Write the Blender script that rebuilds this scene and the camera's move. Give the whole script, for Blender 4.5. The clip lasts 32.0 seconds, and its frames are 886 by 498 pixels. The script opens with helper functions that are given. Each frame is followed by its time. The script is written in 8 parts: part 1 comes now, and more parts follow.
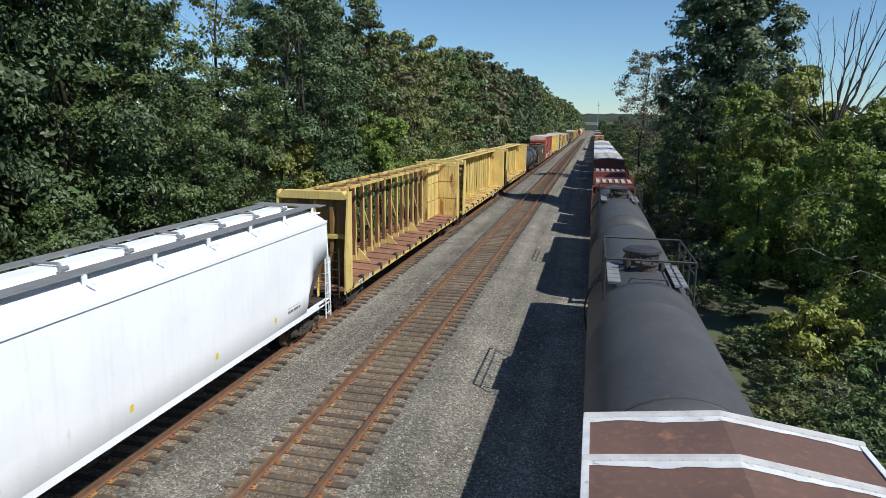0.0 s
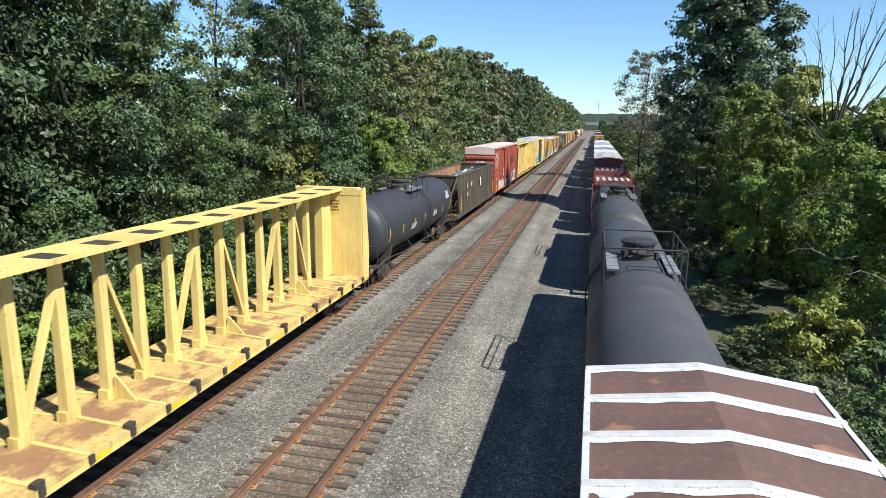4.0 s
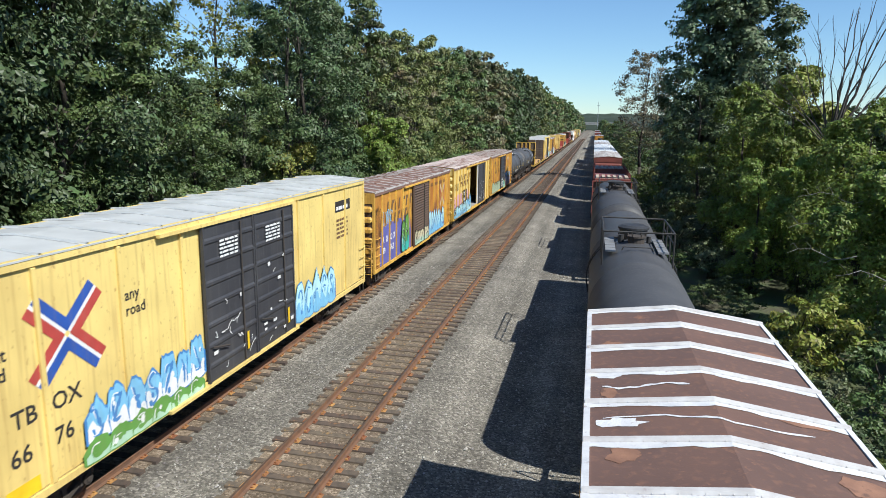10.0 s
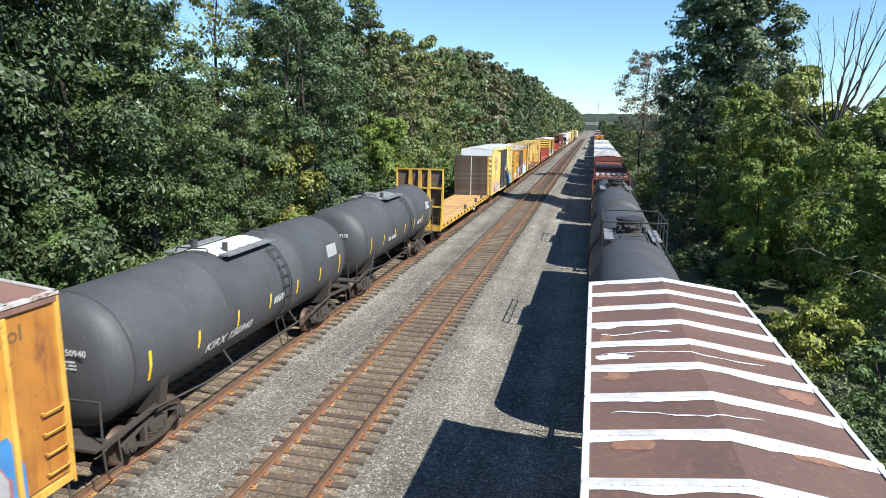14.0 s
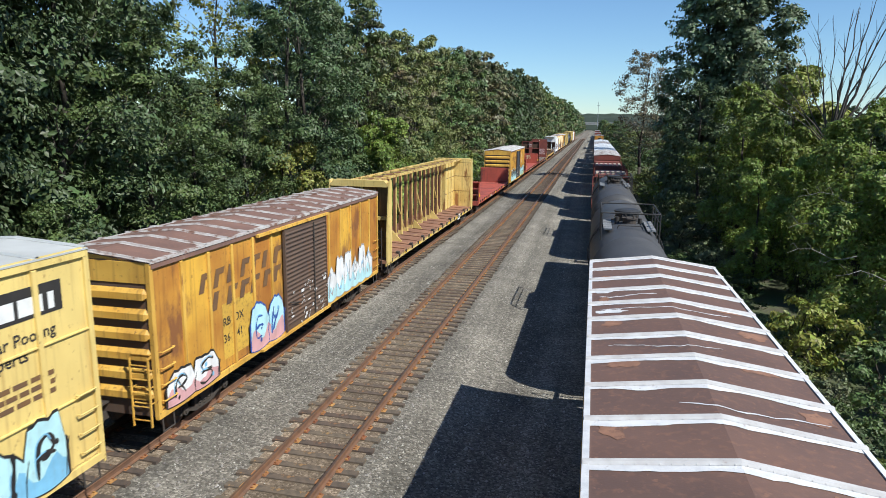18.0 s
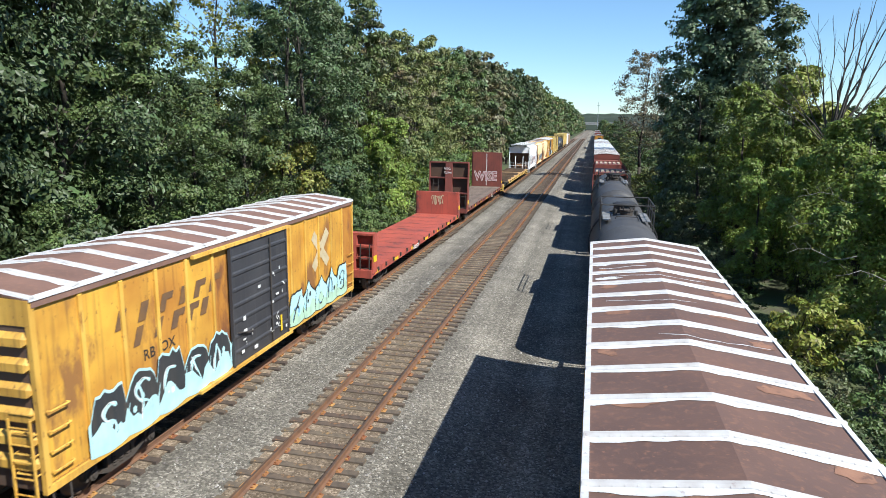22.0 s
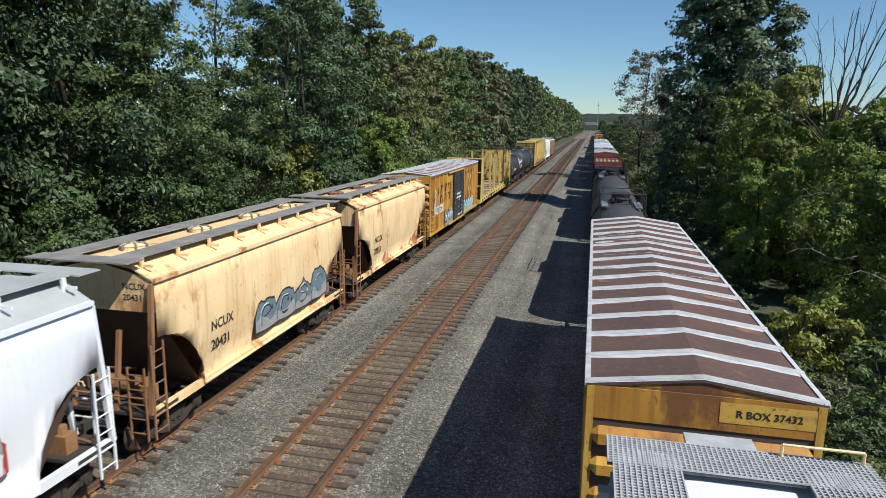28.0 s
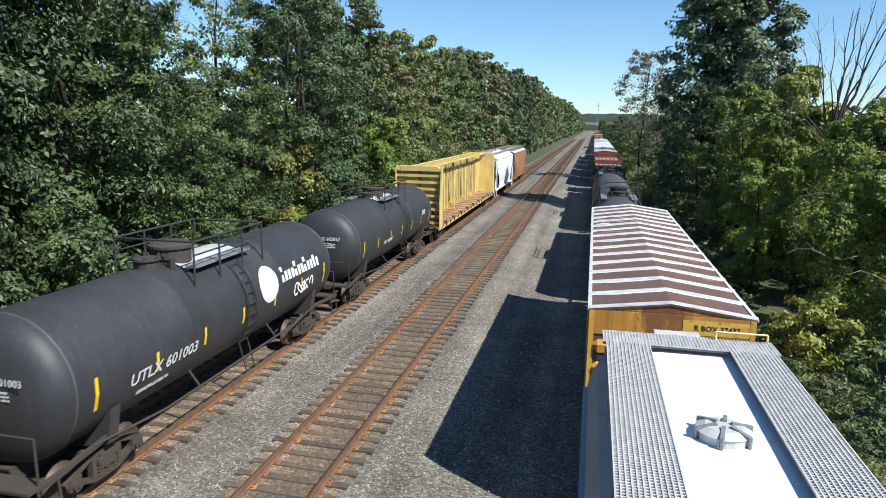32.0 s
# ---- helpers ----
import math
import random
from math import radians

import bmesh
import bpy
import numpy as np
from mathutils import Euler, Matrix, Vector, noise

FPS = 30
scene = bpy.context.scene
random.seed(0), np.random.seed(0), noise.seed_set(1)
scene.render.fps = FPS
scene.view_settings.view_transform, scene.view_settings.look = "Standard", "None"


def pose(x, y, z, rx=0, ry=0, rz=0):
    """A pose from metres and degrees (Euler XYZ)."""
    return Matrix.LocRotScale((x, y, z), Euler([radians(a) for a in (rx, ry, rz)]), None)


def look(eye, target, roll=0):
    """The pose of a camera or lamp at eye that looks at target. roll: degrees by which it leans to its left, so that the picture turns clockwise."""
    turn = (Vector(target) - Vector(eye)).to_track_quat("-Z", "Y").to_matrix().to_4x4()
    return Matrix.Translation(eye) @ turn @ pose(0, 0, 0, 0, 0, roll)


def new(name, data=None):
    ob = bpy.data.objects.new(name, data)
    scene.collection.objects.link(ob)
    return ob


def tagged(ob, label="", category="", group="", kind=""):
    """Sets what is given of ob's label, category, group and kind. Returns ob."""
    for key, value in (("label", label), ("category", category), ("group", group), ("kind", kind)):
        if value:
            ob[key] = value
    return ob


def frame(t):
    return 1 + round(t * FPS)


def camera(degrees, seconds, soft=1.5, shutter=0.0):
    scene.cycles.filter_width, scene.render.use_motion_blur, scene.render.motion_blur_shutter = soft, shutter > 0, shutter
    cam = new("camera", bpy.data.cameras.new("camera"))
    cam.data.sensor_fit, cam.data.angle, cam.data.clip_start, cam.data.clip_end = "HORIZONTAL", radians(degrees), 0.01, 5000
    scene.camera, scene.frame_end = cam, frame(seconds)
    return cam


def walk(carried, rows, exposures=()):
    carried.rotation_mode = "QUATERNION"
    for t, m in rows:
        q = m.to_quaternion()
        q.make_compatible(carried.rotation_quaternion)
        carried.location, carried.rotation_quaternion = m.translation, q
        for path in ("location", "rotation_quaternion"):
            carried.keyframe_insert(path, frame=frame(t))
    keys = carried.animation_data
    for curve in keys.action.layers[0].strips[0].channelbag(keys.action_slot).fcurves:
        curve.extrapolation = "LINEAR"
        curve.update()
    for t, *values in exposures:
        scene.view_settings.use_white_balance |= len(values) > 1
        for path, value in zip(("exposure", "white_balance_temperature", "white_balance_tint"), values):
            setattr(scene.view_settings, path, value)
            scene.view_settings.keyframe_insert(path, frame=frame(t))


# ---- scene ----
# ---- camera: stands on an overbridge, looks along three tracks ----
cam = camera(68.06, 32.0, soft=0.7, shutter=0.08)
STAND = pose(6.04, 0.0, 7.506, 79.15, 0, 12.69) @ pose(0, 0, 0, 0, 0, 0.76)
walk(cam, [(0.0, STAND), (32.0, STAND)],
     exposures=[(0.0, 0.25, 6250, 7), (1.0, 0.62, 6250, 7), (2.0, 0.71, 6250, 7), (3.0, 0.61, 6250, 7), (6.0, 1.2, 6250, 7), (7.0, 0.98, 6250, 7), (8.0, 0.75, 6250, 7), (9.0, 0.59, 6250, 7), (11.0, 0.57, 6250, 7), (12.0, 0.7, 6250, 7), (13.0, 0.7, 6250, 7), (14.0, 0.95, 6250, 7), (17.0, 0.61, 6250, 7), (18.0, 0.51, 6250, 7), (20.0, 0.72, 6250, 7), (22.0, 0.82, 6250, 7), (25.0, 0.94, 6250, 7), (28.0, 0.15, 6250, 7), (30.0, 0.47, 6250, 7), (32.0, 0.69, 6250, 7)])

# ---- daylight ----
SUN = Vector((3.68, -1.75, 4.5)).normalized()
world = bpy.data.worlds.new("sky")
scene.world = world
world.use_nodes = True
wn = world.node_tree.nodes
sky = wn.new("ShaderNodeTexSky")
sky.sky_type = "NISHITA"
sky.sun_disc = False
sky.sun_elevation = math.asin(SUN.z)
sky.sun_rotation = math.atan2(SUN.x, SUN.y)
sky.altitude = 100
sky.air_density, sky.dust_density, sky.ozone_density = 1.0, 0.0, 1.4
tone = wn.new("ShaderNodeMix")             # a clear, deep blue autumn sky
tone.data_type, tone.blend_type = "RGBA", "MULTIPLY"
tone.inputs["Factor"].default_value = 1.0
tone.inputs[7].default_value = (0.81, 1.01, 1.22, 1)
world.node_tree.links.new(sky.outputs[0], tone.inputs[6])
world.node_tree.links.new(tone.outputs[2], wn["Background"].inputs[0])
wn["Background"].inputs[1].default_value = 0.076
lamp = bpy.data.lights.new("sun", "SUN")
lamp.energy, lamp.angle, lamp.color = 5.0, radians(0.53), (1.0, 0.955, 0.88)
sun = new("sun", lamp)
sun.matrix_world = look((60, -30, 80), Vector((60, -30, 80)) - SUN)

# ---- sizes of the place ----
LEFT, MID, RIGHT = -4.58, 0.0, 7.62      # track centres
DROP = -0.45                             # the right-hand track lies lower
LEFT_Z, RIGHT_Z = 0.0, DROP


# ---- node materials ----
def mat(name, a, b=None, scale=3.0, rough=0.7, metal=0.0, bump=0.0, bump_scale=40.0, stain=None, stain_amount=0.5,
        stain_scale=2.0, stretch=(1, 1, 1), object_vary=0.0, island_vary=0.0, detail=6.0, spec=0.4, translucent=0.0,
        world_space=False, streak=0.0, streak_tone=(0.12, 0.06, 0.03)):
    """Two tones by noise, stains by a second noise, fine relief."""
    m = bpy.data.materials.new(name)
    m.use_nodes = True
    t = m.node_tree
    n, l = t.nodes, t.links
    bsdf = n["Principled BSDF"]
    b = b or tuple(c * 0.8 for c in a)
    coord = n.new("ShaderNodeTexCoord")
    out = coord.outputs["Object"]
    if world_space:
        out = n.new("ShaderNodeNewGeometry").outputs["Position"]
    no = n.new("ShaderNodeTexNoise")
    no.inputs["Scale"].default_value, no.inputs["Detail"].default_value = scale, detail
    l.new(out, no.inputs["Vector"])
    ramp = n.new("ShaderNodeValToRGB")
    ramp.color_ramp.elements[0].position, ramp.color_ramp.elements[1].position = 0.35, 0.65
    ramp.color_ramp.elements[0].color, ramp.color_ramp.elements[1].color = (*a, 1), (*b, 1)
    l.new(no.outputs["Fac"], ramp.inputs[0])
    col = ramp.outputs[0]
    if stain:
        mp = n.new("ShaderNodeMapping")
        mp.inputs["Scale"].default_value = stretch
        l.new(out, mp.inputs[0])
        s = n.new("ShaderNodeTexNoise")
        s.inputs["Scale"].default_value, s.inputs["Detail"].default_value = stain_scale, 8.0
        s.inputs["Roughness"].default_value = 0.65
        l.new(mp.outputs[0], s.inputs["Vector"])
        r2 = n.new("ShaderNodeValToRGB")
        lo = 0.72 - 0.42 * stain_amount
        r2.color_ramp.elements[0].position, r2.color_ramp.elements[1].position = lo + 0.02, lo + 0.1
        l.new(s.outputs["Fac"], r2.inputs[0])
        mx = n.new("ShaderNodeMix")
        mx.data_type = "RGBA"
        l.new(r2.outputs[0], mx.inputs["Factor"])
        l.new(col, mx.inputs[6])
        mx.inputs[7].default_value = (*stain, 1)
        col = mx.outputs[2]
    if streak:                           # thin runs of grime and rust down the sheets, and small chips
        for vec, size, lo, hi, share in (((1, 1, 0.05), 9.0, 0.52, 0.72, streak), ((1, 1, 0.6), 13.0, 0.64, 0.70, min(1, streak * 1.3)), ((1, 1, 0.5), 0.7, 0.45, 0.75, streak * 0.6)):
            mp = n.new("ShaderNodeMapping")
            mp.inputs["Scale"].default_value = vec
            l.new(out, mp.inputs[0])
            s = n.new("ShaderNodeTexNoise")
            s.inputs["Scale"].default_value, s.inputs["Detail"].default_value = size, 4.0
            l.new(mp.outputs[0], s.inputs["Vector"])
            mr = n.new("ShaderNodeMapRange")
            mr.inputs["From Min"].default_value, mr.inputs["From Max"].default_value = lo, hi
            mr.inputs["To Max"].default_value = share
            l.new(s.outputs["Fac"], mr.inputs["Value"])
            mx = n.new("ShaderNodeMix")
            mx.data_type = "RGBA"
            l.new(mr.outputs[0], mx.inputs["Factor"])
            l.new(col, mx.inputs[6])
            mx.inputs[7].default_value = (*streak_tone, 1)
            col = mx.outputs[2]
    for amount, source in ((object_vary, "object"), (island_vary, "island")):
        if amount:
            rnd = (n.new("ShaderNodeObjectInfo").outputs["Random"] if source == "object"
                   else n.new("ShaderNodeNewGeometry").outputs["Random Per Island"])
            hs = n.new("ShaderNodeHueSaturation")
            for key, lo, hi in (("Value", 1 - amount, 1 + amount), ("Hue", 0.5 - amount * 0.06, 0.5 + amount * 0.06)):
                mr = n.new("ShaderNodeMapRange")
                mr.inputs["To Min"].default_value, mr.inputs["To Max"].default_value = lo, hi
                l.new(rnd, mr.inputs["Value"])
                l.new(mr.outputs[0], hs.inputs[key])
            l.new(col, hs.inputs["Color"])
            col = hs.outputs[0]
    l.new(col, bsdf.inputs["Base Color"])
    bsdf.inputs["Roughness"].default_value = rough
    bsdf.inputs["Metallic"].default_value = metal
    bsdf.inputs["Specular IOR Level"].default_value = spec
    if translucent:
        tr = n.new("ShaderNodeBsdfTranslucent")
        l.new(col, tr.inputs["Color"])
        ms = n.new("ShaderNodeMixShader")
        ms.inputs[0].default_value = translucent
        l.new(bsdf.outputs[0], ms.inputs[1])
        l.new(tr.outputs[0], ms.inputs[2])
        l.new(ms.outputs[0], n["Material Output"].inputs["Surface"])
    if bump:
        bn = n.new("ShaderNodeTexNoise")
        bn.inputs["Scale"].default_value, bn.inputs["Detail"].default_value = bump_scale, 5.0
        l.new(out, bn.inputs["Vector"])
        bp = n.new("ShaderNodeBump")
        bp.inputs["Strength"].default_value, bp.inputs["Distance"].default_value = bump, 0.02
        l.new(bn.outputs["Fac"], bp.inputs["Height"])
        l.new(bp.outputs[0], bsdf.inputs["Normal"])
    return m


def gravel(name, a, b, size, dark=0.25):
    """Crushed stone: a tone and a facet for each stone."""
    m = bpy.data.materials.new(name)
    m.use_nodes = True
    n, l = m.node_tree.nodes, m.node_tree.links
    bsdf = n["Principled BSDF"]
    pos = n.new("ShaderNodeNewGeometry").outputs["Position"]
    vo = n.new("ShaderNodeTexVoronoi")
    vo.inputs["Scale"].default_value = 1 / size
    l.new(pos, vo.inputs["Vector"])
    sep = n.new("ShaderNodeSeparateColor")
    l.new(vo.outputs["Color"], sep.inputs[0])
    ramp = n.new("ShaderNodeValToRGB")
    e = ramp.color_ramp.elements
    e[0].position, e[1].position = 0.0, 1.0
    e[0].color, e[1].color = (*a, 1), (*b, 1)
    mid = e.new(0.75)
    mid.color = (*[0.55 * p + 0.45 * q for p, q in zip(a, b)], 1)
    l.new(sep.outputs[0], ramp.inputs[0])
    big = n.new("ShaderNodeTexNoise")
    big.inputs["Scale"].default_value, big.inputs["Detail"].default_value = 0.5, 6
    l.new(pos, big.inputs["Vector"])
    mr = n.new("ShaderNodeMapRange")
    mr.inputs["From Min"].default_value, mr.inputs["From Max"].default_value = 0.3, 0.7
    mr.inputs["To Min"].default_value, mr.inputs["To Max"].default_value = 1 - dark, 1 + dark
    l.new(big.outputs["Fac"], mr.inputs["Value"])
    mp = n.new("ShaderNodeMapping")      # long darker stripes along the line: shade of the undulating bed, put into the colour
    mp.inputs["Scale"].default_value = (1.1, 0.03, 1.0)
    l.new(pos, mp.inputs[0])
    run_on = n.new("ShaderNodeTexNoise")
    run_on.inputs["Scale"].default_value, run_on.inputs["Detail"].default_value = 1.0, 3
    l.new(mp.outputs[0], run_on.inputs["Vector"])
    m2 = n.new("ShaderNodeMapRange")
    m2.inputs["From Min"].default_value, m2.inputs["From Max"].default_value = 0.35, 0.65
    m2.inputs["To Min"].default_value, m2.inputs["To Max"].default_value = 0.74, 1.22
    l.new(run_on.outputs["Fac"], m2.inputs["Value"])
    both = n.new("ShaderNodeMath")
    both.operation = "MULTIPLY"
    l.new(mr.outputs[0], both.inputs[0])
    l.new(m2.outputs[0], both.inputs[1])
    hs = n.new("ShaderNodeHueSaturation")
    l.new(ramp.outputs[0], hs.inputs["Color"])
    l.new(both.outputs[0], hs.inputs["Value"])
    l.new(hs.outputs[0], bsdf.inputs["Base Color"])
    bsdf.inputs["Roughness"].default_value = 0.9
    bsdf.inputs["Specular IOR Level"].default_value = 0.25
    bp = n.new("ShaderNodeBump")
    bp.inputs["Strength"].default_value, bp.inputs["Distance"].default_value = 1.0, size * 0.6
    bp.invert = True
    l.new(vo.outputs["Distance"], bp.inputs["Height"])
    l.new(bp.outputs[0], bsdf.inputs["Normal"])
    return m


M_BALLAST = gravel("grey crushed stone", (0.085, 0.077, 0.064), (0.315, 0.29, 0.245), 0.05, 0.24)
M_CRIB = gravel("rust-stained crushed stone", (0.11, 0.082, 0.055), (0.31, 0.245, 0.18), 0.05, 0.3)
M_STONE = mat("loose stone", (0.24, 0.225, 0.205), (0.36, 0.34, 0.31), 3, 0.9, island_vary=0.4)
M_SOIL = mat("soil and weeds", (0.07, 0.065, 0.04), (0.06, 0.09, 0.03), 0.6, 0.95, bump=0.6, bump_scale=9, world_space=True)
M_TIE = mat("weathered tie wood", (0.115, 0.085, 0.062), (0.066, 0.052, 0.042), 5, 0.9, bump=0.5, bump_scale=30, stain=(0.20, 0.11, 0.05), stain_amount=0.36, stain_scale=4, object_vary=0.25, island_vary=0.25)
M_RAIL = mat("brown rusted rail steel", (0.20, 0.105, 0.06), (0.13, 0.075, 0.05), 5, 0.7, 0.2, bump=0.15)
M_RAILTOP = mat("worn rail head", (0.22, 0.15, 0.11), (0.17, 0.11, 0.08), 4, 0.4, 0.7)
M_PLATE = mat("orange rusty tie plate", (0.34, 0.16, 0.06), (0.22, 0.10, 0.04), 14, 0.9, island_vary=0.3)
M_BARK = mat("grey-brown bark", (0.035, 0.029, 0.024), (0.06, 0.05, 0.04), 4, 0.95, bump=0.8, bump_scale=14, stretch=(1, 1, 0.3))
M_DEADTWIG = mat("pale dead twig", (0.30, 0.28, 0.25), (0.22, 0.2, 0.18), 4, 0.9)
M_DEADWOOD = mat("bare grey dead wood", (0.05, 0.042, 0.037), (0.075, 0.064, 0.055), 4, 0.9)


def leaf(name, a, b, vary=0.32, through_light=0.14):
    return mat(name, a, b, 0.35, 0.5, bump=0, object_vary=0.16, island_vary=vary, spec=0.4, translucent=through_light, detail=3)


M_LEAF = [leaf("mid green leaves", (0.105, 0.152, 0.046), (0.074, 0.112, 0.036)),
          leaf("dark green leaves", (0.07, 0.104, 0.038), (0.05, 0.078, 0.03)),
          leaf("olive leaves", (0.165, 0.182, 0.056), (0.115, 0.138, 0.044)),
          leaf("russet-touched leaves", (0.155, 0.128, 0.062), (0.10, 0.122, 0.052), 0.5),
          leaf("bright vine leaves", (0.215, 0.275, 0.05), (0.125, 0.175, 0.035), 0.42, 0.28),
          leaf("yellowing leaves", (0.27, 0.265, 0.05), (0.15, 0.18, 0.04), 0.5, 0.25),
          leaf("dry grey-brown leaves", (0.17, 0.135, 0.085), (0.12, 0.11, 0.055), 0.4),
          leaf("grey-green flowering weed", (0.20, 0.22, 0.12), (0.13, 0.165, 0.07), 0.4),
          leaf("grey-green poplar leaves", (0.135, 0.18, 0.085), (0.095, 0.135, 0.065))]


# ---- mesh building ----
class G:
    """A growing mesh of boxes, bars and lofts."""

    def __init__(self):
        self.v, self.f = [], []

    def add(self, verts, faces):
        k = len(self.v)
        self.v += [tuple(p) for p in verts]
        self.f += [tuple(i + k for i in q) for q in faces]
        return self

    def box(self, x0, y0, z0, x1, y1, z1):
        return self.add([(x, y, z) for z in (z0, z1) for y in (y0, y1) for x in (x0, x1)],
                        [(0, 2, 3, 1), (4, 5, 7, 6), (0, 1, 5, 4), (1, 3, 7, 5), (3, 2, 6, 7), (2, 0, 4, 6)])

    def beam(self, p, q, w, h, up=(0, 0, 1)):
        p, q = Vector(p), Vector(q)
        d = (q - p).normalized()
        s = d.cross(Vector(up))
        if s.length < 1e-3:
            s = d.cross(Vector((1, 0, 0)))
        s.normalize()
        u = s.cross(d)
        return self.add([e + s * a * w / 2 + u * b * h / 2 for e in (p, q) for a, b in ((-1, -1), (1, -1), (1, 1), (-1, 1))],
                        [(0, 1, 2, 3)[::-1], (4, 5, 6, 7), (0, 1, 5, 4), (1, 2, 6, 5), (2, 3, 7, 6), (3, 0, 4, 7)])

    def tube(self, p, q, r, n=8, r2=None):
        p, q = Vector(p), Vector(q)
        r2 = r if r2 is None else r2
        d = (q - p).normalized()
        s = d.orthogonal().normalized()
        u = d.cross(s)
        ring = [(math.cos(2 * math.pi * i / n), math.sin(2 * math.pi * i / n)) for i in range(n)]
        return self.loft([[p + (s * a + u * b) * r for a, b in ring], [q + (s * a + u * b) * r2 for a, b in ring]])

    def bent(self, points, r, n=6):
        for p, q in zip(points, points[1:]):
            self.tube(p, q, r, n)
        return self

    def loft(self, rings, caps=True, closed=True):
        n = len(rings[0])
        faces = []
        for k in range(len(rings) - 1):
            for i in range(n if closed else n - 1):
                j = (i + 1) % n
                faces.append((k * n + i, k * n + j, (k + 1) * n + j, (k + 1) * n + i))
        if caps:
            faces += [tuple(range(n))[::-1], tuple(range((len(rings) - 1) * n, len(rings) * n))]
        return self.add([p for r in rings for p in r], faces)

    def prism(self, profile, y0, y1):
        """A profile of (x, z), drawn out along y."""
        return self.loft([[(x, y0, z) for x, z in profile], [(x, y1, z) for x, z in profile]])

    def mesh(self, name, material, smooth=False):
        me = bpy.data.meshes.new(name)
        me.from_pydata(self.v, [], self.f)
        me.materials.append(material)
        if smooth:
            me.polygons.foreach_set("use_smooth", [True] * len(me.polygons))
        return me


def put(name, me, parent=None, m=None, label=""):
    ob = new(name, me)
    ob.parent = parent
    if m is not None:
        ob.matrix_basis = m
    if label:
        ob["label"] = label
    return ob


def part(name, g, material, parent, label="", smooth=False, bevel=0.0):
    ob = put(name, g.mesh(name, material, smooth), parent, None, label)
    if bevel:
        b = ob.modifiers.new("edges", "BEVEL")
        b.width, b.segments, b.limit_method = bevel, 2, "ANGLE"
    return ob


def empty(name, label="", category="", group="", kind="", m=None):
    ob = new(name)
    ob.empty_display_size = 0.3
    if m is not None:
        ob.matrix_basis = m
    return tagged(ob, label, category, group, kind)


# ---- ground ----
def height(x, y):
    """The lie of the land away from the tracks."""
    if x < -7:
        z = -0.9 - 0.35 * min(1, (-7 - x) / 3) + 0.05 * max(0, -14 - x)
    elif x > 10:
        z = -1.1 - 0.3 * min(1, (x - 10) / 3) + 0.05 * max(0, x - 16)
    else:
        z = -1.0
    return min(z, 14) + 0.35 * noise.noise((x * 0.09, y * 0.05, 0))


def ground():
    xs = sorted({*[-2200, -1200, -600, -300, -160, -90, -60], *range(-44, 60, 4), *[x / 2 for x in range(-30, 44, 2)],
                 60, 90, 160, 300, 600, 1200, 2200})
    ys = sorted({*[-400, -200, -100, -50], *range(-30, 130, 3), *range(130, 420, 15), 450, 520, 620, 800, 1000, 1300, 1700, 2300, 3200})
    g = G()
    for y in ys:
        for x in xs:
            g.v.append((x, y, height(x, y)))
    n = len(xs)
    g.f = [(j * n + i, j * n + i + 1, (j + 1) * n + i + 1, (j + 1) * n + i) for j in range(len(ys) - 1) for i in range(n - 1)]
    return tagged(put("ground", g.mesh("ground", M_SOIL, True)), "dark soil with weeds beside the railway", "ground", kind="structure")


BED = [(-8.6, -1.3), (-7.5, -0.72), (-6.4, -0.26), (-5.9, -0.235), (-3.3, -0.235), (-2.7, -0.26), (-2.2, -0.30), (-1.75, -0.26), (-1.35, -0.235),
       (1.35, -0.235), (1.75, -0.26), (2.5, -0.42), (3.2, -0.56), (4.2, -0.64), (5.6, -0.66), (6.2, -0.645), (9.0, -0.645), (9.5, -0.75), (10.3, -1.1), (11.2, -1.6)]


def bed_z(x):
    for (a, za), (b, zb) in zip(BED, BED[1:]):
        if a <= x <= b:
            return za + (zb - za) * (x - a) / (b - a)
    return -1.2


def ballast():
    g = G()
    xs = sorted({*[p[0] for p in BED], *[x / 5 for x in range(-40, 50)]})
    ys = [-40 + 0.5 * i for i in range(180)] + [50 + 2 * i for i in range(60)] + [170 + 10 * i for i in range(25)] + [430, 600, 900, 1300]
    for y in ys:
        for x in xs:
            s = 1.0 if y < 180 else 0.3
            g.v.append((x, y, bed_z(x) + s * (0.03 * noise.noise((x * 1.3, y * 1.1, 3)) + 0.015 * noise.noise((x * 5, y * 5, 7)))))
    n = len(xs)
    g.f = [(j * n + i, j * n + i + 1, (j + 1) * n + i + 1, (j + 1) * n + i) for j in range(len(ys) - 1) for i in range(n - 1)]
    return tagged(put("ballast", g.mesh("ballast", M_BALLAST, True)), "grey crushed-stone ballast bed under the railway tracks", "ballast", kind="structure")


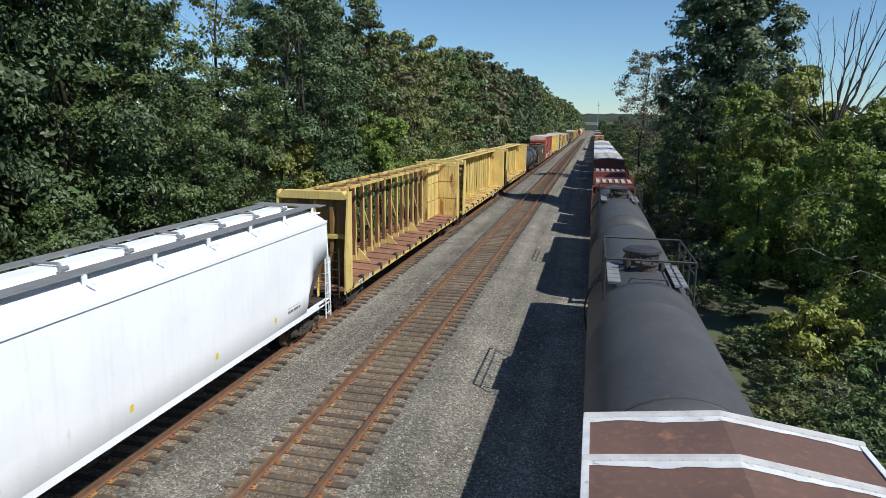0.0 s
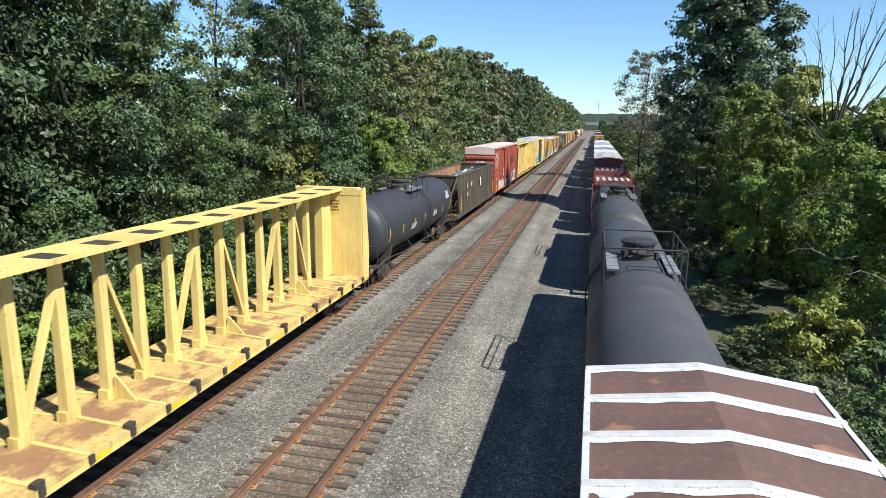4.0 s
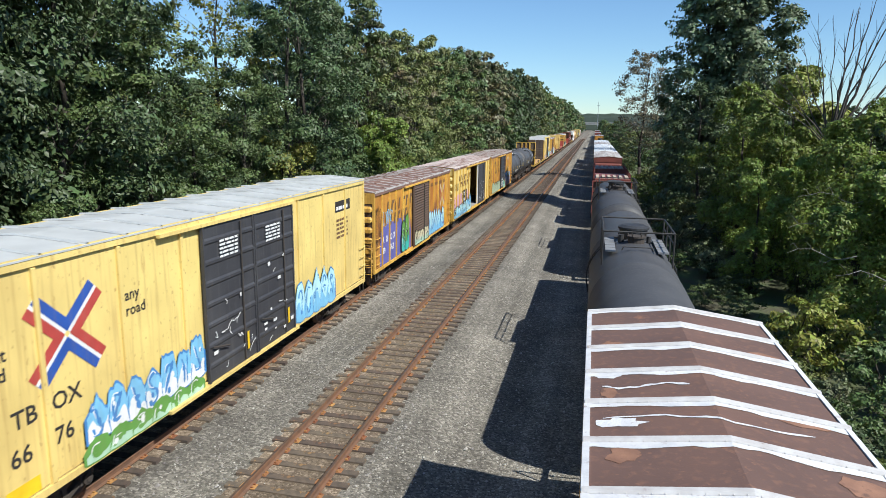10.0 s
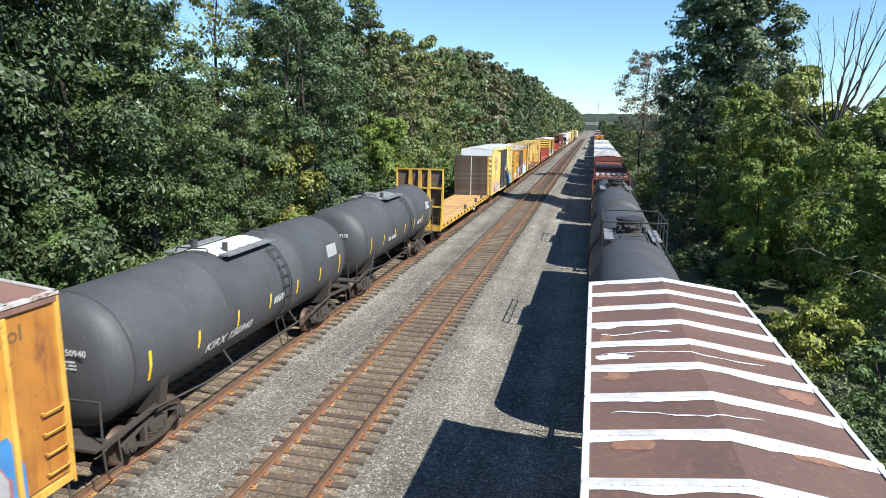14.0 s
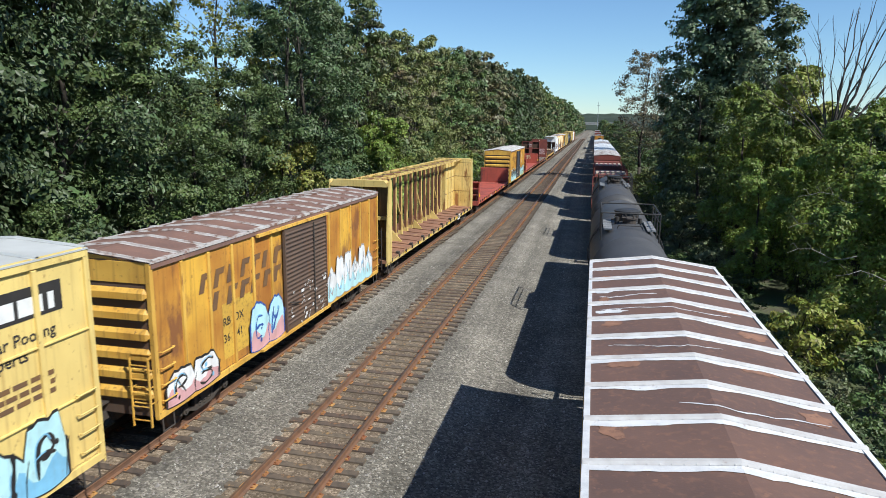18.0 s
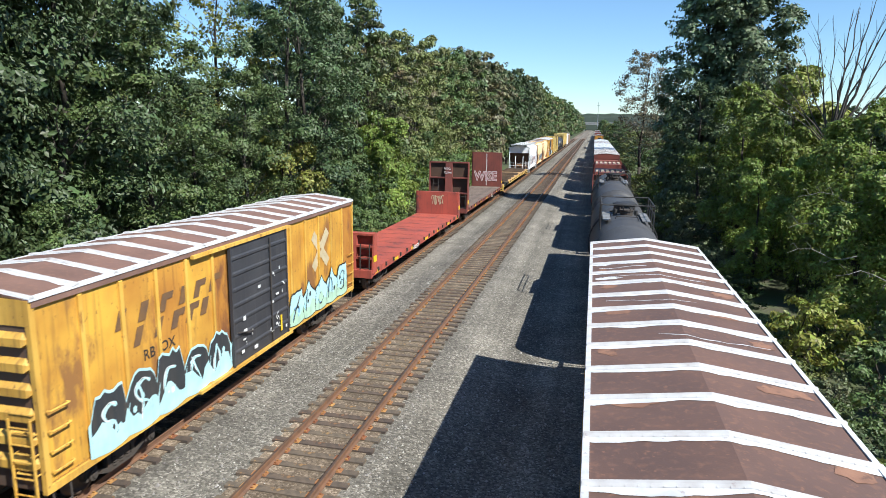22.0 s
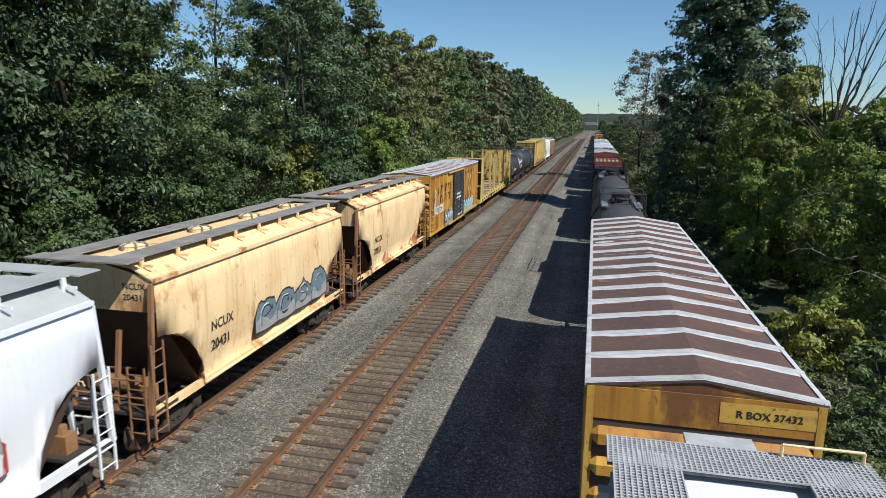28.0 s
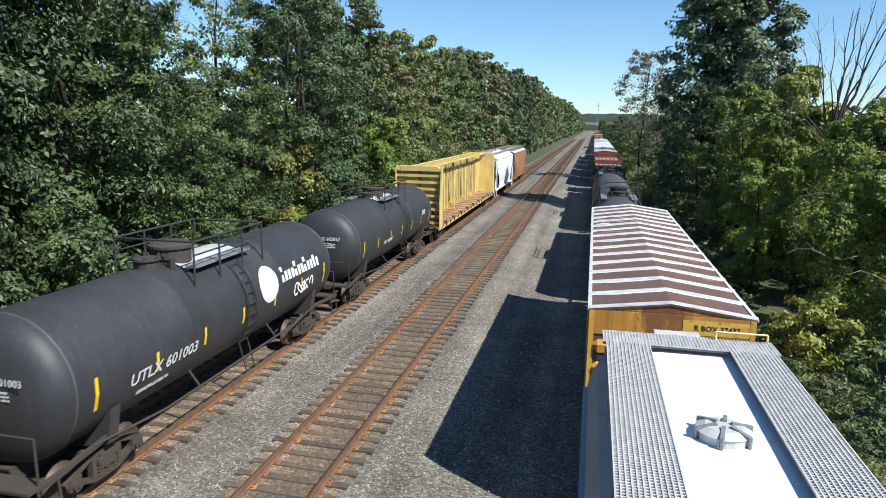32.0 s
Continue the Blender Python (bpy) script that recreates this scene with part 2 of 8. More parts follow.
def loose_stones():
    rng = np.random.default_rng(5)
    g = G()
    for _ in range(5200):
        y = 5 + 45 * rng.random() ** 1.8
        x = rng.uniform(-3.2, 5.8)
        if abs(x) < 1.4 and rng.random() < 0.8:
            continue
        r = rng.uniform(0.015, 0.038) * (1.6 if rng.random() < 0.02 else 1)
        z = bed_z(x) + r * 0.3
        a = rng.uniform(0, 6.28)
        c, s = math.cos(a) * r, math.sin(a) * r
        k = rng.uniform(0.6, 1.3, 4)
        g.add([(x + c * k[0], y + s * k[0], z), (x - s * k[1], y + c * k[1], z + r * 0.2), (x - c * k[2], y - s * k[2], z), (x + s * k[3], y - c * k[3], z - r * 0.1),
               (x + r * 0.2, y, z + r * k[0]), (x, y, z - r)],
              [(0, 1, 4), (1, 2, 4), (2, 3, 4), (3, 0, 4), (1, 0, 5), (2, 1, 5), (3, 2, 5), (0, 3, 5)])
    return tagged(put("loose_stones", g.mesh("loose_stones", M_STONE)), "loose pale stones lying on the ballast", "gravel", kind="stuff")


# ---- tracks ----
def rail_profile():
    return [(-0.07, -0.17), (0.07, -0.17), (0.07, -0.157), (0.012, -0.135), (0.010, -0.045), (0.036, -0.032), (0.036, -0.006),
            (0.028, 0.0), (-0.028, 0.0), (-0.036, -0.006), (-0.036, -0.032), (-0.010, -0.045), (-0.012, -0.135), (-0.07, -0.157)]


def track(name, label, x, z, first, spacing, count, single, seed):
    rng = random.Random(seed)
    top = empty(name, label, "railway track", "parallel tracks", "structure", pose(x, 0, z))
    for s in (-1, 1):
        g = G()
        pts = rail_profile()
        cuts = [-40, 0, 40, 120, 300, 700, 1300]
        g.loft([[(s * 0.753 + a, y, b) for a, b in pts] for y in cuts])
        part("rail", g, M_RAIL, top, "brown rusted steel rail")
        g = G()
        g.box(s * 0.753 - 0.026, -40, 0.0005, s * 0.753 + 0.026, 1300, 0.003)
        part("rail_head", g, M_RAILTOP, top, "worn running surface of the rail")
    crib = G()
    ys = [first + spacing * i for i in range(-40, count)]
    crib.add([(a, y, -0.208 + 0.012 * rng.random()) for y in (-40, 400) for a in (-1.18, -0.4, 0.4, 1.18)],
             [(0, 1, 5, 4), (1, 2, 6, 5), (2, 3, 7, 6)])
    part("crib_stone", crib, M_CRIB, top, "rust-stained stone between the ties")
    shapes = []
    for k in range(5):
        g = G()
        w, hw = 1.295 + rng.uniform(-0.04, 0.05), 0.112 + rng.uniform(-0.01, 0.012)
        j = [rng.uniform(-0.012, 0.012) for _ in range(8)]
        g.loft([[(-w, -hw + j[0], -0.34), (-w, hw + j[1], -0.34), (-w + 0.01, hw + j[1] - 0.015, -0.172), (-w + 0.01, -hw + j[0] + 0.015, -0.172)],
                [(-0.3, -hw, -0.34), (-0.3, hw, -0.34), (-0.3, hw - 0.015, -0.176 + j[2] * 0.5), (-0.3, -hw + 0.015, -0.176)],
                [(0.4, -hw, -0.34), (0.4, hw, -0.34), (0.4, hw - 0.015, -0.176), (0.4, -hw + 0.015, -0.176 + j[3] * 0.5)],
                [(w, -hw + j[4], -0.34), (w, hw + j[5], -0.34), (w - 0.01, hw + j[5] - 0.015, -0.172), (w - 0.01, -hw + j[4] + 0.015, -0.172)]])
        shapes.append(g)
    meshes = [g.mesh("tie", M_TIE) for g in shapes]
    far, plates = G(), G()
    for i, y in enumerate(ys):
        y += rng.uniform(-0.02, 0.02)
        k = rng.randrange(5)
        dx, turn = rng.uniform(-0.04, 0.04), rng.uniform(-0.8, 0.8)
        if 0 <= i - 40 + 14 < single:
            put("tie", meshes[k], top, pose(dx, y, rng.uniform(-0.008, 0.008), 0, 0, turn))
        else:
            far.add([(a + dx, b + y, c) for a, b, c in shapes[k].v], shapes[k].f)
        if y < 160:
            for s in (-1, 1):
                plates.box(s * 0.753 - 0.19 + dx, y - 0.095, -0.178, s * 0.753 + 0.17 + dx, y + 0.095, -0.158)
                for b in (-0.06, 0.06):
                    plates.box(s * 0.753 - 0.13, y + b - 0.013, -0.16, s * 0.753 - 0.075, y + b + 0.013, -0.125)
                    plates.box(s * 0.753 + 0.075, y + b - 0.013, -0.16, s * 0.753 + 0.13, y + b + 0.013, -0.125)
    tagged(part("far_ties", far, M_TIE, top, "weathered wooden ties in the distance"), kind="stuff")
    tagged(part("tie_plates", plates, M_PLATE, top, "rusty plates and spikes under the rails"), kind="stuff")
    return top


# ---- trees ----
def leaves(points, normals, size, rng, fold=0.35, plain=False):
    """Small bent leaf clumps at the points: arrays of vertices and faces."""
    n = len(points)
    nrm = normals + rng.normal(0, 0.45, (n, 3))
    nrm /= np.linalg.norm(nrm, axis=1)[:, None]
    t = np.cross(nrm, rng.normal(0, 1, (n, 3)))
    t /= np.linalg.norm(t, axis=1)[:, None] + 1e-9
    b = np.cross(nrm, t)
    s = size * rng.uniform(0.55, 1.35, (n, 1))
    w = s * rng.uniform(0.35, 0.6, (n, 1))
    if plain:                            # far off, one small facet a clump is enough
        v = np.stack([points - t * s, points - b * w * 1.6 + nrm * fold * w, points + t * s * 0.8 + b * w], 1).reshape(-1, 3)
        return v, np.arange(3 * n).reshape(-1, 3)
    v = np.stack([points - t * s, points - b * w + nrm * fold * w, points + t * s, points + b * w + nrm * fold * w], 1).reshape(-1, 3)
    k = np.arange(n)[:, None] * 4
    f = np.concatenate([k + [0, 1, 2], k + [0, 2, 3]], 1).reshape(-1, 3)
    return v, f


def leaf_mesh(name, v, f, material):
    me = bpy.data.meshes.new(name)
    me.vertices.add(len(v))
    me.vertices.foreach_set("co", v.astype(np.float32).ravel())
    me.loops.add(len(f) * 3)
    me.loops.foreach_set("vertex_index", f.astype(np.int32).ravel())
    me.polygons.add(len(f))
    me.polygons.foreach_set("loop_start", np.arange(0, len(f) * 3, 3, dtype=np.int32))
    me.update()
    me.validate()
    me.materials.append(material)
    return me


def crown_shape(seed, tall, wide, low, boughs, sprays, count, size, ragged=1.0, plain=False, flat=0.75, clump=(0.30, 0.46), droop=0.0, top=0.96, puff=(0.28, 0.48), shell=(0.5, 1.0)):
    """A crown of boughs, each carrying many leafy sprays with gaps between: leaf arrays and the limb mesh."""
    rng = np.random.default_rng(seed)
    limbs = G()
    lean = rng.uniform(-0.6, 0.6, 2)
    spine = [Vector((lean[0] * (k / 6) ** 2 + 0.12 * rng.normal(), lean[1] * (k / 6) ** 2 + 0.12 * rng.normal(), tall * 0.92 * k / 6)) for k in range(7)]
    spine[0] = Vector((0, 0, -1.5))
    r0 = 0.0115 * tall + 0.03
    for k in range(6):
        limbs.tube(spine[k], spine[k + 1], r0 * (1 - k / 6.6), 7, r0 * (1 - (k + 1) / 6.6))
    P, N = [], []
    for i in range(boughs):
        u = (i + 0.5) / boughs
        z = low + (tall * top - low) * (u ** 0.9)
        env = wide * (math.sin(math.pi * min(1, 0.16 + 0.80 * u)) ** 0.7) * (rng.uniform(0.5, 1.0) if i % 4 else rng.uniform(0.1, 0.35))
        a = i * 2.39996 + rng.uniform(-0.5, 0.5)
        out = np.array([math.cos(a), math.sin(a), 0.0])
        c = out * env * 0.8 + np.array([0, 0, z])
        br = wide * rng.uniform(*clump) * (1.12 - 0.5 * u)
        k = min(5, max(0, int((z - 1.2) / tall * 6)))
        start = spine[k].lerp(spine[min(6, k + 1)], 0.3)
        midp = start.lerp(Vector(c), 0.55) + Vector((0, 0, 0.12 * env))
        limbs.tube(start, midp, r0 * 0.26 * (1.1 - u), 3 if plain else 5, r0 * 0.15 * (1.1 - u))
        limbs.tube(midp, Vector(c), r0 * 0.15 * (1.1 - u), 3, 0.01)
        for _ in range(sprays):
            d = rng.normal(0, 1, 3)
            d /= np.linalg.norm(d)
            d[2] = abs(d[2]) * 0.95 - 0.22
            d += 0.45 * out
            sc = c + d * br * rng.uniform(*shell) * np.array([1.0, 1.0, flat])
            sr = br * rng.uniform(*puff)
            m = max(5, int(count / (boughs * sprays) * rng.uniform(0.6, 1.4)))
            q = rng.normal(0, 1, (m, 3))
            q /= np.linalg.norm(q, axis=1)[:, None]
            q[:, 2] = q[:, 2] * 0.7 + 0.1
            rad = sr * rng.random((m, 1)) ** 0.45 * (1 + 0.5 * ragged * (rng.random((m, 1)) < 0.12) * rng.random((m, 1)))
            p = sc + q * rad
            if droop:                    # creepers hang in short curtains
                p[:, 2] -= droop * sr * (rng.random(m) < 0.45) * rng.random(m) ** 1.5 * 2
            P.append(p)
            N.append(q * 0.6 + d * 0.6 + np.array([0, 0, 0.35]))
    v, f = leaves(np.concatenate(P), np.concatenate(N), size, rng, plain=plain)
    return v, f, limbs


CROWNS = {}


def tree_kind(key, leaf_index, **shape):
    v, f, limbs = crown_shape(**shape)
    CROWNS[key] = (leaf_mesh("crown", v, f, M_LEAF[leaf_index]), limbs.mesh("trunk", M_BARK, True), v, f)


def plant(key, x, y, label, size=1.0, turn=0.0, category="tree", name="tree", leaf_index=None, wide=1.0, z=None, group="trees along the line"):
    crown, trunk, v, f = CROWNS[key]
    if leaf_index is not None:
        tinted = CROWNS.get((key, leaf_index))
        if tinted is None:
            tinted = crown.copy()
            tinted.materials[0] = M_LEAF[leaf_index]
            CROWNS[(key, leaf_index)] = tinted
        crown = tinted
    top = empty(name, label, category, group, m=pose(x, y, height(x, y) if z is None else z, 0, 0, turn))
    s = Matrix.Diagonal((size * wide, size * wide, size, 1))
    put("trunk" if category == "tree" else "stem", trunk, top, s)
    put("crown" if category == "tree" else "foliage", crown, top, s)
    return top


# ---- the woods on both sides ----
SKYLINE = ((10, 21), (24, 18.5), (28, 13), (31, 9.6), (34, 11), (37, 18.5), (50, 19), (57, 17.6), (64, 16.6), (70, 17.5), (84, 18.3), (90, 17.8), (105, 19.3), (122, 20), (141, 19.2), (178, 21.6), (230, 22.4), (305, 21.2), (375, 23.4), (493, 23), (721, 21), (1000, 19))


def skyline(y):
    """How high the left-hand treetops reach above the rails."""
    for (a, za), (b, zb) in zip(SKYLINE, SKYLINE[1:]):
        if a <= y <= b:
            return za + (zb - za) * (y - a) / (b - a)
    return 18.0


def woods():
    tree_kind("oak", 0, seed=11, tall=17.0, wide=4.3, low=1.6, boughs=34, sprays=12, count=25000, size=0.10)
    tree_kind("maple", 1, seed=23, tall=18.5, wide=3.9, low=2.2, boughs=34, sprays=11, count=24000, size=0.10, ragged=1.3)
    tree_kind("locust", 2, seed=37, tall=16.0, wide=3.9, low=1.6, boughs=30, sprays=12, count=22000, size=0.095, ragged=1.6, droop=0.5)
    tree_kind("mid_oak", 0, seed=31, tall=17.0, wide=4.4, low=1.5, boughs=32, sprays=11, count=11500, size=0.155)
    tree_kind("mid_maple", 1, seed=33, tall=18.0, wide=4.0, low=1.5, boughs=34, sprays=10, count=11500, size=0.155, ragged=1.4)
    tree_kind("far_oak", 0, seed=41, tall=16.5, wide=4.6, low=1.2, boughs=26, sprays=9, count=4600, size=0.29, plain=True)
    tree_kind("far_maple", 1, seed=43, tall=17.5, wide=4.2, low=1.2, boughs=28, sprays=9, count=4600, size=0.29, plain=True, ragged=1.6)
    tree_kind("distant_tree", 0, seed=45, tall=17.0, wide=4.5, low=1.0, boughs=22, sprays=6, count=1500, size=0.5, plain=True)
    tree_kind("poplar", 1, seed=47, tall=26.0, wide=3.9, low=2.0, boughs=84, sprays=10, count=30000, size=0.21, flat=1.2, clump=(0.34, 0.5), puff=(0.4, 0.62), plain=True)
    tree_kind("vine", 4, seed=53, tall=12.0, wide=3.4, low=1.2, boughs=15, sprays=30, count=25000, size=0.115, ragged=2.0, flat=0.9, clump=(0.34, 0.56), droop=1.3, puff=(0.2, 0.34), shell=(0.8, 1.02))
    tree_kind("curtain", 4, seed=57, tall=10.0, wide=2.9, low=1.0, boughs=11, sprays=30, count=18000, size=0.115, ragged=2.0, flat=0.95, clump=(0.36, 0.58), droop=1.6, puff=(0.2, 0.34), shell=(0.8, 1.02))
    tree_kind("sparse", 6, seed=51, tall=18.0, wide=4.4, low=6.0, boughs=44, sprays=8, count=7000, size=0.14, ragged=2.2, clump=(0.2, 0.36), puff=(0.5, 0.8), plain=True)
    tree_kind("bush", 4, seed=61, tall=2.6, wide=1.7, low=0.3, boughs=14, sprays=9, count=1900, size=0.095, flat=0.8, ragged=2.4)
    tree_kind("thicket", 0, seed=67, tall=5.5, wide=2.6, low=0.5, boughs=16, sprays=10, count=2800, size=0.145, ragged=1.5, flat=0.8, droop=0.8)
    tree_kind("weed", 7, seed=71, tall=1.5, wide=1.1, low=0.2, boughs=12, sprays=8, count=2000, size=0.07)
    rng = random.Random(8)
    green = "tall leafy green tree in the wood beside the railway"
    words = {0: green, 1: "tall dark green tree in the wood beside the railway", 2: "tall olive-green tree beside the railway",
             3: "tall green tree with russet autumn leaves beside the railway"}
    tall = {"oak": 17.0, "maple": 18.5, "locust": 16.0, "mid_oak": 17.0, "mid_maple": 18.0, "far_oak": 16.5, "far_maple": 17.5, "distant_tree": 17.0}

    def grow(key, x, y, k, above, wide=1.0):
        """A tree whose top stands so high above the rails."""
        s = (above - height(x, y)) / tall[key]
        plant(key, x, y, words[k], s, rng.uniform(0, 360), leaf_index=k, wide=wide / max(0.85, min(s, 1.3)) ** 0.5)

    # front row on the left, then two rows behind it
    # the nearest trees get the dark leaf colour to stand in for shade
    for key, x, y, k in (("maple", -14.6, 12.0, 1), ("oak", -13.8, 17.2, 1), ("locust", -14.8, 22.8, 1), ("oak", -12.9, 25.4, 0), ("maple", -14.3, 30.6, 1), ("locust", -12.6, 33.2, 0)):
        grow(key, x, y, k, skyline(y) - (4.5 if y == 25.4 else 0))
    y, i = 38.0, 0
    tints = [1, 1, 1, 0, 3, 2, 2, 3, 2, 0, 2, 3]
    while y < 100:
        k = tints[i % len(tints)]
        grow(("mid_oak", "mid_maple", "mid_maple")[i % 3] if y > 44 else "oak", -13.6 + rng.uniform(-1.6, 1.2), y, k, skyline(y) * rng.uniform(0.93, 1.02))
        y += rng.uniform(4.6, 6.2)
        i += 1
    for x, y, up in ((-17.5, 14.5, 21.0), (-18.0, 20.0, 20.0), (-17.2, 25.5, 19.0), (-22.5, 22.0, 21.0), (-23.0, 29.0, 20.0), (-19.0, 31.5, 15.0)):
        grow("mid_maple" if y > 21 else "mid_oak", x, y, 1, up, 1.15)
    y = 14.0
    while y < 125:
        k = rng.choice([0, 1, 1, 2])
        up = 10.6 if 35 < y < 49 else min(skyline(y / 1.3) * 1.08, 20.5)
        grow(rng.choice(["mid_oak", "mid_maple"] if y < 58 else ["far_oak", "far_maple"]), -20.0 + rng.uniform(-1.5, 1.5), y, k, up * rng.uniform(0.9, 1.0))
        y += rng.uniform(6, 8)
    y = 18.0
    while y < 130:
        k = rng.choice([0, 1, 2])
        grow(rng.choice(["far_oak", "far_maple"]), -29.0 + rng.uniform(-3, 3), y, k, 11.5 if 46 < y < 64 else rng.uniform(17, 20))
        y += rng.uniform(6, 8)
    y = 22.0
    while y < 84:                        # a lower storey closes the wood below the crowns
        grow("far_oak", -24.5 + rng.uniform(-1.5, 1.5), y, 1, rng.uniform(7.5, 9.2), 1.5)
        y += rng.uniform(3.2, 4.2)
    y = 101.0
    while y < 985:
        k = 3 if 108 < y < 136 else 1 if 140 < y < 185 else rng.choice([0, 2, 0, 1, 1, 3])
        far = ["far_oak", "far_maple"] if y < 250 else ["distant_tree"]
        grow(rng.choice(far), -13.6 + rng.uniform(-1, 1), y, k, skyline(y) * rng.uniform(0.88, 1.03), 1.0 if y < 400 else 1.4)
        if y < 260 or rng.random() < 0.4:
            grow(rng.choice(far), -20.5 + rng.uniform(-2, 2), y + 3, rng.choice([0, 1, 2]), skyline(y) * rng.uniform(0.95, 1.06))
        y += (6.2 if y < 180 else 11 if y < 420 else 17) * rng.uniform(0.8, 1.2)
    plant("sparse", -20.2, 42.6, "half-bare tree with yellowing leaves against the sky", 1.1, 70, leaf_index=5)
    # creepers over the edge of the left-hand wood
    for x, y, s, k in ((-11.6, 53.5, 1.0, 4), (-11.3, 57.5, 0.75, 4), (-11.8, 36.0, 0.82, 5), (-11.6, 45.0, 0.7, 0), (-11.9, 69.0, 0.8, 0), (-12.2, 28.0, 0.6, 0), (-12.6, 20.4, 0.62, 0)):
        plant("curtain", x, y, "young tree overgrown with green creeper at the wood's edge", s, y * 37, leaf_index=k)
    # undergrowth along the left track
    y = 27.0
    while y < 100:
        k = rng.choice([4, 0, 0, 1, 0])
        plant("thicket", -10.9 + rng.uniform(-0.5, 0.4), y, "dense green thicket at the edge of the wood", rng.uniform(0.55, 1.0), rng.uniform(0, 360), "bush", "thicket", k, group="undergrowth")
        y += rng.uniform(2.8, 4.2)
    y = 10.0
    while y < 62:
        plant("bush", -9.3 + rng.uniform(-0.5, 0.3), y, "bright green weeds and creepers beside the track", rng.uniform(0.55, 0.9), rng.uniform(0, 360), "bush", "bush", rng.choice([4, 0, 2, 5, 0]), group="undergrowth")
        y += rng.uniform(1.6, 2.6)
    for x, y in ((-11.2, 13), (-12.6, 15), (-10.8, 16.2), (-11.9, 18), (-10.4, 19.5), (-12.4, 20.5), (-11.2, 22), (-10.2, 24), (-12.0, 24.6), (-11.0, 26.2), (-13.4, 17.5)):
        plant("bush", x, y, "bright green weeds and creepers beside the track", rng.uniform(0.75, 1.0), rng.uniform(0, 360), "bush", "bush", rng.choice([4, 4, 4, 5]), wide=1.25, group="undergrowth")
    # the right-hand side: a tall dark pair, a dry tree, vine-grown trees near by
    plant("poplar", 15.4, 64, "very tall dark green tree beside the railway", 1.0, 40, leaf_index=8)
    plant("poplar", 18.6, 62, "very tall dark green tree beside the railway", 1.02, 130, leaf_index=8)
    plant("mid_oak", 14.6, 57, "dark green tree in shade beside the railway", 0.75, 200, leaf_index=1)
    plant("sparse", 12.6, 100, "half-bare tree with dry grey-brown leaves", 1.1, 20)
    plant("sparse", 15.4, 94, "half-bare tree with dry grey-brown leaves", 0.85, 160)
    # the row beyond x 21, partly out of view, is added to block sun
    for key, x, y, s, k in (("vine", 15.6, 46.5, 0.98, 4), ("vine", 18.2, 51.0, 1.0, 4), ("curtain", 19.4, 50.5, 1.32, 5), ("curtain", 19.3, 40.0, 0.92, 4), ("curtain", 17.2, 43.5, 0.95, 4), ("curtain", 14.9, 38.0, 0.74, 4), ("vine", 18.6, 35.0, 0.86, 4), ("vine", 19.0, 28.6, 0.78, 4),
                            ("curtain", 17.0, 30.0, 0.8, 4), ("vine", 21.5, 41.0, 0.78, 1), ("vine", 22.4, 33.0, 0.72, 4), ("vine", 21.4, 24.0, 0.7, 4), ("vine", 24.5, 47.0, 0.8, 1)):
        plant(key, x, y, "yellow-topped tree behind the creepers" if k == 5 else "tree overgrown with bright green creeper" if k == 4 else "tree overgrown with dark green creeper", s, rng.uniform(0, 360), leaf_index=k)
    for x, y, s in ((26, 46, 0.55), (25, 36, 0.48), (27, 29, 0.45), (25, 55, 0.55), (30, 38, 0.5), (31, 50, 0.55), (22.5, 58, 0.6), (20.5, 68, 0.75), (17.5, 72, 0.7), (23, 76, 0.7), (19, 82, 0.65), (28, 66, 0.6), (35, 58, 0.55), (15.4, 80, 0.5)):
        plant("far_oak" if y % 2 else "far_maple", x, y, "dark leafy tree on the bank beside the railway", s, x * 31, leaf_index=1, wide=1.4)
    for x, y, s in ((15.6, 52, 0.75), (17.4, 55, 0.8), (19.6, 57, 0.85), (16.6, 42, 0.6), (20.2, 45, 0.7), (20.6, 37, 0.6)):
        plant("thicket", x, y, "dense dark thicket under the creepers", s, x * 57, "bush", "thicket", 1, wide=1.3, group="undergrowth")
    y = 70.0
    while y < 985:
        k = rng.choice([0, 2, 0, 1])
        low = 0.45 if y < 170 else 0.55 if y < 600 else 0.75
        plant(rng.choice(["far_oak", "far_maple"] if y < 220 else ["distant_tree"]), (17 if y < 115 else 14.6) + rng.uniform(-1.5, 2), y, "low leafy tree on the bank beside the railway", low * rng.uniform(0.85, 1.2), rng.uniform(0, 360), leaf_index=k, wide=1.3)
        y += rng.uniform(6, 9) if y < 200 else rng.uniform(9, 14) if y < 600 else rng.uniform(16, 22)
    y = 52.0
    while y < 150:
        k = rng.choice([0, 7, 4, 2])
        plant("thicket", 13.3 + rng.uniform(-0.8, 0.9), y, "low pale green thicket on the bank", rng.uniform(0.35, 0.6), rng.uniform(0, 360), "bush", "thicket", k, group="undergrowth", wide=1.3)
        y += rng.uniform(2.8, 4.5)
    for x, y, s, k in ((17.4, 25.0, 0.7, 0), (17.2, 21.0, 0.62, 1), (16.4, 18.2, 0.5, 0), (15.0, 15.0, 0.5, 1), (17.2, 38.0, 0.5, 1), (17.6, 44.0, 0.6, 1)):
        plant("thicket", x, y, "dense green thicket on the bank", s, x * 77, "bush", "thicket", k, group="undergrowth")
    plant("bush", 14.1, 25.0, "large yellow-green bush beside the track", 1.15, 10, "bush", "bush", 5, group="undergrowth")
    plant("bush", 15.0, 26.6, "large yellow-green bush beside the track", 1.1, 70, "bush", "bush", 5, group="undergrowth")
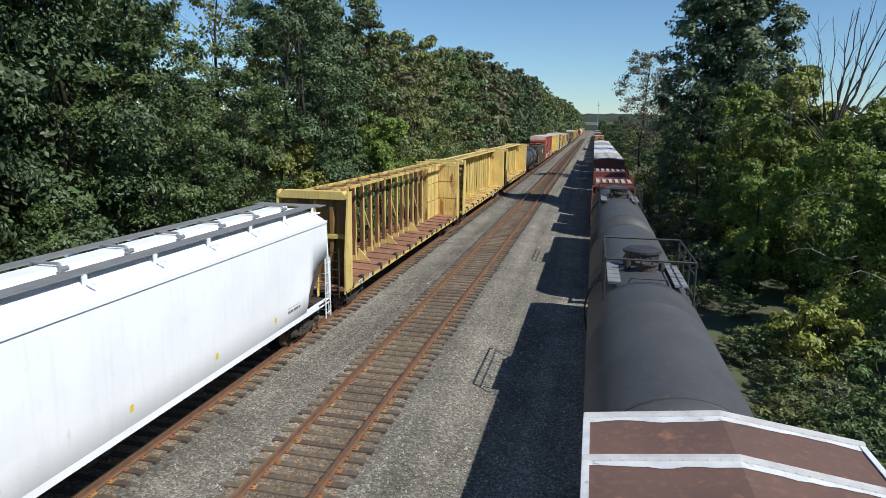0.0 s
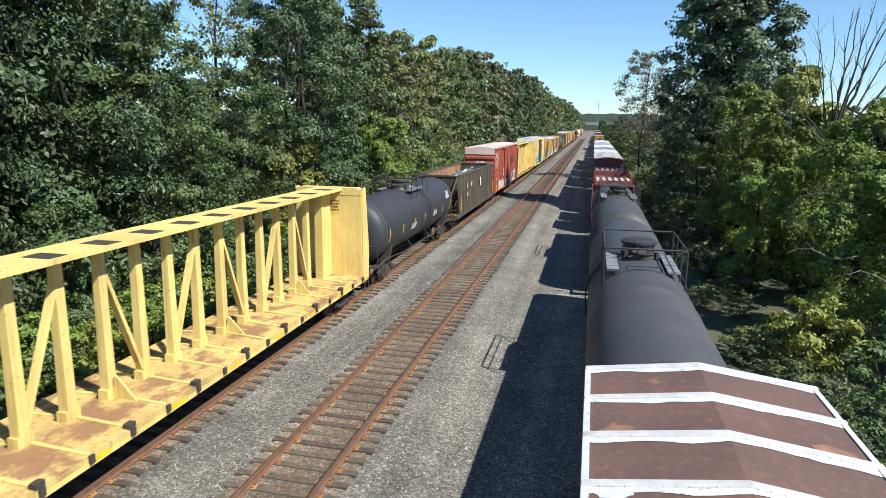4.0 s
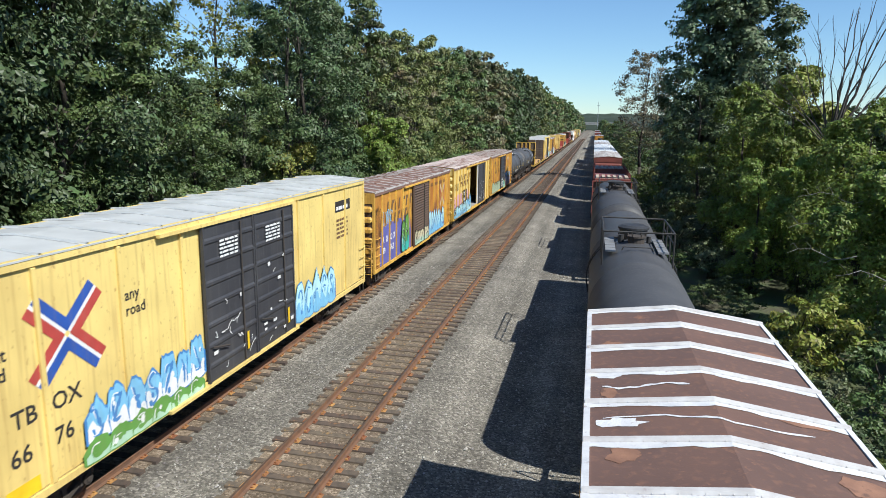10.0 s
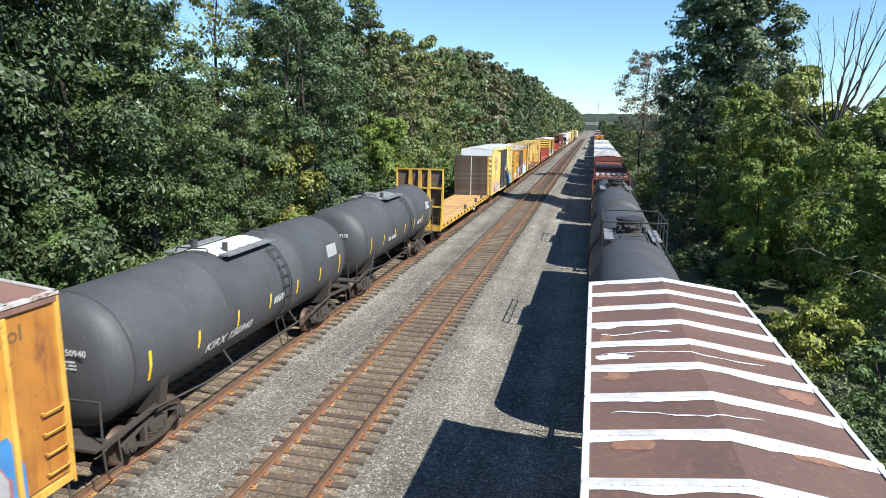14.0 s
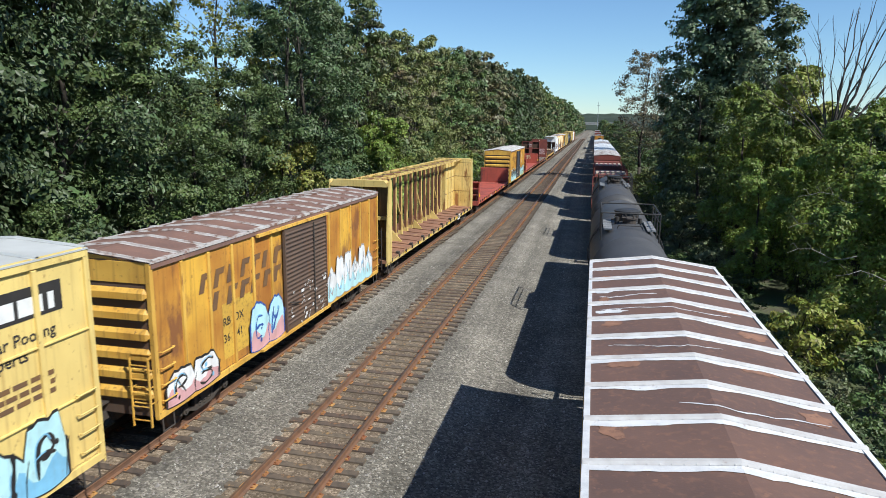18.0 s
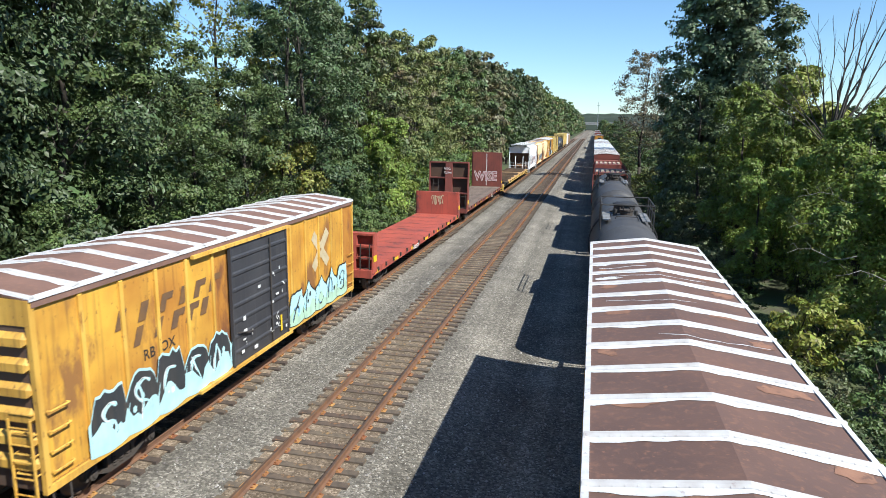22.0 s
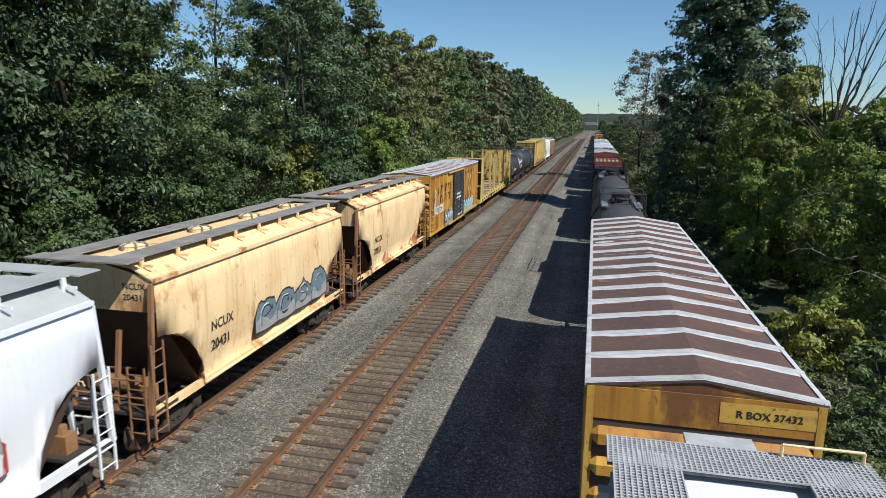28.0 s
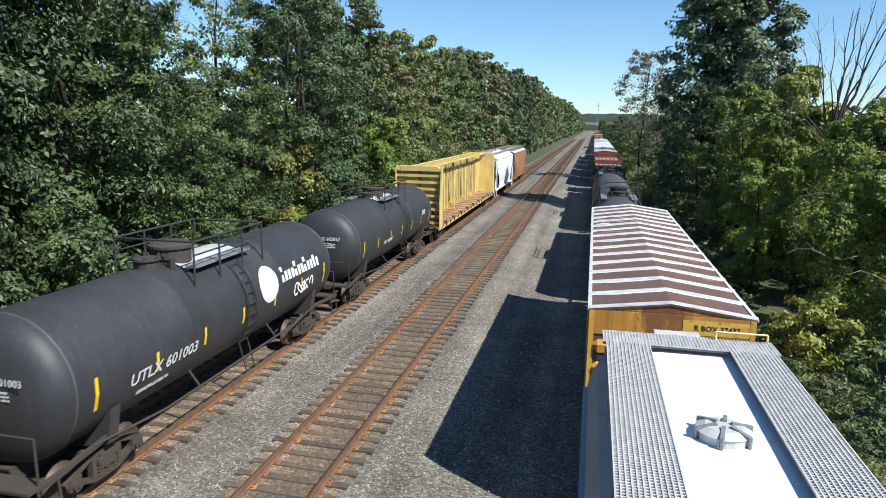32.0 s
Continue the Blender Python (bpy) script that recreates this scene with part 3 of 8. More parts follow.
    for x, y, s in ((13.4, 27.4, 0.6), (15.6, 28.4, 0.9), (12.9, 22.8, 0.5), (15.6, 23.2, 0.85), (13.1, 19.0, 0.6), (14.6, 19.6, 0.75)):
        plant("bush", x, y, "green bush beside the track", s, x * 91, "bush", "bush", 0, group="undergrowth")
    for x, y, s in ((13.9, 21.6, 0.9), (13.3, 40.6, 1.2), (14.0, 42.0, 1.0), (13.0, 44.0, 1.0), (11.8, 54, 1.3), (12.2, 60, 1.4)):
        plant("weed", x, y, "pale grey-green flowering weed beside the track", s, x * 50, "weed", "weed_clump", group="undergrowth")
    for i in range(18):
        plant("bush", rng.uniform(11.2, 15.4), rng.uniform(29, 49), "low dark green weeds in shade beside the track", rng.uniform(0.28, 0.5), i * 47, "weed", "weed_clump", rng.choice([0, 1, 1]), wide=1.4, group="undergrowth")
    for i in range(12):
        plant("bush", 12.0 + 0.35 * (i % 5), 13.5 + 1.2 * i, "low dark green weeds in shade beside the track", 0.4 + 0.05 * (i % 3), i * 61, "weed", "weed_clump", (0, 1, 2)[i % 3], wide=1.4, group="undergrowth")
    y = 50.0
    while y < 110:
        plant("bush", 11.9 + rng.uniform(-0.4, 0.8), y, "low green bush beside the track", rng.uniform(0.45, 0.8), rng.uniform(0, 360), "bush", "bush", rng.choice([0, 4, 7, 2]), group="undergrowth")
        y += rng.uniform(2.5, 4.0)


def bare_tree():
    """A dead tree, its long bare boughs fanned out above the creepers."""
    rng = random.Random(3)
    top = empty("dead_tree", "dead tree with long bare grey branches", "tree", m=pose(19.0, 42.0, -1.2))
    g = G()
    g.tube((0, 0, -0.5), (0.2, 0.2, 8.6), 0.17, 8, 0.11)
    part("trunk", g, M_BARK, top, smooth=True)
    boughs = [(0.2, 6.6, 0.05), (0.75, 6.9, 0.05), (1.2, 7.4, 0.06), (1.7, 6.6, 0.05), (2.2, 7.3, 0.065), (2.9, 5.6, 0.055), (3.6, 4.7, 0.05), (4.4, 4.3, 0.06), (5.0, 3.0, 0.05), (5.2, 1.9, 0.055),
              (-0.4, 6.2, 0.03), (-1.0, 5.8, 0.03), (-1.7, 5.2, 0.03), (-2.4, 4.4, 0.028), (-3.0, 3.6, 0.028), (-3.8, 3.4, 0.025), (-4.6, 3.0, 0.025), (-1.3, 6.6, 0.03), (3.1, 3.6, 0.04)]
    for dx, dz, thick in boughs:
        g, thick = G(), thick * 1.35
        p = Vector((0.2 + 0.10 * dx, 0.2, 8.5 - 0.10 * abs(dx)))
        q = p + Vector((dx, rng.uniform(-1.2, 1.2), dz))
        pts = [p.lerp(q, j / 6) + Vector((rng.uniform(-0.13, 0.13), rng.uniform(-0.2, 0.2), 0.22 * math.sin(j / 6 * math.pi) * (-dx * 0.2) + rng.uniform(-0.08, 0.08))) * (0 < j < 6) for j in range(7)]
        for j in range(6):
            g.tube(pts[j], pts[j + 1], thick * (1.1 - j / 6.4), 5, thick * (1.1 - (j + 1) / 6.4))
            if j > 1:
                for _ in range(2):
                    d = (q - p).normalized() * rng.uniform(0.5, 1.3) + Vector((rng.uniform(-0.55, 0.55), rng.uniform(-0.6, 0.6), rng.uniform(-0.1, 0.4)))
                    g.tube(pts[j], pts[j] + d, thick * 0.3, 4, 0.005)
        part("branch", g, M_DEADWOOD, top)
    # thin dead twigs that stick out of the creepers lower down
    for x, y, z in ((15.2, 29.0, 3.4), (15.0, 28.2, 2.5), (15.7, 30.0, 4.6), (15.6, 24.6, 2.4)):
        twig = empty("dead_branch", "thin bare grey branch sticking out of the creepers", "branch", m=pose(x, y, z))
        g = G()
        pts = [Vector((1.3 - 0.42 * k + rng.uniform(-0.06, 0.06), rng.uniform(-0.15, 0.15), 0.16 * math.sin(k * 1.3 + x) + 0.04 * k)) for k in range(7)]
        for k in range(6):
            g.tube(pts[k], pts[k + 1], 0.02 - 0.0026 * k, 5, 0.018 - 0.0026 * k)
            if k > 1:
                mid = pts[k] + Vector((rng.uniform(-0.25, 0.0), rng.uniform(-0.15, 0.15), rng.uniform(-0.3, 0.3)))
                g.tube(pts[k], mid, 0.009, 4, 0.007).tube(mid, mid + Vector((rng.uniform(-0.25, 0.0), 0, rng.uniform(-0.2, 0.25))), 0.007, 4, 0.003)
        part("wood", g, M_DEADTWIG, twig)


# ---- far distance ----
M_CONCRETE = mat("grey bridge concrete", (0.36, 0.36, 0.35), (0.28, 0.28, 0.27), 0.4, 0.85)
M_MAST = mat("galvanised mast", (0.4, 0.41, 0.42), rough=0.5, metal=0.6)
M_FARWOOD = mat("distant woodland", (0.034, 0.047, 0.034), (0.024, 0.036, 0.028), 0.05, 0.95, bump=1, bump_scale=0.12, world_space=True)


def distance():
    top = empty("road_bridge", "grey concrete road bridge across the railway far off", "bridge", m=pose(0, 1000, 0))
    part("deck", G().box(-60, -6, 8.3, 64, 6, 10.0), M_CONCRETE, top)
    part("parapet", G().box(-60, -6.2, 10.0, 64, -5.9, 11.6), M_CONCRETE, top)
    for x in (-9.5, 12.5):
        part("pier", G().box(x - 0.9, -4.5, -2, x + 0.9, 4.5, 8.3), M_CONCRETE, top)
    for x in (-40, 44):
        part("abutment", G().box(x - 20, -5, -2, x + 20, 5, 8.3), M_CONCRETE, top)
    top = empty("radio_mast", "thin steel mast far off", "mast", m=pose(9.3, 980, -1))
    part("mast_pole", G().tube((0, 0, 0), (0, 0, 41), 0.42, 8, 0.2), M_MAST, top)
    part("cross_arm", G().box(-2.0, -0.2, 36, 2.0, 0.2, 36.5), M_MAST, top)
    g = G()
    xs = list(range(-900, 1000, 8))
    rows = ((1025, -6, 0), (1030, 12, 4), (1200, 13, 5), (1205, 21, 5), (1500, 24, 6), (1510, 32, 6))
    for j, (y, z, rough) in enumerate(rows):
        for x in xs:
            g.v.append((x, y, z + rough * noise.noise((x * 0.006, j // 2, 2)) + rough * 0.5 * noise.noise((x * 0.06, j, 5))))
    n = len(xs)
    g.f = [(j * n + i, j * n + i + 1, (j + 1) * n + i + 1, (j + 1) * n + i) for j in range(len(rows) - 1) for i in range(n - 1)]
    tagged(put("wooded_ridge", g.mesh("wooded_ridge", M_FARWOOD, True)), "low wooded ridge on the horizon", "woodland", kind="stuff")


# ---- paints of the rolling stock ----
RUST = (0.17, 0.075, 0.03)
DOWN = (1.0, 1.0, 0.16)                  # stains run down the sheets


def paint(name, a, b=None, stain=RUST, amount=0.3, scale=1.6, rough=0.55, stretch=DOWN, **more):
    return mat(name, a, b or tuple(c * 0.86 for c in a), 0.9, rough, stain=stain, stain_amount=amount, stain_scale=scale, stretch=stretch, bump=0.08, bump_scale=25, **more)


P_RUSTYYELLOW = paint("yellow paint streaked with rust", (0.70, 0.52, 0.19), (0.60, 0.42, 0.13), amount=0.54, scale=2.2, stain=(0.26, 0.12, 0.04), stretch=(1, 1, 0.25), streak=0.6)
P_SPOTTED = paint("yellow paint with dark rust spots", (0.72, 0.53, 0.17), (0.64, 0.45, 0.13), amount=0.55, scale=3.2, stain=(0.15, 0.075, 0.03), stretch=(1, 1, 0.6), streak=0.5)
P_RUSTGOLD = paint("golden paint, rust-spotted", (0.62, 0.42, 0.10), (0.52, 0.33, 0.08), amount=0.48, stain=(0.20, 0.095, 0.035), scale=2.5, streak=0.5)
P_GRIMYGOLD = paint("grimy brown-gold paint", (0.30, 0.19, 0.07), (0.22, 0.135, 0.05), amount=0.45, stain=(0.13, 0.07, 0.03), streak=0.5)
P_BATTEN = mat("pale battens", (0.42, 0.35, 0.28), (0.33, 0.27, 0.21), 3, 0.85, bump=0.2)
P_PALE = paint("pale pinkish primer", (0.66, 0.52, 0.46), (0.56, 0.41, 0.36), amount=0.42, stain=(0.4, 0.2, 0.13))
P_YELLOW = paint("pale yellow paint", (0.73, 0.555, 0.19), amount=0.2, stain=(0.44, 0.29, 0.10), streak=0.42, streak_tone=(0.27, 0.15, 0.05), object_vary=0.035)
P_YELLOW_OLD = paint("faded yellow paint, rusting", (0.69, 0.53, 0.20), (0.59, 0.44, 0.145), amount=0.32, scale=2.4, streak=0.36)
P_ORANGE = paint("weathered orange-yellow paint", (0.56, 0.285, 0.045), (0.40, 0.175, 0.032), amount=0.52, stain=(0.22, 0.095, 0.035), scale=0.8, stretch=(1, 1, 0.4), streak=0.45, streak_tone=(0.14, 0.062, 0.026), object_vary=0.2)
P_ORANGE_POST = paint("yellow-orange paint on posts", (0.68, 0.42, 0.085), (0.54, 0.29, 0.045), amount=0.3, stain=(0.24, 0.10, 0.03), scale=3, streak=0.5)
P_GOLD = paint("golden yellow paint", (0.60, 0.38, 0.06), (0.5, 0.29, 0.05), amount=0.26, streak=0.5)
P_RED = paint("brick red paint", (0.335, 0.078, 0.042), (0.285, 0.062, 0.036), amount=0.16, stain=(0.2, 0.06, 0.04), streak=0.3, streak_tone=(0.12, 0.04, 0.03), object_vary=0.05)
P_FLATRED = paint("faded red paint", (0.42, 0.088, 0.058), (0.32, 0.07, 0.05), amount=0.4, stain=(0.15, 0.05, 0.045), scale=0.9, stretch=(1, 1, 1), streak=0.5, streak_tone=(0.12, 0.05, 0.045))
P_FLATBROWN = paint("dark red-brown paint", (0.215, 0.06, 0.045), (0.165, 0.05, 0.04), amount=0.22, stain=(0.09, 0.04, 0.035), streak=0.5, streak_tone=(0.07, 0.035, 0.03))
P_BLACK = paint("black tank paint", (0.034, 0.035, 0.039), (0.028, 0.029, 0.032), stain=(0.06, 0.055, 0.05), amount=0.2, rough=0.55, streak=0.2, streak_tone=(0.09, 0.085, 0.08))
P_TANK = paint("dark grey tank paint", (0.062, 0.063, 0.068), (0.05, 0.051, 0.055), stain=(0.10, 0.09, 0.08), amount=0.25, rough=0.6, streak=0.25, streak_tone=(0.12, 0.11, 0.10))
P_RAILING = paint("black railing paint", (0.028, 0.027, 0.027), (0.04, 0.037, 0.035), amount=0.1, rough=0.6)
P_PRIMER = mat("bare tan-brown primer", (0.26, 0.135, 0.085), (0.185, 0.095, 0.062), 4, 0.8, bump=0.2, stain=(0.13, 0.072, 0.052), stain_amount=0.45, stain_scale=5)
P_CAP = mat("grey-white riveted seam cap", (0.50, 0.49, 0.48), (0.40, 0.38, 0.37), 5, 0.7, stain=(0.27, 0.22, 0.20), stain_amount=0.25, stain_scale=5)
P_UNDER = paint("grimy underframe", (0.04, 0.035, 0.031), (0.055, 0.043, 0.036), stain=RUST, amount=0.22, rough=0.85, stretch=(1, 1, 1))
P_TRUCK = paint("dusty brown truck castings", (0.062, 0.05, 0.041), (0.045, 0.037, 0.031), stain=(0.10, 0.055, 0.032), amount=0.35, rough=0.9, stretch=(1, 1, 1), scale=4)
P_WHEEL = mat("brown wheel steel", (0.07, 0.05, 0.04), (0.11, 0.07, 0.05), 5, 0.6, 0.4)
P_BLACKDOOR = paint("black door paint", (0.035, 0.035, 0.04), (0.05, 0.05, 0.055), stain=(0.12, 0.12, 0.12), amount=0.12, streak=0.3, streak_tone=(0.10, 0.095, 0.09))
# door paint; on orange cars' ends it paints the shade between ribs
P_DOOR_RIBSHADE = paint("dull brown paint for doors and rib shade", (0.11, 0.075, 0.055), (0.085, 0.06, 0.05), amount=0.3, streak=0.5)
P_GREYCAR = paint("grey hopper paint", (0.30, 0.31, 0.325), (0.25, 0.26, 0.27), stain=(0.2, 0.19, 0.18), amount=0.3, streak=0.3, streak_tone=(0.15, 0.14, 0.13))
P_WHITE = paint("white hopper paint", (0.80, 0.81, 0.82), (0.76, 0.77, 0.79), stain=(0.55, 0.54, 0.52), amount=0.18, rough=0.4, streak=0.1, streak_tone=(0.40, 0.37, 0.33))
P_CREAM = paint("cream paint, rust-streaked", (0.90, 0.67, 0.37), (0.84, 0.57, 0.29), stain=(0.50, 0.25, 0.10), amount=0.4, scale=1.0, stretch=(1, 1, 0.5), streak=0.3, streak_tone=(0.28, 0.12, 0.05))
P_CREAM_RUSTY = paint("cream paint, badly rusted", (0.90, 0.67, 0.37), (0.84, 0.57, 0.29), stain=(0.34, 0.135, 0.05), amount=0.5, scale=0.85, stretch=(1, 1, 0.55), streak=0.35, streak_tone=(0.24, 0.10, 0.045))
P_COALBROWN = paint("sooty grey-brown steel", (0.092, 0.072, 0.055), (0.068, 0.053, 0.042), stain=(0.20, 0.13, 0.08), amount=0.36, scale=2.2, streak=0.6, streak_tone=(0.05, 0.042, 0.037))
P_COALPOST = paint("dusty brown steel posts", (0.125, 0.098, 0.076), (0.095, 0.075, 0.058), stain=(0.09, 0.07, 0.06), amount=0.3)
P_INRUST = paint("orange-brown rusted steel inside", (0.36, 0.20, 0.09), (0.24, 0.12, 0.05), stain=(0.12, 0.06, 0.03), amount=0.4, streak=0.5)
P_ROOFBROWN = mat("brown roof paint", (0.128, 0.074, 0.057), (0.096, 0.058, 0.047), 0.8, 0.65, streak=0.35, streak_tone=(0.24, 0.12, 0.075), stain=(0.27, 0.13, 0.075), stain_amount=0.25, stain_scale=1.3, bump=0.08)
P_ROOFRUST = mat("rusty brown roof paint", (0.20, 0.115, 0.09), (0.145, 0.085, 0.068), 0.8, 0.6, streak=0.4, streak_tone=(0.28, 0.15, 0.10), stain=(0.32, 0.24, 0.20), stain_amount=0.3, stain_scale=1.6, stretch=(1, 0.5, 1), bump=0.08)
P_PINKROOF = mat("whitewashed roof sheet with red showing through", (0.60, 0.53, 0.51), (0.50, 0.40, 0.37), 1.2, 0.6, stain=(0.40, 0.22, 0.18), stain_amount=0.25, stain_scale=2, stretch=(1, 0.4, 1))
P_ROOFPATCHY = mat("roof of flaking white on brown", (0.19, 0.095, 0.06), (0.14, 0.07, 0.05), 1.5, 0.7, stain=(0.5, 0.45, 0.40), stain_amount=0.5, stain_scale=1.5, stretch=(1, 0.7, 1))
P_GALV = mat("galvanised roof sheet", (0.50, 0.51, 0.50), (0.42, 0.43, 0.42), 1.2, 0.55, 0.15, stain=(0.36, 0.33, 0.3), stain_amount=0.2, stain_scale=2)
# pale metal; the blue sky it reflects is put into the base colour
P_PALEROOF = mat("pale roof sheet with sky reflection in its tint", (0.66, 0.70, 0.74), (0.52, 0.57, 0.63), 1.2, 0.5, 0.1, stain=(0.36, 0.33, 0.3), stain_amount=0.15, stain_scale=2)
P_SEAM = mat("white seam paint", (0.60, 0.60, 0.605), (0.47, 0.475, 0.49), 4, 0.6, stain=(0.34, 0.30, 0.29), stain_amount=0.32, stain_scale=7, bump=0.3, bump_scale=30)
P_SEAMOLD = mat("worn white seam paint", (0.42, 0.40, 0.38), (0.30, 0.25, 0.23), 3, 0.7, stain=(0.16, 0.085, 0.06), stain_amount=0.52, stain_scale=3, bump=0.2)
# sheet below the grating bars, dark to paint the shade in the holes
P_GRATESHADE = mat("dark sheet for shade in grating holes", (0.13, 0.13, 0.13), (0.1, 0.1, 0.1), 20, 0.7, 0.1, bump=0.6, bump_scale=60)
P_BARS = mat("bright galvanised bars", (0.50, 0.495, 0.49), (0.40, 0.395, 0.39), 6, 0.6, 0.1)
P_WALKGREY = mat("rust-flecked grey walkway", (0.30, 0.28, 0.26), (0.22, 0.205, 0.19), 2, 0.75, 0.1, stain=(0.22, 0.12, 0.07), stain_amount=0.35, stain_scale=3, bump=0.3)
P_WORNDECK = mat("grey worn deck with yellow left in patches", (0.27, 0.235, 0.20), (0.18, 0.155, 0.135), 1.6, 0.85, stain=(0.60, 0.45, 0.17), stain_amount=0.32, stain_scale=1.3, bump=0.3)
P_GEARRUST = paint("rust-brown ladder and post steel", (0.34, 0.175, 0.085), (0.22, 0.11, 0.055), amount=0.4, stain=(0.13, 0.065, 0.035), scale=2)
# rust brown; on hopper slopes the overhang's shade is mixed into this colour
P_SLOPE = paint("very dark rust-brown sheet", (0.085, 0.05, 0.033), (0.06, 0.036, 0.025), amount=0.3, rough=0.9)
P_STEELGREY = mat("grey walkway steel", (0.24, 0.245, 0.25), (0.20, 0.2, 0.205), 3, 0.6, 0.3, stain=(0.2, 0.13, 0.08), stain_amount=0.2)
P_REFLECT = mat("yellow reflector", (0.80, 0.52, 0.02), rough=0.4)
P_LETTER = mat("white lettering", (0.72, 0.72, 0.70), rough=0.6)
P_DARKLETTER = mat("black lettering", (0.03, 0.027, 0.025), rough=0.7)
P_GREYLETTER = mat("faded grey-brown lettering", (0.12, 0.07, 0.04), (0.17, 0.09, 0.035), 3, rough=0.7)
P_BOARD = mat("golden deck planks", (0.50, 0.31, 0.13), (0.38, 0.22, 0.09), 2.2, 0.8, bump=0.4, stain=(0.16, 0.09, 0.05), stain_amount=0.36, stain_scale=2, stretch=(0.3, 2, 1), object_vary=0.16)
P_BOARD_GREY = mat("grey weathered planks", (0.175, 0.13, 0.105), (0.115, 0.088, 0.074), 2.2, 0.9, bump=0.5, stain=(0.075, 0.06, 0.05), stain_amount=0.36, stain_scale=2, stretch=(0.3, 2, 1), object_vary=0.2)
P_BOARD_DARK = mat("dark bulkhead planks", (0.115, 0.085, 0.065), (0.075, 0.058, 0.048), 2.2, 0.9, bump=0.4, stain=(0.17, 0.13, 0.10), stain_amount=0.25, stain_scale=2, stretch=(0.3, 1, 2), object_vary=0.2)
P_DECKBROWN = mat("brown worn deck", (0.27, 0.135, 0.08), (0.19, 0.095, 0.06), 1.1, 0.85, bump=0.3, stain=(0.42, 0.30, 0.12), stain_amount=0.3, stain_scale=1.5, streak=0.45, streak_tone=(0.10, 0.055, 0.04))
P_DECKYELLOW = mat("yellow deck with rusty patches", (0.60, 0.43, 0.15), (0.52, 0.36, 0.12), 1.1, 0.8, bump=0.2, stain=(0.27, 0.15, 0.07), stain_amount=0.6, stain_scale=0.9, stretch=(1, 0.7, 1), streak=0.6, streak_tone=(0.20, 0.10, 0.05))
P_TIMBER = mat("dark baulk timber", (0.13, 0.095, 0.07), (0.085, 0.065, 0.05), 2, 0.9, bump=0.5, bump_scale=20)
P_RUSTPOST = paint("rusty stake steel", (0.19, 0.085, 0.045), (0.13, 0.065, 0.04), amount=0.3)
P_SCRAP = mat("silvery shredded scrap", (0.45, 0.47, 0.5), (0.25, 0.25, 0.26), 3, 0.4, 0.6, island_vary=0.5)
P_INSIDE = mat("dusty grey interior", (0.28, 0.27, 0.25), (0.22, 0.2, 0.19), 1.5, 0.9)
INK = {k: mat("graffiti " + k, c, tuple(0.82 * q for q in c), 2.5, rough=0.5, streak=0.16, streak_tone=(0.2, 0.15, 0.1)) for k, c in dict(
    white=(0.75, 0.76, 0.76), mint=(0.42, 0.62, 0.47), ice=(0.45, 0.72, 0.76), blue=(0.06, 0.22, 0.50), sky=(0.20, 0.48, 0.70), purple=(0.10, 0.085, 0.24),
    green=(0.12, 0.30, 0.06), teal=(0.05, 0.42, 0.36), pink=(0.62, 0.35, 0.36), red=(0.42, 0.06, 0.05), black=(0.02, 0.02, 0.022), grey=(0.36, 0.36, 0.36),
    cream=(0.62, 0.55, 0.36), dull=(0.52, 0.43, 0.27), brick=(0.40, 0.13, 0.06), navy=(0.03, 0.085, 0.33), violet=(0.115, 0.12, 0.36), slate=(0.16, 0.22, 0.26), tar=(0.035, 0.04, 0.045), sage=(0.37, 0.46, 0.30), wine=(0.33, 0.14, 0.16)).items()}

FAST, SLOW = [], []                      # cars and where their middles stand at the start


def run(t):
    """How far the fast train has come after t seconds."""
    u = t / 16
    return 266.446 * u + 3.188 * u ** 2 - 4.736 * u ** 3 + 1.463 * u ** 4


CRAWL = [(0.0, 0.0), (4.0, 1.6), (8.0, 3.55), (12.0, 5.75), (16.0, 8.1), (20.0, 10.75), (24.0, 13.6), (28.0, 16.95), (32.0, 20.75)]
SHARED = {}


def shared(key, make, material, smooth=False):
    if key not in SHARED:
        SHARED[key] = make().mesh(key, material, smooth)
    return SHARED[key]


# ---- parts that all cars have ----
def wheel_shape():
    g = G()
    ring = lambda x, r, n=14: [(x, math.cos(2 * math.pi * i / n) * r, math.sin(2 * math.pi * i / n) * r) for i in range(n)]
    g.loft([ring(-0.075, 0.45), ring(-0.045, 0.45), ring(-0.035, 0.42), ring(0.07, 0.41), ring(0.07, 0.35), ring(0.03, 0.33), ring(0.05, 0.14), ring(0.09, 0.12), ring(0.09, 0.03)])
    return g


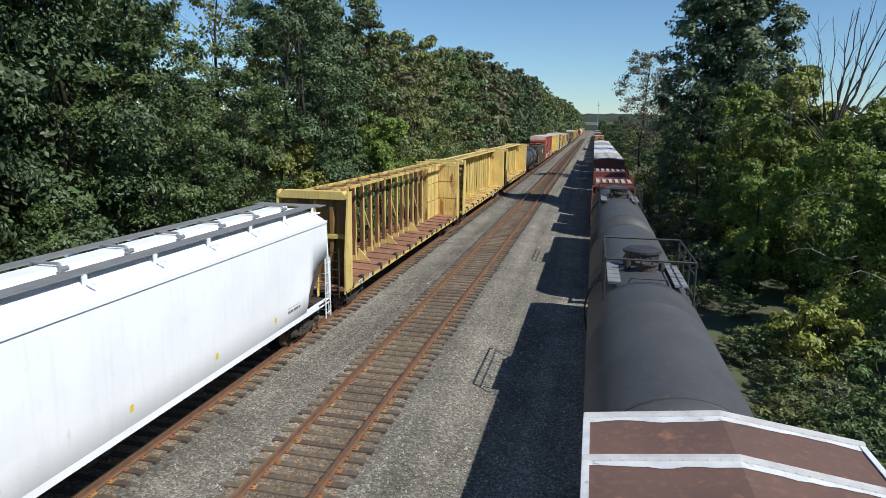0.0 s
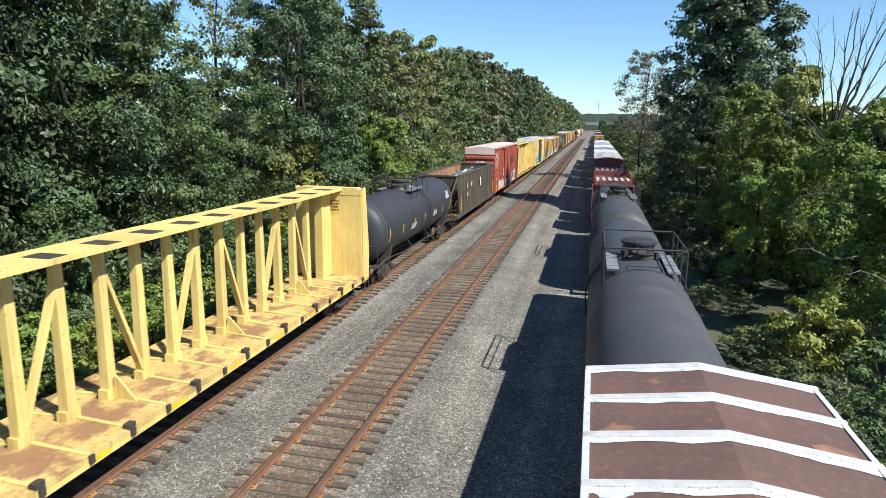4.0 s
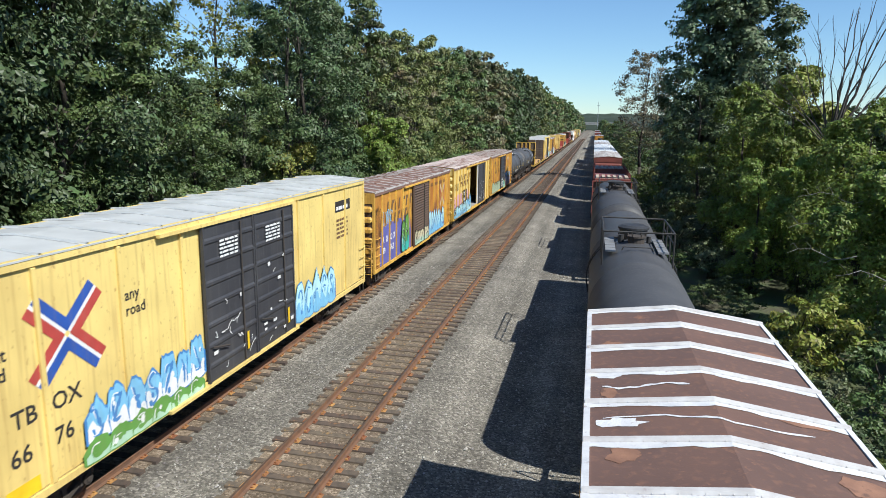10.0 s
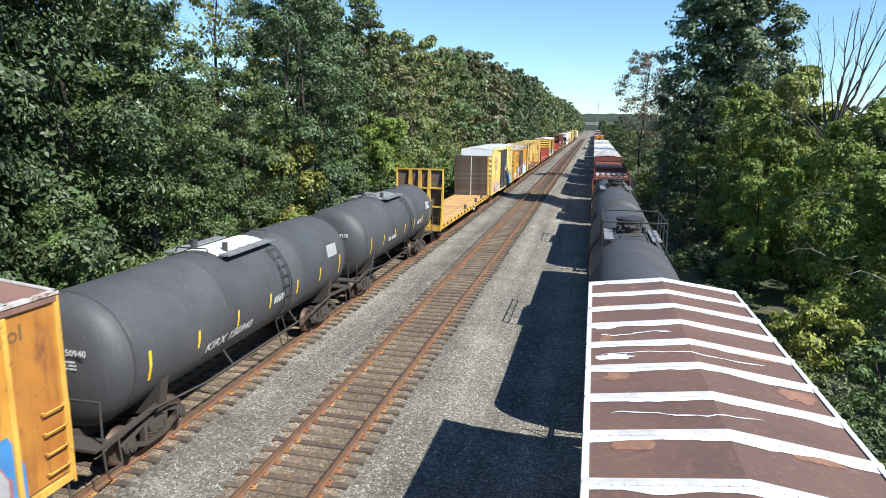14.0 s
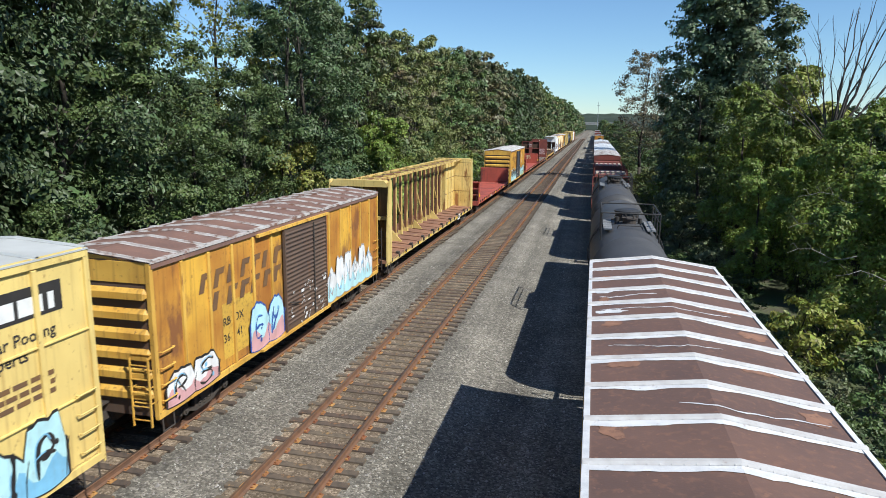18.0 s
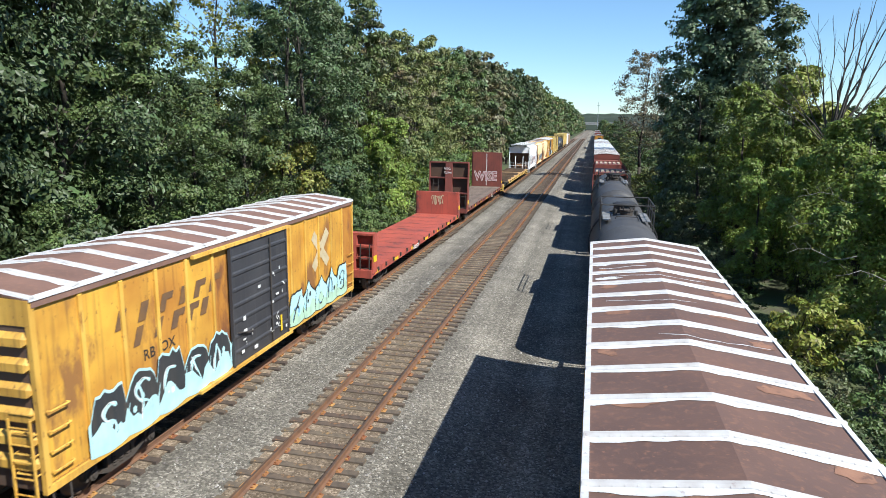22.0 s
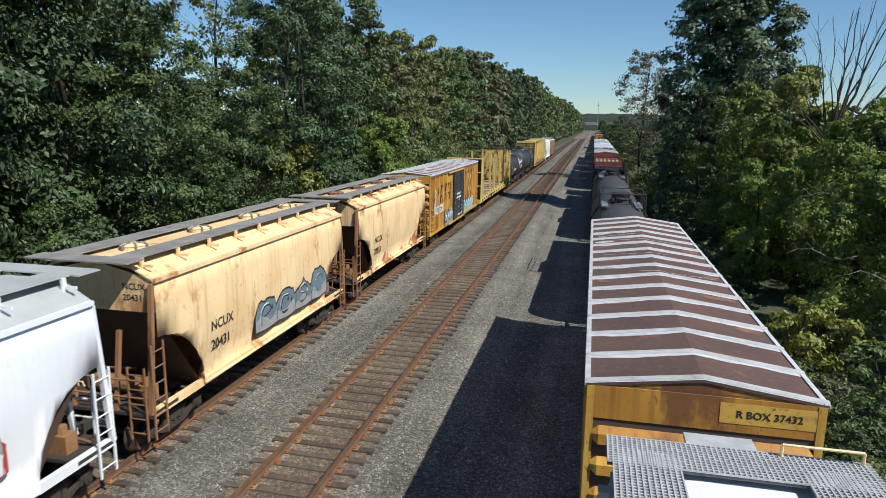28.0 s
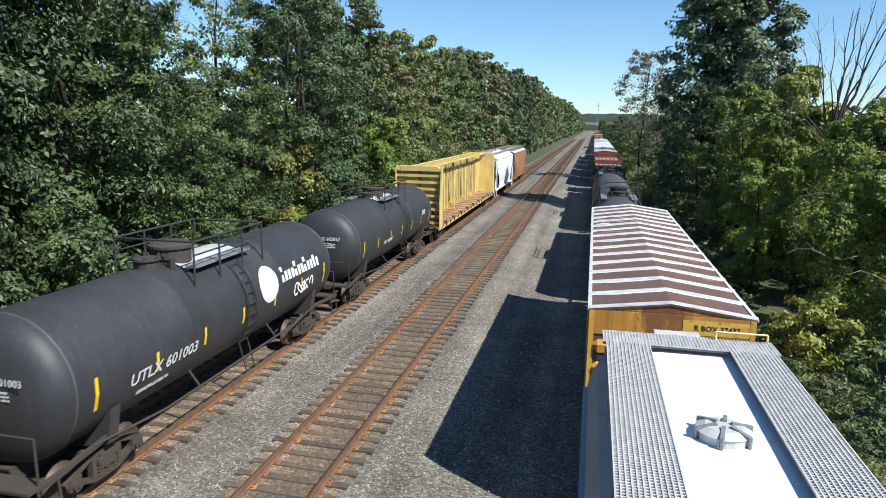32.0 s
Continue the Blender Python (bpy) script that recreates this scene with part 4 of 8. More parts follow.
def side_frame_shape():
    """An open cast frame: arched top, sagging bottom, columns and journal boxes."""
    g = G()
    for pts, t in (([(-1.12, 0.50), (-0.75, 0.66), (-0.42, 0.78), (0.42, 0.78), (0.75, 0.66), (1.12, 0.50)], 0.12), ([(-1.05, 0.42), (-0.72, 0.40), (-0.36, 0.25), (0.36, 0.25), (0.72, 0.40), (1.05, 0.42)], 0.10)):
        for (p, q), (r, u) in zip(pts, pts[1:]):
            g.beam((0, p, q), (0, r, u), 0.13, t)
    for a in (-0.36, 0.36):
        g.beam((0, a, 0.22), (0, a, 0.8), 0.13, 0.11, (0, 1, 0))
    for a in (-0.89, 0.89):
        g.box(-0.09, a - 0.15, 0.34, 0.09, a + 0.15, 0.60)
        g.tube((-0.1, a, 0.44), (0.15, a, 0.44), 0.115, 12).tube((0.15, a, 0.44), (0.18, a, 0.44), 0.06, 6)
    for a in (-0.2, 0.0, 0.2):
        for k in range(4):
            g.tube((0.02, a, 0.30 + 0.07 * k), (0.02, a, 0.335 + 0.07 * k), 0.085, 8)
    g.box(-0.12, -0.3, 0.58, 0.12, 0.3, 0.68)
    return g


def trucks(car, places):
    for y in places:
        g = lambda: G().box(-1.1, -0.2, 0.42, 1.1, 0.2, 0.72).box(-0.25, -1.0, 0.5, 0.25, 1.0, 0.6).tube((0, 0, 0.7), (0, 0, 0.92), 0.3, 12)
        truck = put("truck", shared("truck", g, P_TRUCK), car, pose(0, y, 0))
        for s in (-1, 1):
            put("side_frame", shared("side_frame", side_frame_shape, P_TRUCK), truck, pose(s * 1.0, 0, 0, 0, 0, 0 if s > 0 else 180))
            put("axle", shared("axle", lambda: G().tube((-0.95, 0, 0), (0.95, 0, 0), 0.085, 10), P_UNDER), truck, pose(0, s * 0.89, 0.42))
            for a in (-0.89, 0.89):
                put("wheel", shared("wheel", wheel_shape, P_WHEEL, True), truck, pose(s * 0.76, a, 0.42, 0, 0, 0 if s > 0 else 180))


def couplers(car, half, reach=0.72, z=0.85):
    def shape():
        g = G().box(-0.09, -0.5, -0.09, 0.09, 0.45, 0.09)
        g.loft([[(x * k, y, zz * k) for x, zz in ((-0.14, -0.15), (0.16, -0.15), (0.16, 0.15), (-0.14, 0.15))] for y, k in ((0.4, 0.7), (0.5, 1.0), (0.68, 1.0), (0.76, 0.6))])
        return g
    for s in (-1, 1):
        put("coupler", shared("coupler", shape, P_UNDER), car, pose(0, s * (half + reach - 0.75), z, 0, 0, 0 if s > 0 else 180))
        put("air_hose", shared("air_hose", lambda: G().bent([(0.35, 0, 0), (0.37, 0.25, -0.12), (0.33, 0.42, -0.36), (0.25, 0.55, -0.42)], 0.022), P_UNDER), car, pose(0, s * (half - 0.1), z - 0.05, 0, 0, 0 if s > 0 else 180))


def rungs(car, material, x, y0, y1, zs, name="grab_iron", out=0.07, axis="y"):
    """Grab irons on a side (axis y) or on an end (axis x)."""
    for z in zs:
        if axis == "y":
            pts = [(x, y0, z), (x + out, y0, z), (x + out, y1, z), (x, y1, z)]
        else:
            pts = [(y0, x, z), (y0, x + out, z), (y1, x + out, z), (y1, x, z)]
        part(name, G().bent(pts, 0.017, 5), material, car)


def ladder(car, material, p, q, width, count, across=(0, 1, 0), name="ladder"):
    g = G()
    p, q, a = Vector(p), Vector(q), Vector(across) * width / 2
    g.beam(p - a, q - a, 0.045, 0.03)
    g.beam(p + a, q + a, 0.045, 0.03)
    for i in range(count):
        c = p.lerp(q, (i + 0.5) / count)
        g.tube(c - a, c + a, 0.016, 5)
    return part(name, g, material, car)


def words(parent, text, size, m, material, name="lettering", squeeze=1.0, bold=None):
    cu = bpy.data.curves.new("letters", "FONT")
    cu.body, cu.size, cu.extrude, cu.offset = text, size, 0.0015, size * 0.014 if bold is None else bold
    cu.resolution_u = 2
    ob = bpy.data.objects.new("letters", cu)
    scene.collection.objects.link(ob)
    bpy.context.view_layer.update()
    me = bpy.data.meshes.new_from_object(ob)
    bpy.data.objects.remove(ob)
    me.materials.clear()
    me.materials.append(material)
    return put(name, me, parent, m @ Matrix.Diagonal((squeeze, 1, 1, 1)))


def on_side(x, y, z):
    """Upright on the right-hand side, reading away along the train."""
    return Matrix.Translation((x, y, z)) @ Matrix(((0, 0, 1, 0), (1, 0, 0, 0), (0, 1, 0, 0), (0, 0, 0, 1)))


def on_end(x, y, z):
    return Matrix.Translation((x, y, z)) @ Matrix(((1, 0, 0, 0), (0, 0, -1, 0), (0, 1, 0, 0), (0, 0, 0, 1)))


def bars(parent, m, w, h, rows, material, seed=1, name="small_print"):
    """Writing too small to read: plain bars."""
    rng = random.Random(seed)
    g = G()
    for r in range(rows):
        x, z = 0.0, h * (1 - (r + 1) / rows)
        while x < w:
            k = rng.uniform(0.12, 0.4) * w
            k = min(k, w - x)
            g.box(x, z, 0, x + k * 0.82, z + h / rows * 0.55, 0.002)
            x += k
    return put(name, g.mesh(name, material), parent, m)


def plate(parent, m, w, h, material, name="panel"):
    ob = put(name, G().box(0, 0, 0, w, h, 0.003).mesh(name, material), parent, m)
    if name == "sign_plate":             # small dark print on it
        for x in (0.12, 0.52):
            put("sign_print", G().box(w * x, h * 0.3, 0.003, w * (x + 0.3), h * 0.8, 0.006).mesh("sign_print", P_DARKLETTER), ob)
    return ob


STROKES = (((-0.8, -1), (-0.85, -0.2), (-0.7, 0.5), (-0.6, 1)), ((0.75, -1), (0.62, -0.2), (0.72, 0.4), (0.6, 1)), ((-0.75, 0.4), (-0.4, 0.9), (0.3, 0.95), (0.75, 0.45)), ((-0.75, -0.45), (-0.35, -0.92), (0.35, -0.9), (0.78, -0.4)),
           ((-0.7, -0.05), (0.0, 0.12), (0.7, 0.0)), ((-0.75, -0.95), (-0.2, -0.1), (0.2, 0.3), (0.7, 0.95)), ((-0.7, 0.95), (-0.1, 0.1), (0.2, -0.2), (0.75, -0.95)),
           ((0.7, 0.75), (0.1, 0.98), (-0.65, 0.62), (-0.3, 0.1), (0.5, -0.15), (0.65, -0.65), (-0.1, -0.98), (-0.75, -0.7)), ((0.1, -1.0), (0.0, 0.2), (-0.6, 0.95)),
           ((0.5, 0.8), (-0.5, 0.85), (-0.85, 0.0), (-0.5, -0.85), (0.5, -0.8)), ((-0.6, -0.9), (-0.65, 0.5), (0.1, 0.95), (0.65, 0.4), (0.1, 0.0), (-0.4, -0.05)))


def curve(pts, n=4):
    """A smooth line through the points."""
    out = []
    for k in range(len(pts) - 1):
        p0, p1, p2, p3 = pts[max(0, k - 1)], pts[k], pts[k + 1], pts[min(len(pts) - 1, k + 2)]
        for j in range(n):
            u = j / n
            out.append(tuple(0.5 * (2 * b + (c - a) * u + (2 * a - 5 * b + 4 * c - d) * u * u + (3 * b - a - 3 * c + d) * u ** 3) for a, b, c, d in zip(p0, p1, p2, p3)))
    return out + [pts[-1]]


def graffiti(parent, x, y0, y1, z0, z1, fill, edge, n, seed, second=None, spiky=0.3):
    """A sprayed piece of crowded block shapes that spell nothing: dark rim, fill, a second tone below, inner lines and lights."""
    rng = random.Random(seed)
    n = max(2, int(n * 0.85))
    w, h, cols = (y1 - y0) / n, z1 - z0, 8
    rim = edge if edge not in ("white", "cream", "mint") or fill in ("tar", "black", "slate") else "black"
    inks = [INK[rim], INK[fill], INK[second or edge], INK["white" if fill not in ("white", "ice") else "sky"]]

    def strip(g, slot, depth, ys, low, high, k):
        c = len(ys)
        g.add([(depth, y, z) for y, z in zip(ys, low)] + [(depth, y, z) for y, z in zip(ys, high)], [(j, j + 1, c + j + 1, c + j) for j in range(c - 1)])
        slot.extend([k] * (c - 1))

    def build(g, slot):
        me = g.mesh("graffiti", inks[0])
        for k in inks[1:]:
            me.materials.append(k)
        me.polygons.foreach_set("material_index", slot)
        return me

    letters = []
    for i in range(n):
        tall, lean = h * rng.uniform(0.78, 1.02), rng.uniform(-0.12, 0.25) * w
        form = rng.choice(("block", "spike", "round") if spiky > 0.45 else ("round", "round", "block"))
        ys, top = [], []
        for j in range(cols + 1):
            u = j / cols
            shape = {"round": 0.62 + 0.38 * math.sin(math.pi * u) ** 0.45, "block": 1.0 if 0.08 < u < 0.92 else 0.6, "spike": 0.62 + 0.38 * (1 - abs(2 * u - 1) ** 0.8)}[form]
            ys.append(y0 + (i + u) * w + lean * (shape - 0.6) * (0 < j < cols))
            top.append(z0 + tall * shape + (0.05 * h * rng.uniform(-1, 1) if 0 < j < cols else 0))
        low = [z0 + 0.05 * h * (1 - math.sin(math.pi * j / cols)) for j in range(cols + 1)]
        letters.append((ys, low, top))
    g, slot = G(), []
    ys, low, top = ([v for part3 in letters for v in part3[k]] for k in range(3))
    ys = [y0 - 0.07] + ys + [y1 + 0.07]
    strip(g, slot, 0.0, ys, [low[0]] + [z - 0.03 for z in low] + [low[-1]], [top[0]] + [z + 0.065 for z in top] + [top[-1]], 0)
    piece = put("graffiti", build(g, slot), parent, pose(x + 0.002, 0, 0), "sprayed graffiti")
    for i, (ys, low, top) in enumerate(letters):
        g, slot = G(), []
        strip(g, slot, 0.002, ys, low, top, 1)
        if second:
            wave = [min(t - 0.05 * h, z0 + h * (0.34 + 0.12 * math.sin(i * 2.3 + j * 0.9) + rng.uniform(-0.06, 0.06))) for j, t in enumerate(top)]
            strip(g, slot, 0.0035, ys, low, wave, 2)
        cy, cz = (ys[0] + ys[-1]) / 2, (low[4] + top[4]) / 2
        depth = [0.005]

        def ribbon(pts, t, k):
            depth[0] += 0.0003
            side, c = [[], []], len(pts)
            for j, (p, q) in enumerate(pts):
                a, b = pts[max(0, j - 1)], pts[min(c - 1, j + 1)]
                dy, dz = b[0] - a[0], b[1] - a[1]
                m = math.hypot(dy, dz) or 1
                e = t * (0.4 if j in (0, c - 1) else 1 + 0.3 * math.sin(j + i))
                side[0].append((depth[0], p - dz / m * e, q + dy / m * e))
                side[1].append((depth[0], p + dz / m * e, q - dy / m * e))
            g.add(side[0] + side[1], [(j, j + 1, c + j + 1, c + j) for j in range(c - 1)])
            slot.extend([k] * (c - 1))

        for q in rng.sample(range(11), rng.choice((1, 2, 2))):
            k = rng.uniform(0.55, 0.85)
            pts = curve([(cy + (u + 0.15 * v) * w * 0.42 * k, cz + v * h * 0.40 * k) for u, v in STROKES[q]])
            ribbon(pts, rng.uniform(0.018, 0.045), 0)
            ribbon([(p - 0.05, r + 0.04) for p, r in pts[: len(pts) // 2 + 2]], 0.013, 3)
        ribbon([(ys[-1] + 0.08 * w * rng.uniform(-1, 1), low[-1]), (ys[-1], (low[-1] + top[-1]) / 2), (ys[-1] + 0.1 * w, top[-1])], 0.02, 0)
        for _ in range(2):
            r, p, q = rng.uniform(0.03, 0.08), cy + rng.uniform(-0.3, 0.3) * w, cz + rng.uniform(-0.3, 0.25) * h
            g.add([(0.0085, p + r * math.cos(k * 1.0472 + q), q + r * 1.3 * math.sin(k * 1.0472 + q)) for k in range(6)], [tuple(range(6))])
            slot.append(rng.choice((0, 0, 3)))
        put("graffiti_letter", build(g, slot), piece)
    return piece


def sprayed_panel(car, x, y0, y1, z0, z1, ink, seed):
    """A patch of plain sprayed colour with an uneven edge."""
    rng = random.Random(seed)
    n = 18
    ys = [y0 + (y1 - y0) * k / n for k in range(n + 1)]
    top = [z1 - 0.16 * (z1 - z0) * (0.5 + 0.5 * noise.noise((y * 1.4, seed, 0))) - (0.12 * rng.random() if 0 < k < n else 0.5 * (z1 - z0)) for k, y in enumerate(ys)]
    g = G().add([(x, y, z0) for y in ys] + [(x, y, z) for y, z in zip(ys, top)], [(k, k + 1, n + 2 + k, n + 1 + k) for k in range(n)])
    return part("sprayed_panel", g, INK[ink], car, "patch of sprayed colour")


def chalk(car, x, y0, y1, z0, z1, seed, n=14, yellow=True):
    """Chalked and stencilled scraps on a door."""
    rng = random.Random(seed)
    g = G()
    for _ in range(n):
        y, z = rng.uniform(y0, y1), z0 + (z1 - z0) * rng.random() ** 1.7
        if rng.random() < 0.5:
            w, h = rng.uniform(0.05, 0.22), rng.uniform(0.04, 0.12)
            g.box(x, y, z, x + 0.002, y + w, z + h)
        else:
            p = Vector((x + 0.001, y, z))
            for _ in range(rng.randint(2, 4)):
                q = p + Vector((0, rng.uniform(-0.12, 0.16), rng.uniform(-0.12, 0.14)))
                g.beam(p, q, 0.02, 0.002, (1, 0, 0))
                p = q
    part("chalk_marks", g, P_LETTER, car, "white chalk marks and stencils")
    if yellow:
        part("reflector", G().box(x, y1 - 0.35, z0 + 0.1, x + 0.004, y1 - 0.25, z0 + 0.6), P_REFLECT, car, "yellow reflective strip")


def scrawl(parent, x, y0, y1, z0, z1, ink, seed, n=7, t=0.03):
    """A thin sprayed tag that spells nothing: joined loops and strokes."""
    rng = random.Random(seed)
    g = G()
    w, h = (y1 - y0) / n, z1 - z0
    for i in range(n):
        c = [y0 + (i + 0.5) * w, (z0 + z1) / 2 + rng.uniform(-0.1, 0.1) * h]
        start, turn, sq = rng.uniform(0, 6.28), rng.uniform(3.2, 6.6) * rng.choice((-1, 1)), rng.uniform(0.4, 0.75)
        pts = []
        for k in range(10):
            a = start + turn * k / 9
            grow = 1 + 0.25 * math.sin(k * 1.1 + i)
            pts.append((x + 0.006, c[0] + math.cos(a) * w * sq * grow, c[1] + math.sin(a) * h * 0.46 * grow))
        for p, q in zip(pts, pts[1:]):
            g.beam(p, q, t, 0.003, (1, 0, 0))
        if rng.random() < 0.6:
            d = rng.uniform(-0.5, 0.5) * w
            g.beam((x + 0.008, c[0] - d, z0), (x + 0.008, c[0] + d, z1), t, 0.003, (1, 0, 0))
    return part("graffiti_tag", g, INK[ink], parent, "thin sprayed scrawl")


def underframe(car, half, width=2.7, z=0.98, sill=True):
    g = G().box(-0.2, -half + 0.1, 0.68, 0.2, half - 0.1, z)
    for i in range(9):
        y = -half + 0.6 + (2 * half - 1.2) * i / 8
        g.box(-width / 2, y - 0.06, z - 0.2, width / 2, y + 0.06, z)
    part("underframe", g, P_UNDER, car, "dark grimy underframe")
    part("brake_cylinder", G().tube((-0.75, 0.6, 0.72), (-0.75, 1.4, 0.72), 0.18, 10), P_UNDER, car)
    part("air_tank", G().tube((0.75, -1.6, 0.7), (0.75, -0.6, 0.7), 0.2, 10), P_UNDER, car)


# ---- boxcars ----
def gable(eave, rise, half_w, lift=0.0):
    return [(-half_w, eave + lift), (-half_w * 0.5, eave + rise * 0.5 + lift), (0, eave + rise + lift), (half_w * 0.5, eave + rise * 0.5 + lift), (half_w, eave + lift)]


def boxcar(label, length, eave, side, post, end, roof, door, doors, store, at, seam=P_SEAM, seams=14, seam_w=0.16, rise=0.16, louvred=True, opening=None,
           tall_end=None, ribs=7, posts=12, patch=None, smooth_roof=False, end_rib=None, rib_shade=None, name="boxcar", belts=()):
    car = empty(name, label, "boxcar", "freight cars")
    h, W = length / 2, 1.44
    floor = 1.08
    underframe(car, h)
    trucks(car, (-h + 2.3, h - 2.3))
    couplers(car, h)
    part("floor", G().box(-W, -h, 0.98, W, h, floor), P_INSIDE if opening else P_UNDER, car)
    spans = [(-h, h)]
    if opening:
        spans = [(-h, opening[0]), (opening[1], h)]
    for i in range(posts):
        for a, b in spans:
            a, b = max(a, -h + length * i / posts), min(b, -h + length * (i + 1) / posts)
            if b - a > 0.02:
                part("side_sheet", G().box(W - 0.05, a, 0.95, W, b, eave), side, car)
                for z in belts:
                    if not any(a < q and b > p for p, q in doors):
                        part("side_ledge", G().prism([(W, z - 0.03), (W + 0.045, z), (W + 0.045, z + 0.025), (W, z + 0.03)], a + 0.06, b - 0.06), side, car)
    if opening:
        part("side_wall", G().box(W - 0.05, opening[0], eave - 0.22, W, opening[1], eave), side, car)
    part("side_wall", G().box(-W, -h, 0.95, -W + 0.05, h, eave), side, car)
    if opening:
        part("lining", G().box(-W + 0.054, -h + 0.3, floor + 0.004, -W + 0.075, h - 0.3, eave - 0.3), P_INSIDE, car, "dusty grey interior lining")
    # ends: sheet with deep horizontal ribs; its optional darker tone paints shade between them
    for s in (-1, 1):
        part("end_wall", G().box(-W, s * h - 0.03, 0.95, W, s * h + 0.03, eave + 0.02), rib_shade or end, car)
        prof = gable(eave, rise - 0.02, W)
        part("end_gable", G().loft([[(x, s * h - 0.03, z) for x, z in prof], [(x, s * h + 0.03, z) for x, z in prof]]), tall_end or end, car)
        top = eave - (0.62 if tall_end else 0.5)
        for i in range(ribs):
            zc = 1.25 + (top - 1.25) * (i + 0.5) / ribs
            k = (top - 1.25) / ribs * 0.30
            pr = [(0.0, -k), (0.085, -k * 0.8), (0.085, k * 0.3), (0.0, k)]
            gg = G().loft([[(x, s * (h + 0.03 + d * f), zc + z * f) for d, z in pr] for x, f in ((-W + 0.05, 0.5), (-W + 0.13, 1), (W - 0.13, 1), (W - 0.05, 0.5))])
            part("end_rib", gg, end_rib or end, car)
        if not tall_end:
            part("end_band", G().box(-W + 0.01, min(s * (h + 0.03), s * (h + 0.05)), top + 0.02, W - 0.01, max(s * (h + 0.03), s * (h + 0.05)), eave - 0.01), end, car)
        if tall_end:
            part("end_cap", G().box(-W, s * (h + 0.03), eave - 0.6, W, s * (h + 0.07), eave), tall_end, car, "pale upper end panel")
    for x in (-1, 1):
        for s in (-1, 1):
            part("corner_post", G().box(x * W - 0.05, s * h - 0.06, 0.9, x * W + 0.05, s * h + 0.06, eave - 0.02), post, car)
    # side posts, sills, chords
    for x in (-1, 1):
        for i in range(1, posts):
            y = -h + length * i / posts
            if x > 0 and any(a - 0.12 < y < b + 0.12 for a, b in doors):
                continue
            part("side_post", G().prism([(x * W, 1.02), (x * (W + 0.055), 1.06), (x * (W + 0.055), eave - 0.2), (x * W, eave - 0.16)][::x], y - 0.05, y + 0.05), post, car)
        part("top_chord", G().box(x * W - 0.03, -h, eave - 0.16, x * W + 0.06, h, eave + 0.01), post if tall_end else roof, car)
        part("side_sill", G().box(x * W - 0.03, -h, 0.90, x * W + 0.055, h, 1.04), post, car)
    # doors
    for k, (a, b) in enumerate(doors):
        if opening and (a, b) == opening:
            continue
        d = part("door", G().box(W + 0.055, a, 1.0, W + 0.10, b, eave - 0.22), door, car)
        n = 22 if louvred == 2 else 7
        g = G()
        for i in range(n):
            z = 1.15 + (eave - 1.5) * (i + 0.5) / n
            t = (eave - 1.5) / n * (0.28 if n > 10 else 0.16)
            g.prism([(W + 0.10, z - t), (W + 0.135, z - t * 0.4), (W + 0.135, z + t * 0.4), (W + 0.10, z + t)], a + 0.06, b - 0.06)
        put("door_ribs", g.mesh("door_ribs", door), d)
        for yy in (a + 0.03, b - 0.03):
            put("door_edge", G().box(W + 0.10, yy - 0.03, 1.0, W + 0.14, yy + 0.03, eave - 0.22).mesh("door_edge", door), d)
        put("door_rod", G().tube((W + 0.15, (a + b) / 2 + 0.5, 1.05), (W + 0.15, (a + b) / 2 + 0.5, eave - 0.3), 0.025, 6).mesh("door_rod", P_UNDER), d)
        put("door_handle", G().bent([(W + 0.15, a + 0.2, 1.9), (W + 0.19, a + 0.25, 1.9), (W + 0.19, a + 0.9, 1.75)], 0.022).mesh("door_handle", P_UNDER), d)
    lo, hi = min(a for a, b in doors), max(b for a, b in doors)
    part("door_track", G().box(W + 0.05, lo - 1.6, 0.9, W + 0.16, hi + 0.2, 0.98), post, car)
    part("door_track", G().box(W + 0.05, lo - 1.6, eave - 0.22, W + 0.15, hi + 0.2, eave - 0.14), post, car)
    # roof with seam caps
    prof = gable(eave, rise, W + 0.07)
    low = [(x, z - 0.035) for x, z in prof][::-1]
    part("roof", G().prism(prof + low, -h - 0.05, h + 0.05), roof, car, smooth=False)
    if seams:
        for i in range(seams + 1):
            y = -h + 0.02 + (length - 0.04) * i / seams
            g, cap, rows = G(), 0.035, []
            edge = random.Random(i * 7 + int(at))
            wide = seam_w > 0.22
            for k in range(25):
                x = (W + 0.08) * (k / 12 - 1)
                u = abs(x) / (W + 0.08)
                z = eave + rise * (1 - u) + 0.006
                a, b = (seam_w / 2 + (edge.uniform(-0.05, 0.05) + 0.28 * noise.noise((x * 1.7, i * 3.1, e * 5))) * seam_w for e in (0, 1))
                if wide:
                    a, b = min(a * 1.35, y + h + 0.05), min(b * 0.35 + 0.03, h + 0.05 - y)
                    rows.append([(x, y - a, z), (x, y - cap, z + 0.004), (x, y + cap, z + 0.004), (x, y + b, z)])
                else:
                    rows.append([(x, y - a, z), (x, y - cap, z + 0.006), (x, y - cap * 0.7, z + 0.04), (x, y + cap * 0.7, z + 0.04), (x, y + cap, z + 0.006), (x, y + b, z)])
            band = part("roof_seam", g.loft(rows, caps=False, closed=False), seam or roof, car)
            if wide:
                g = G()
                for x0, x1 in ((-W - 0.08, 0), (0, W + 0.08)):
                    z0, z1 = (eave + rise * (1 - abs(q) / (W + 0.08)) for q in (x0, x1))
                    g.loft([[(x, y + d, z + e) for d, e in ((-0.05, 0.012), (-0.03, 0.045), (0.03, 0.045), (0.05, 0.012))] for x, z in ((x0, z0), (x1, z1))])
                    for k in range(13):
                        q = (k + 0.5) / 13
                        x, z = x0 + (x1 - x0) * q, z0 + (z1 - z0) * q
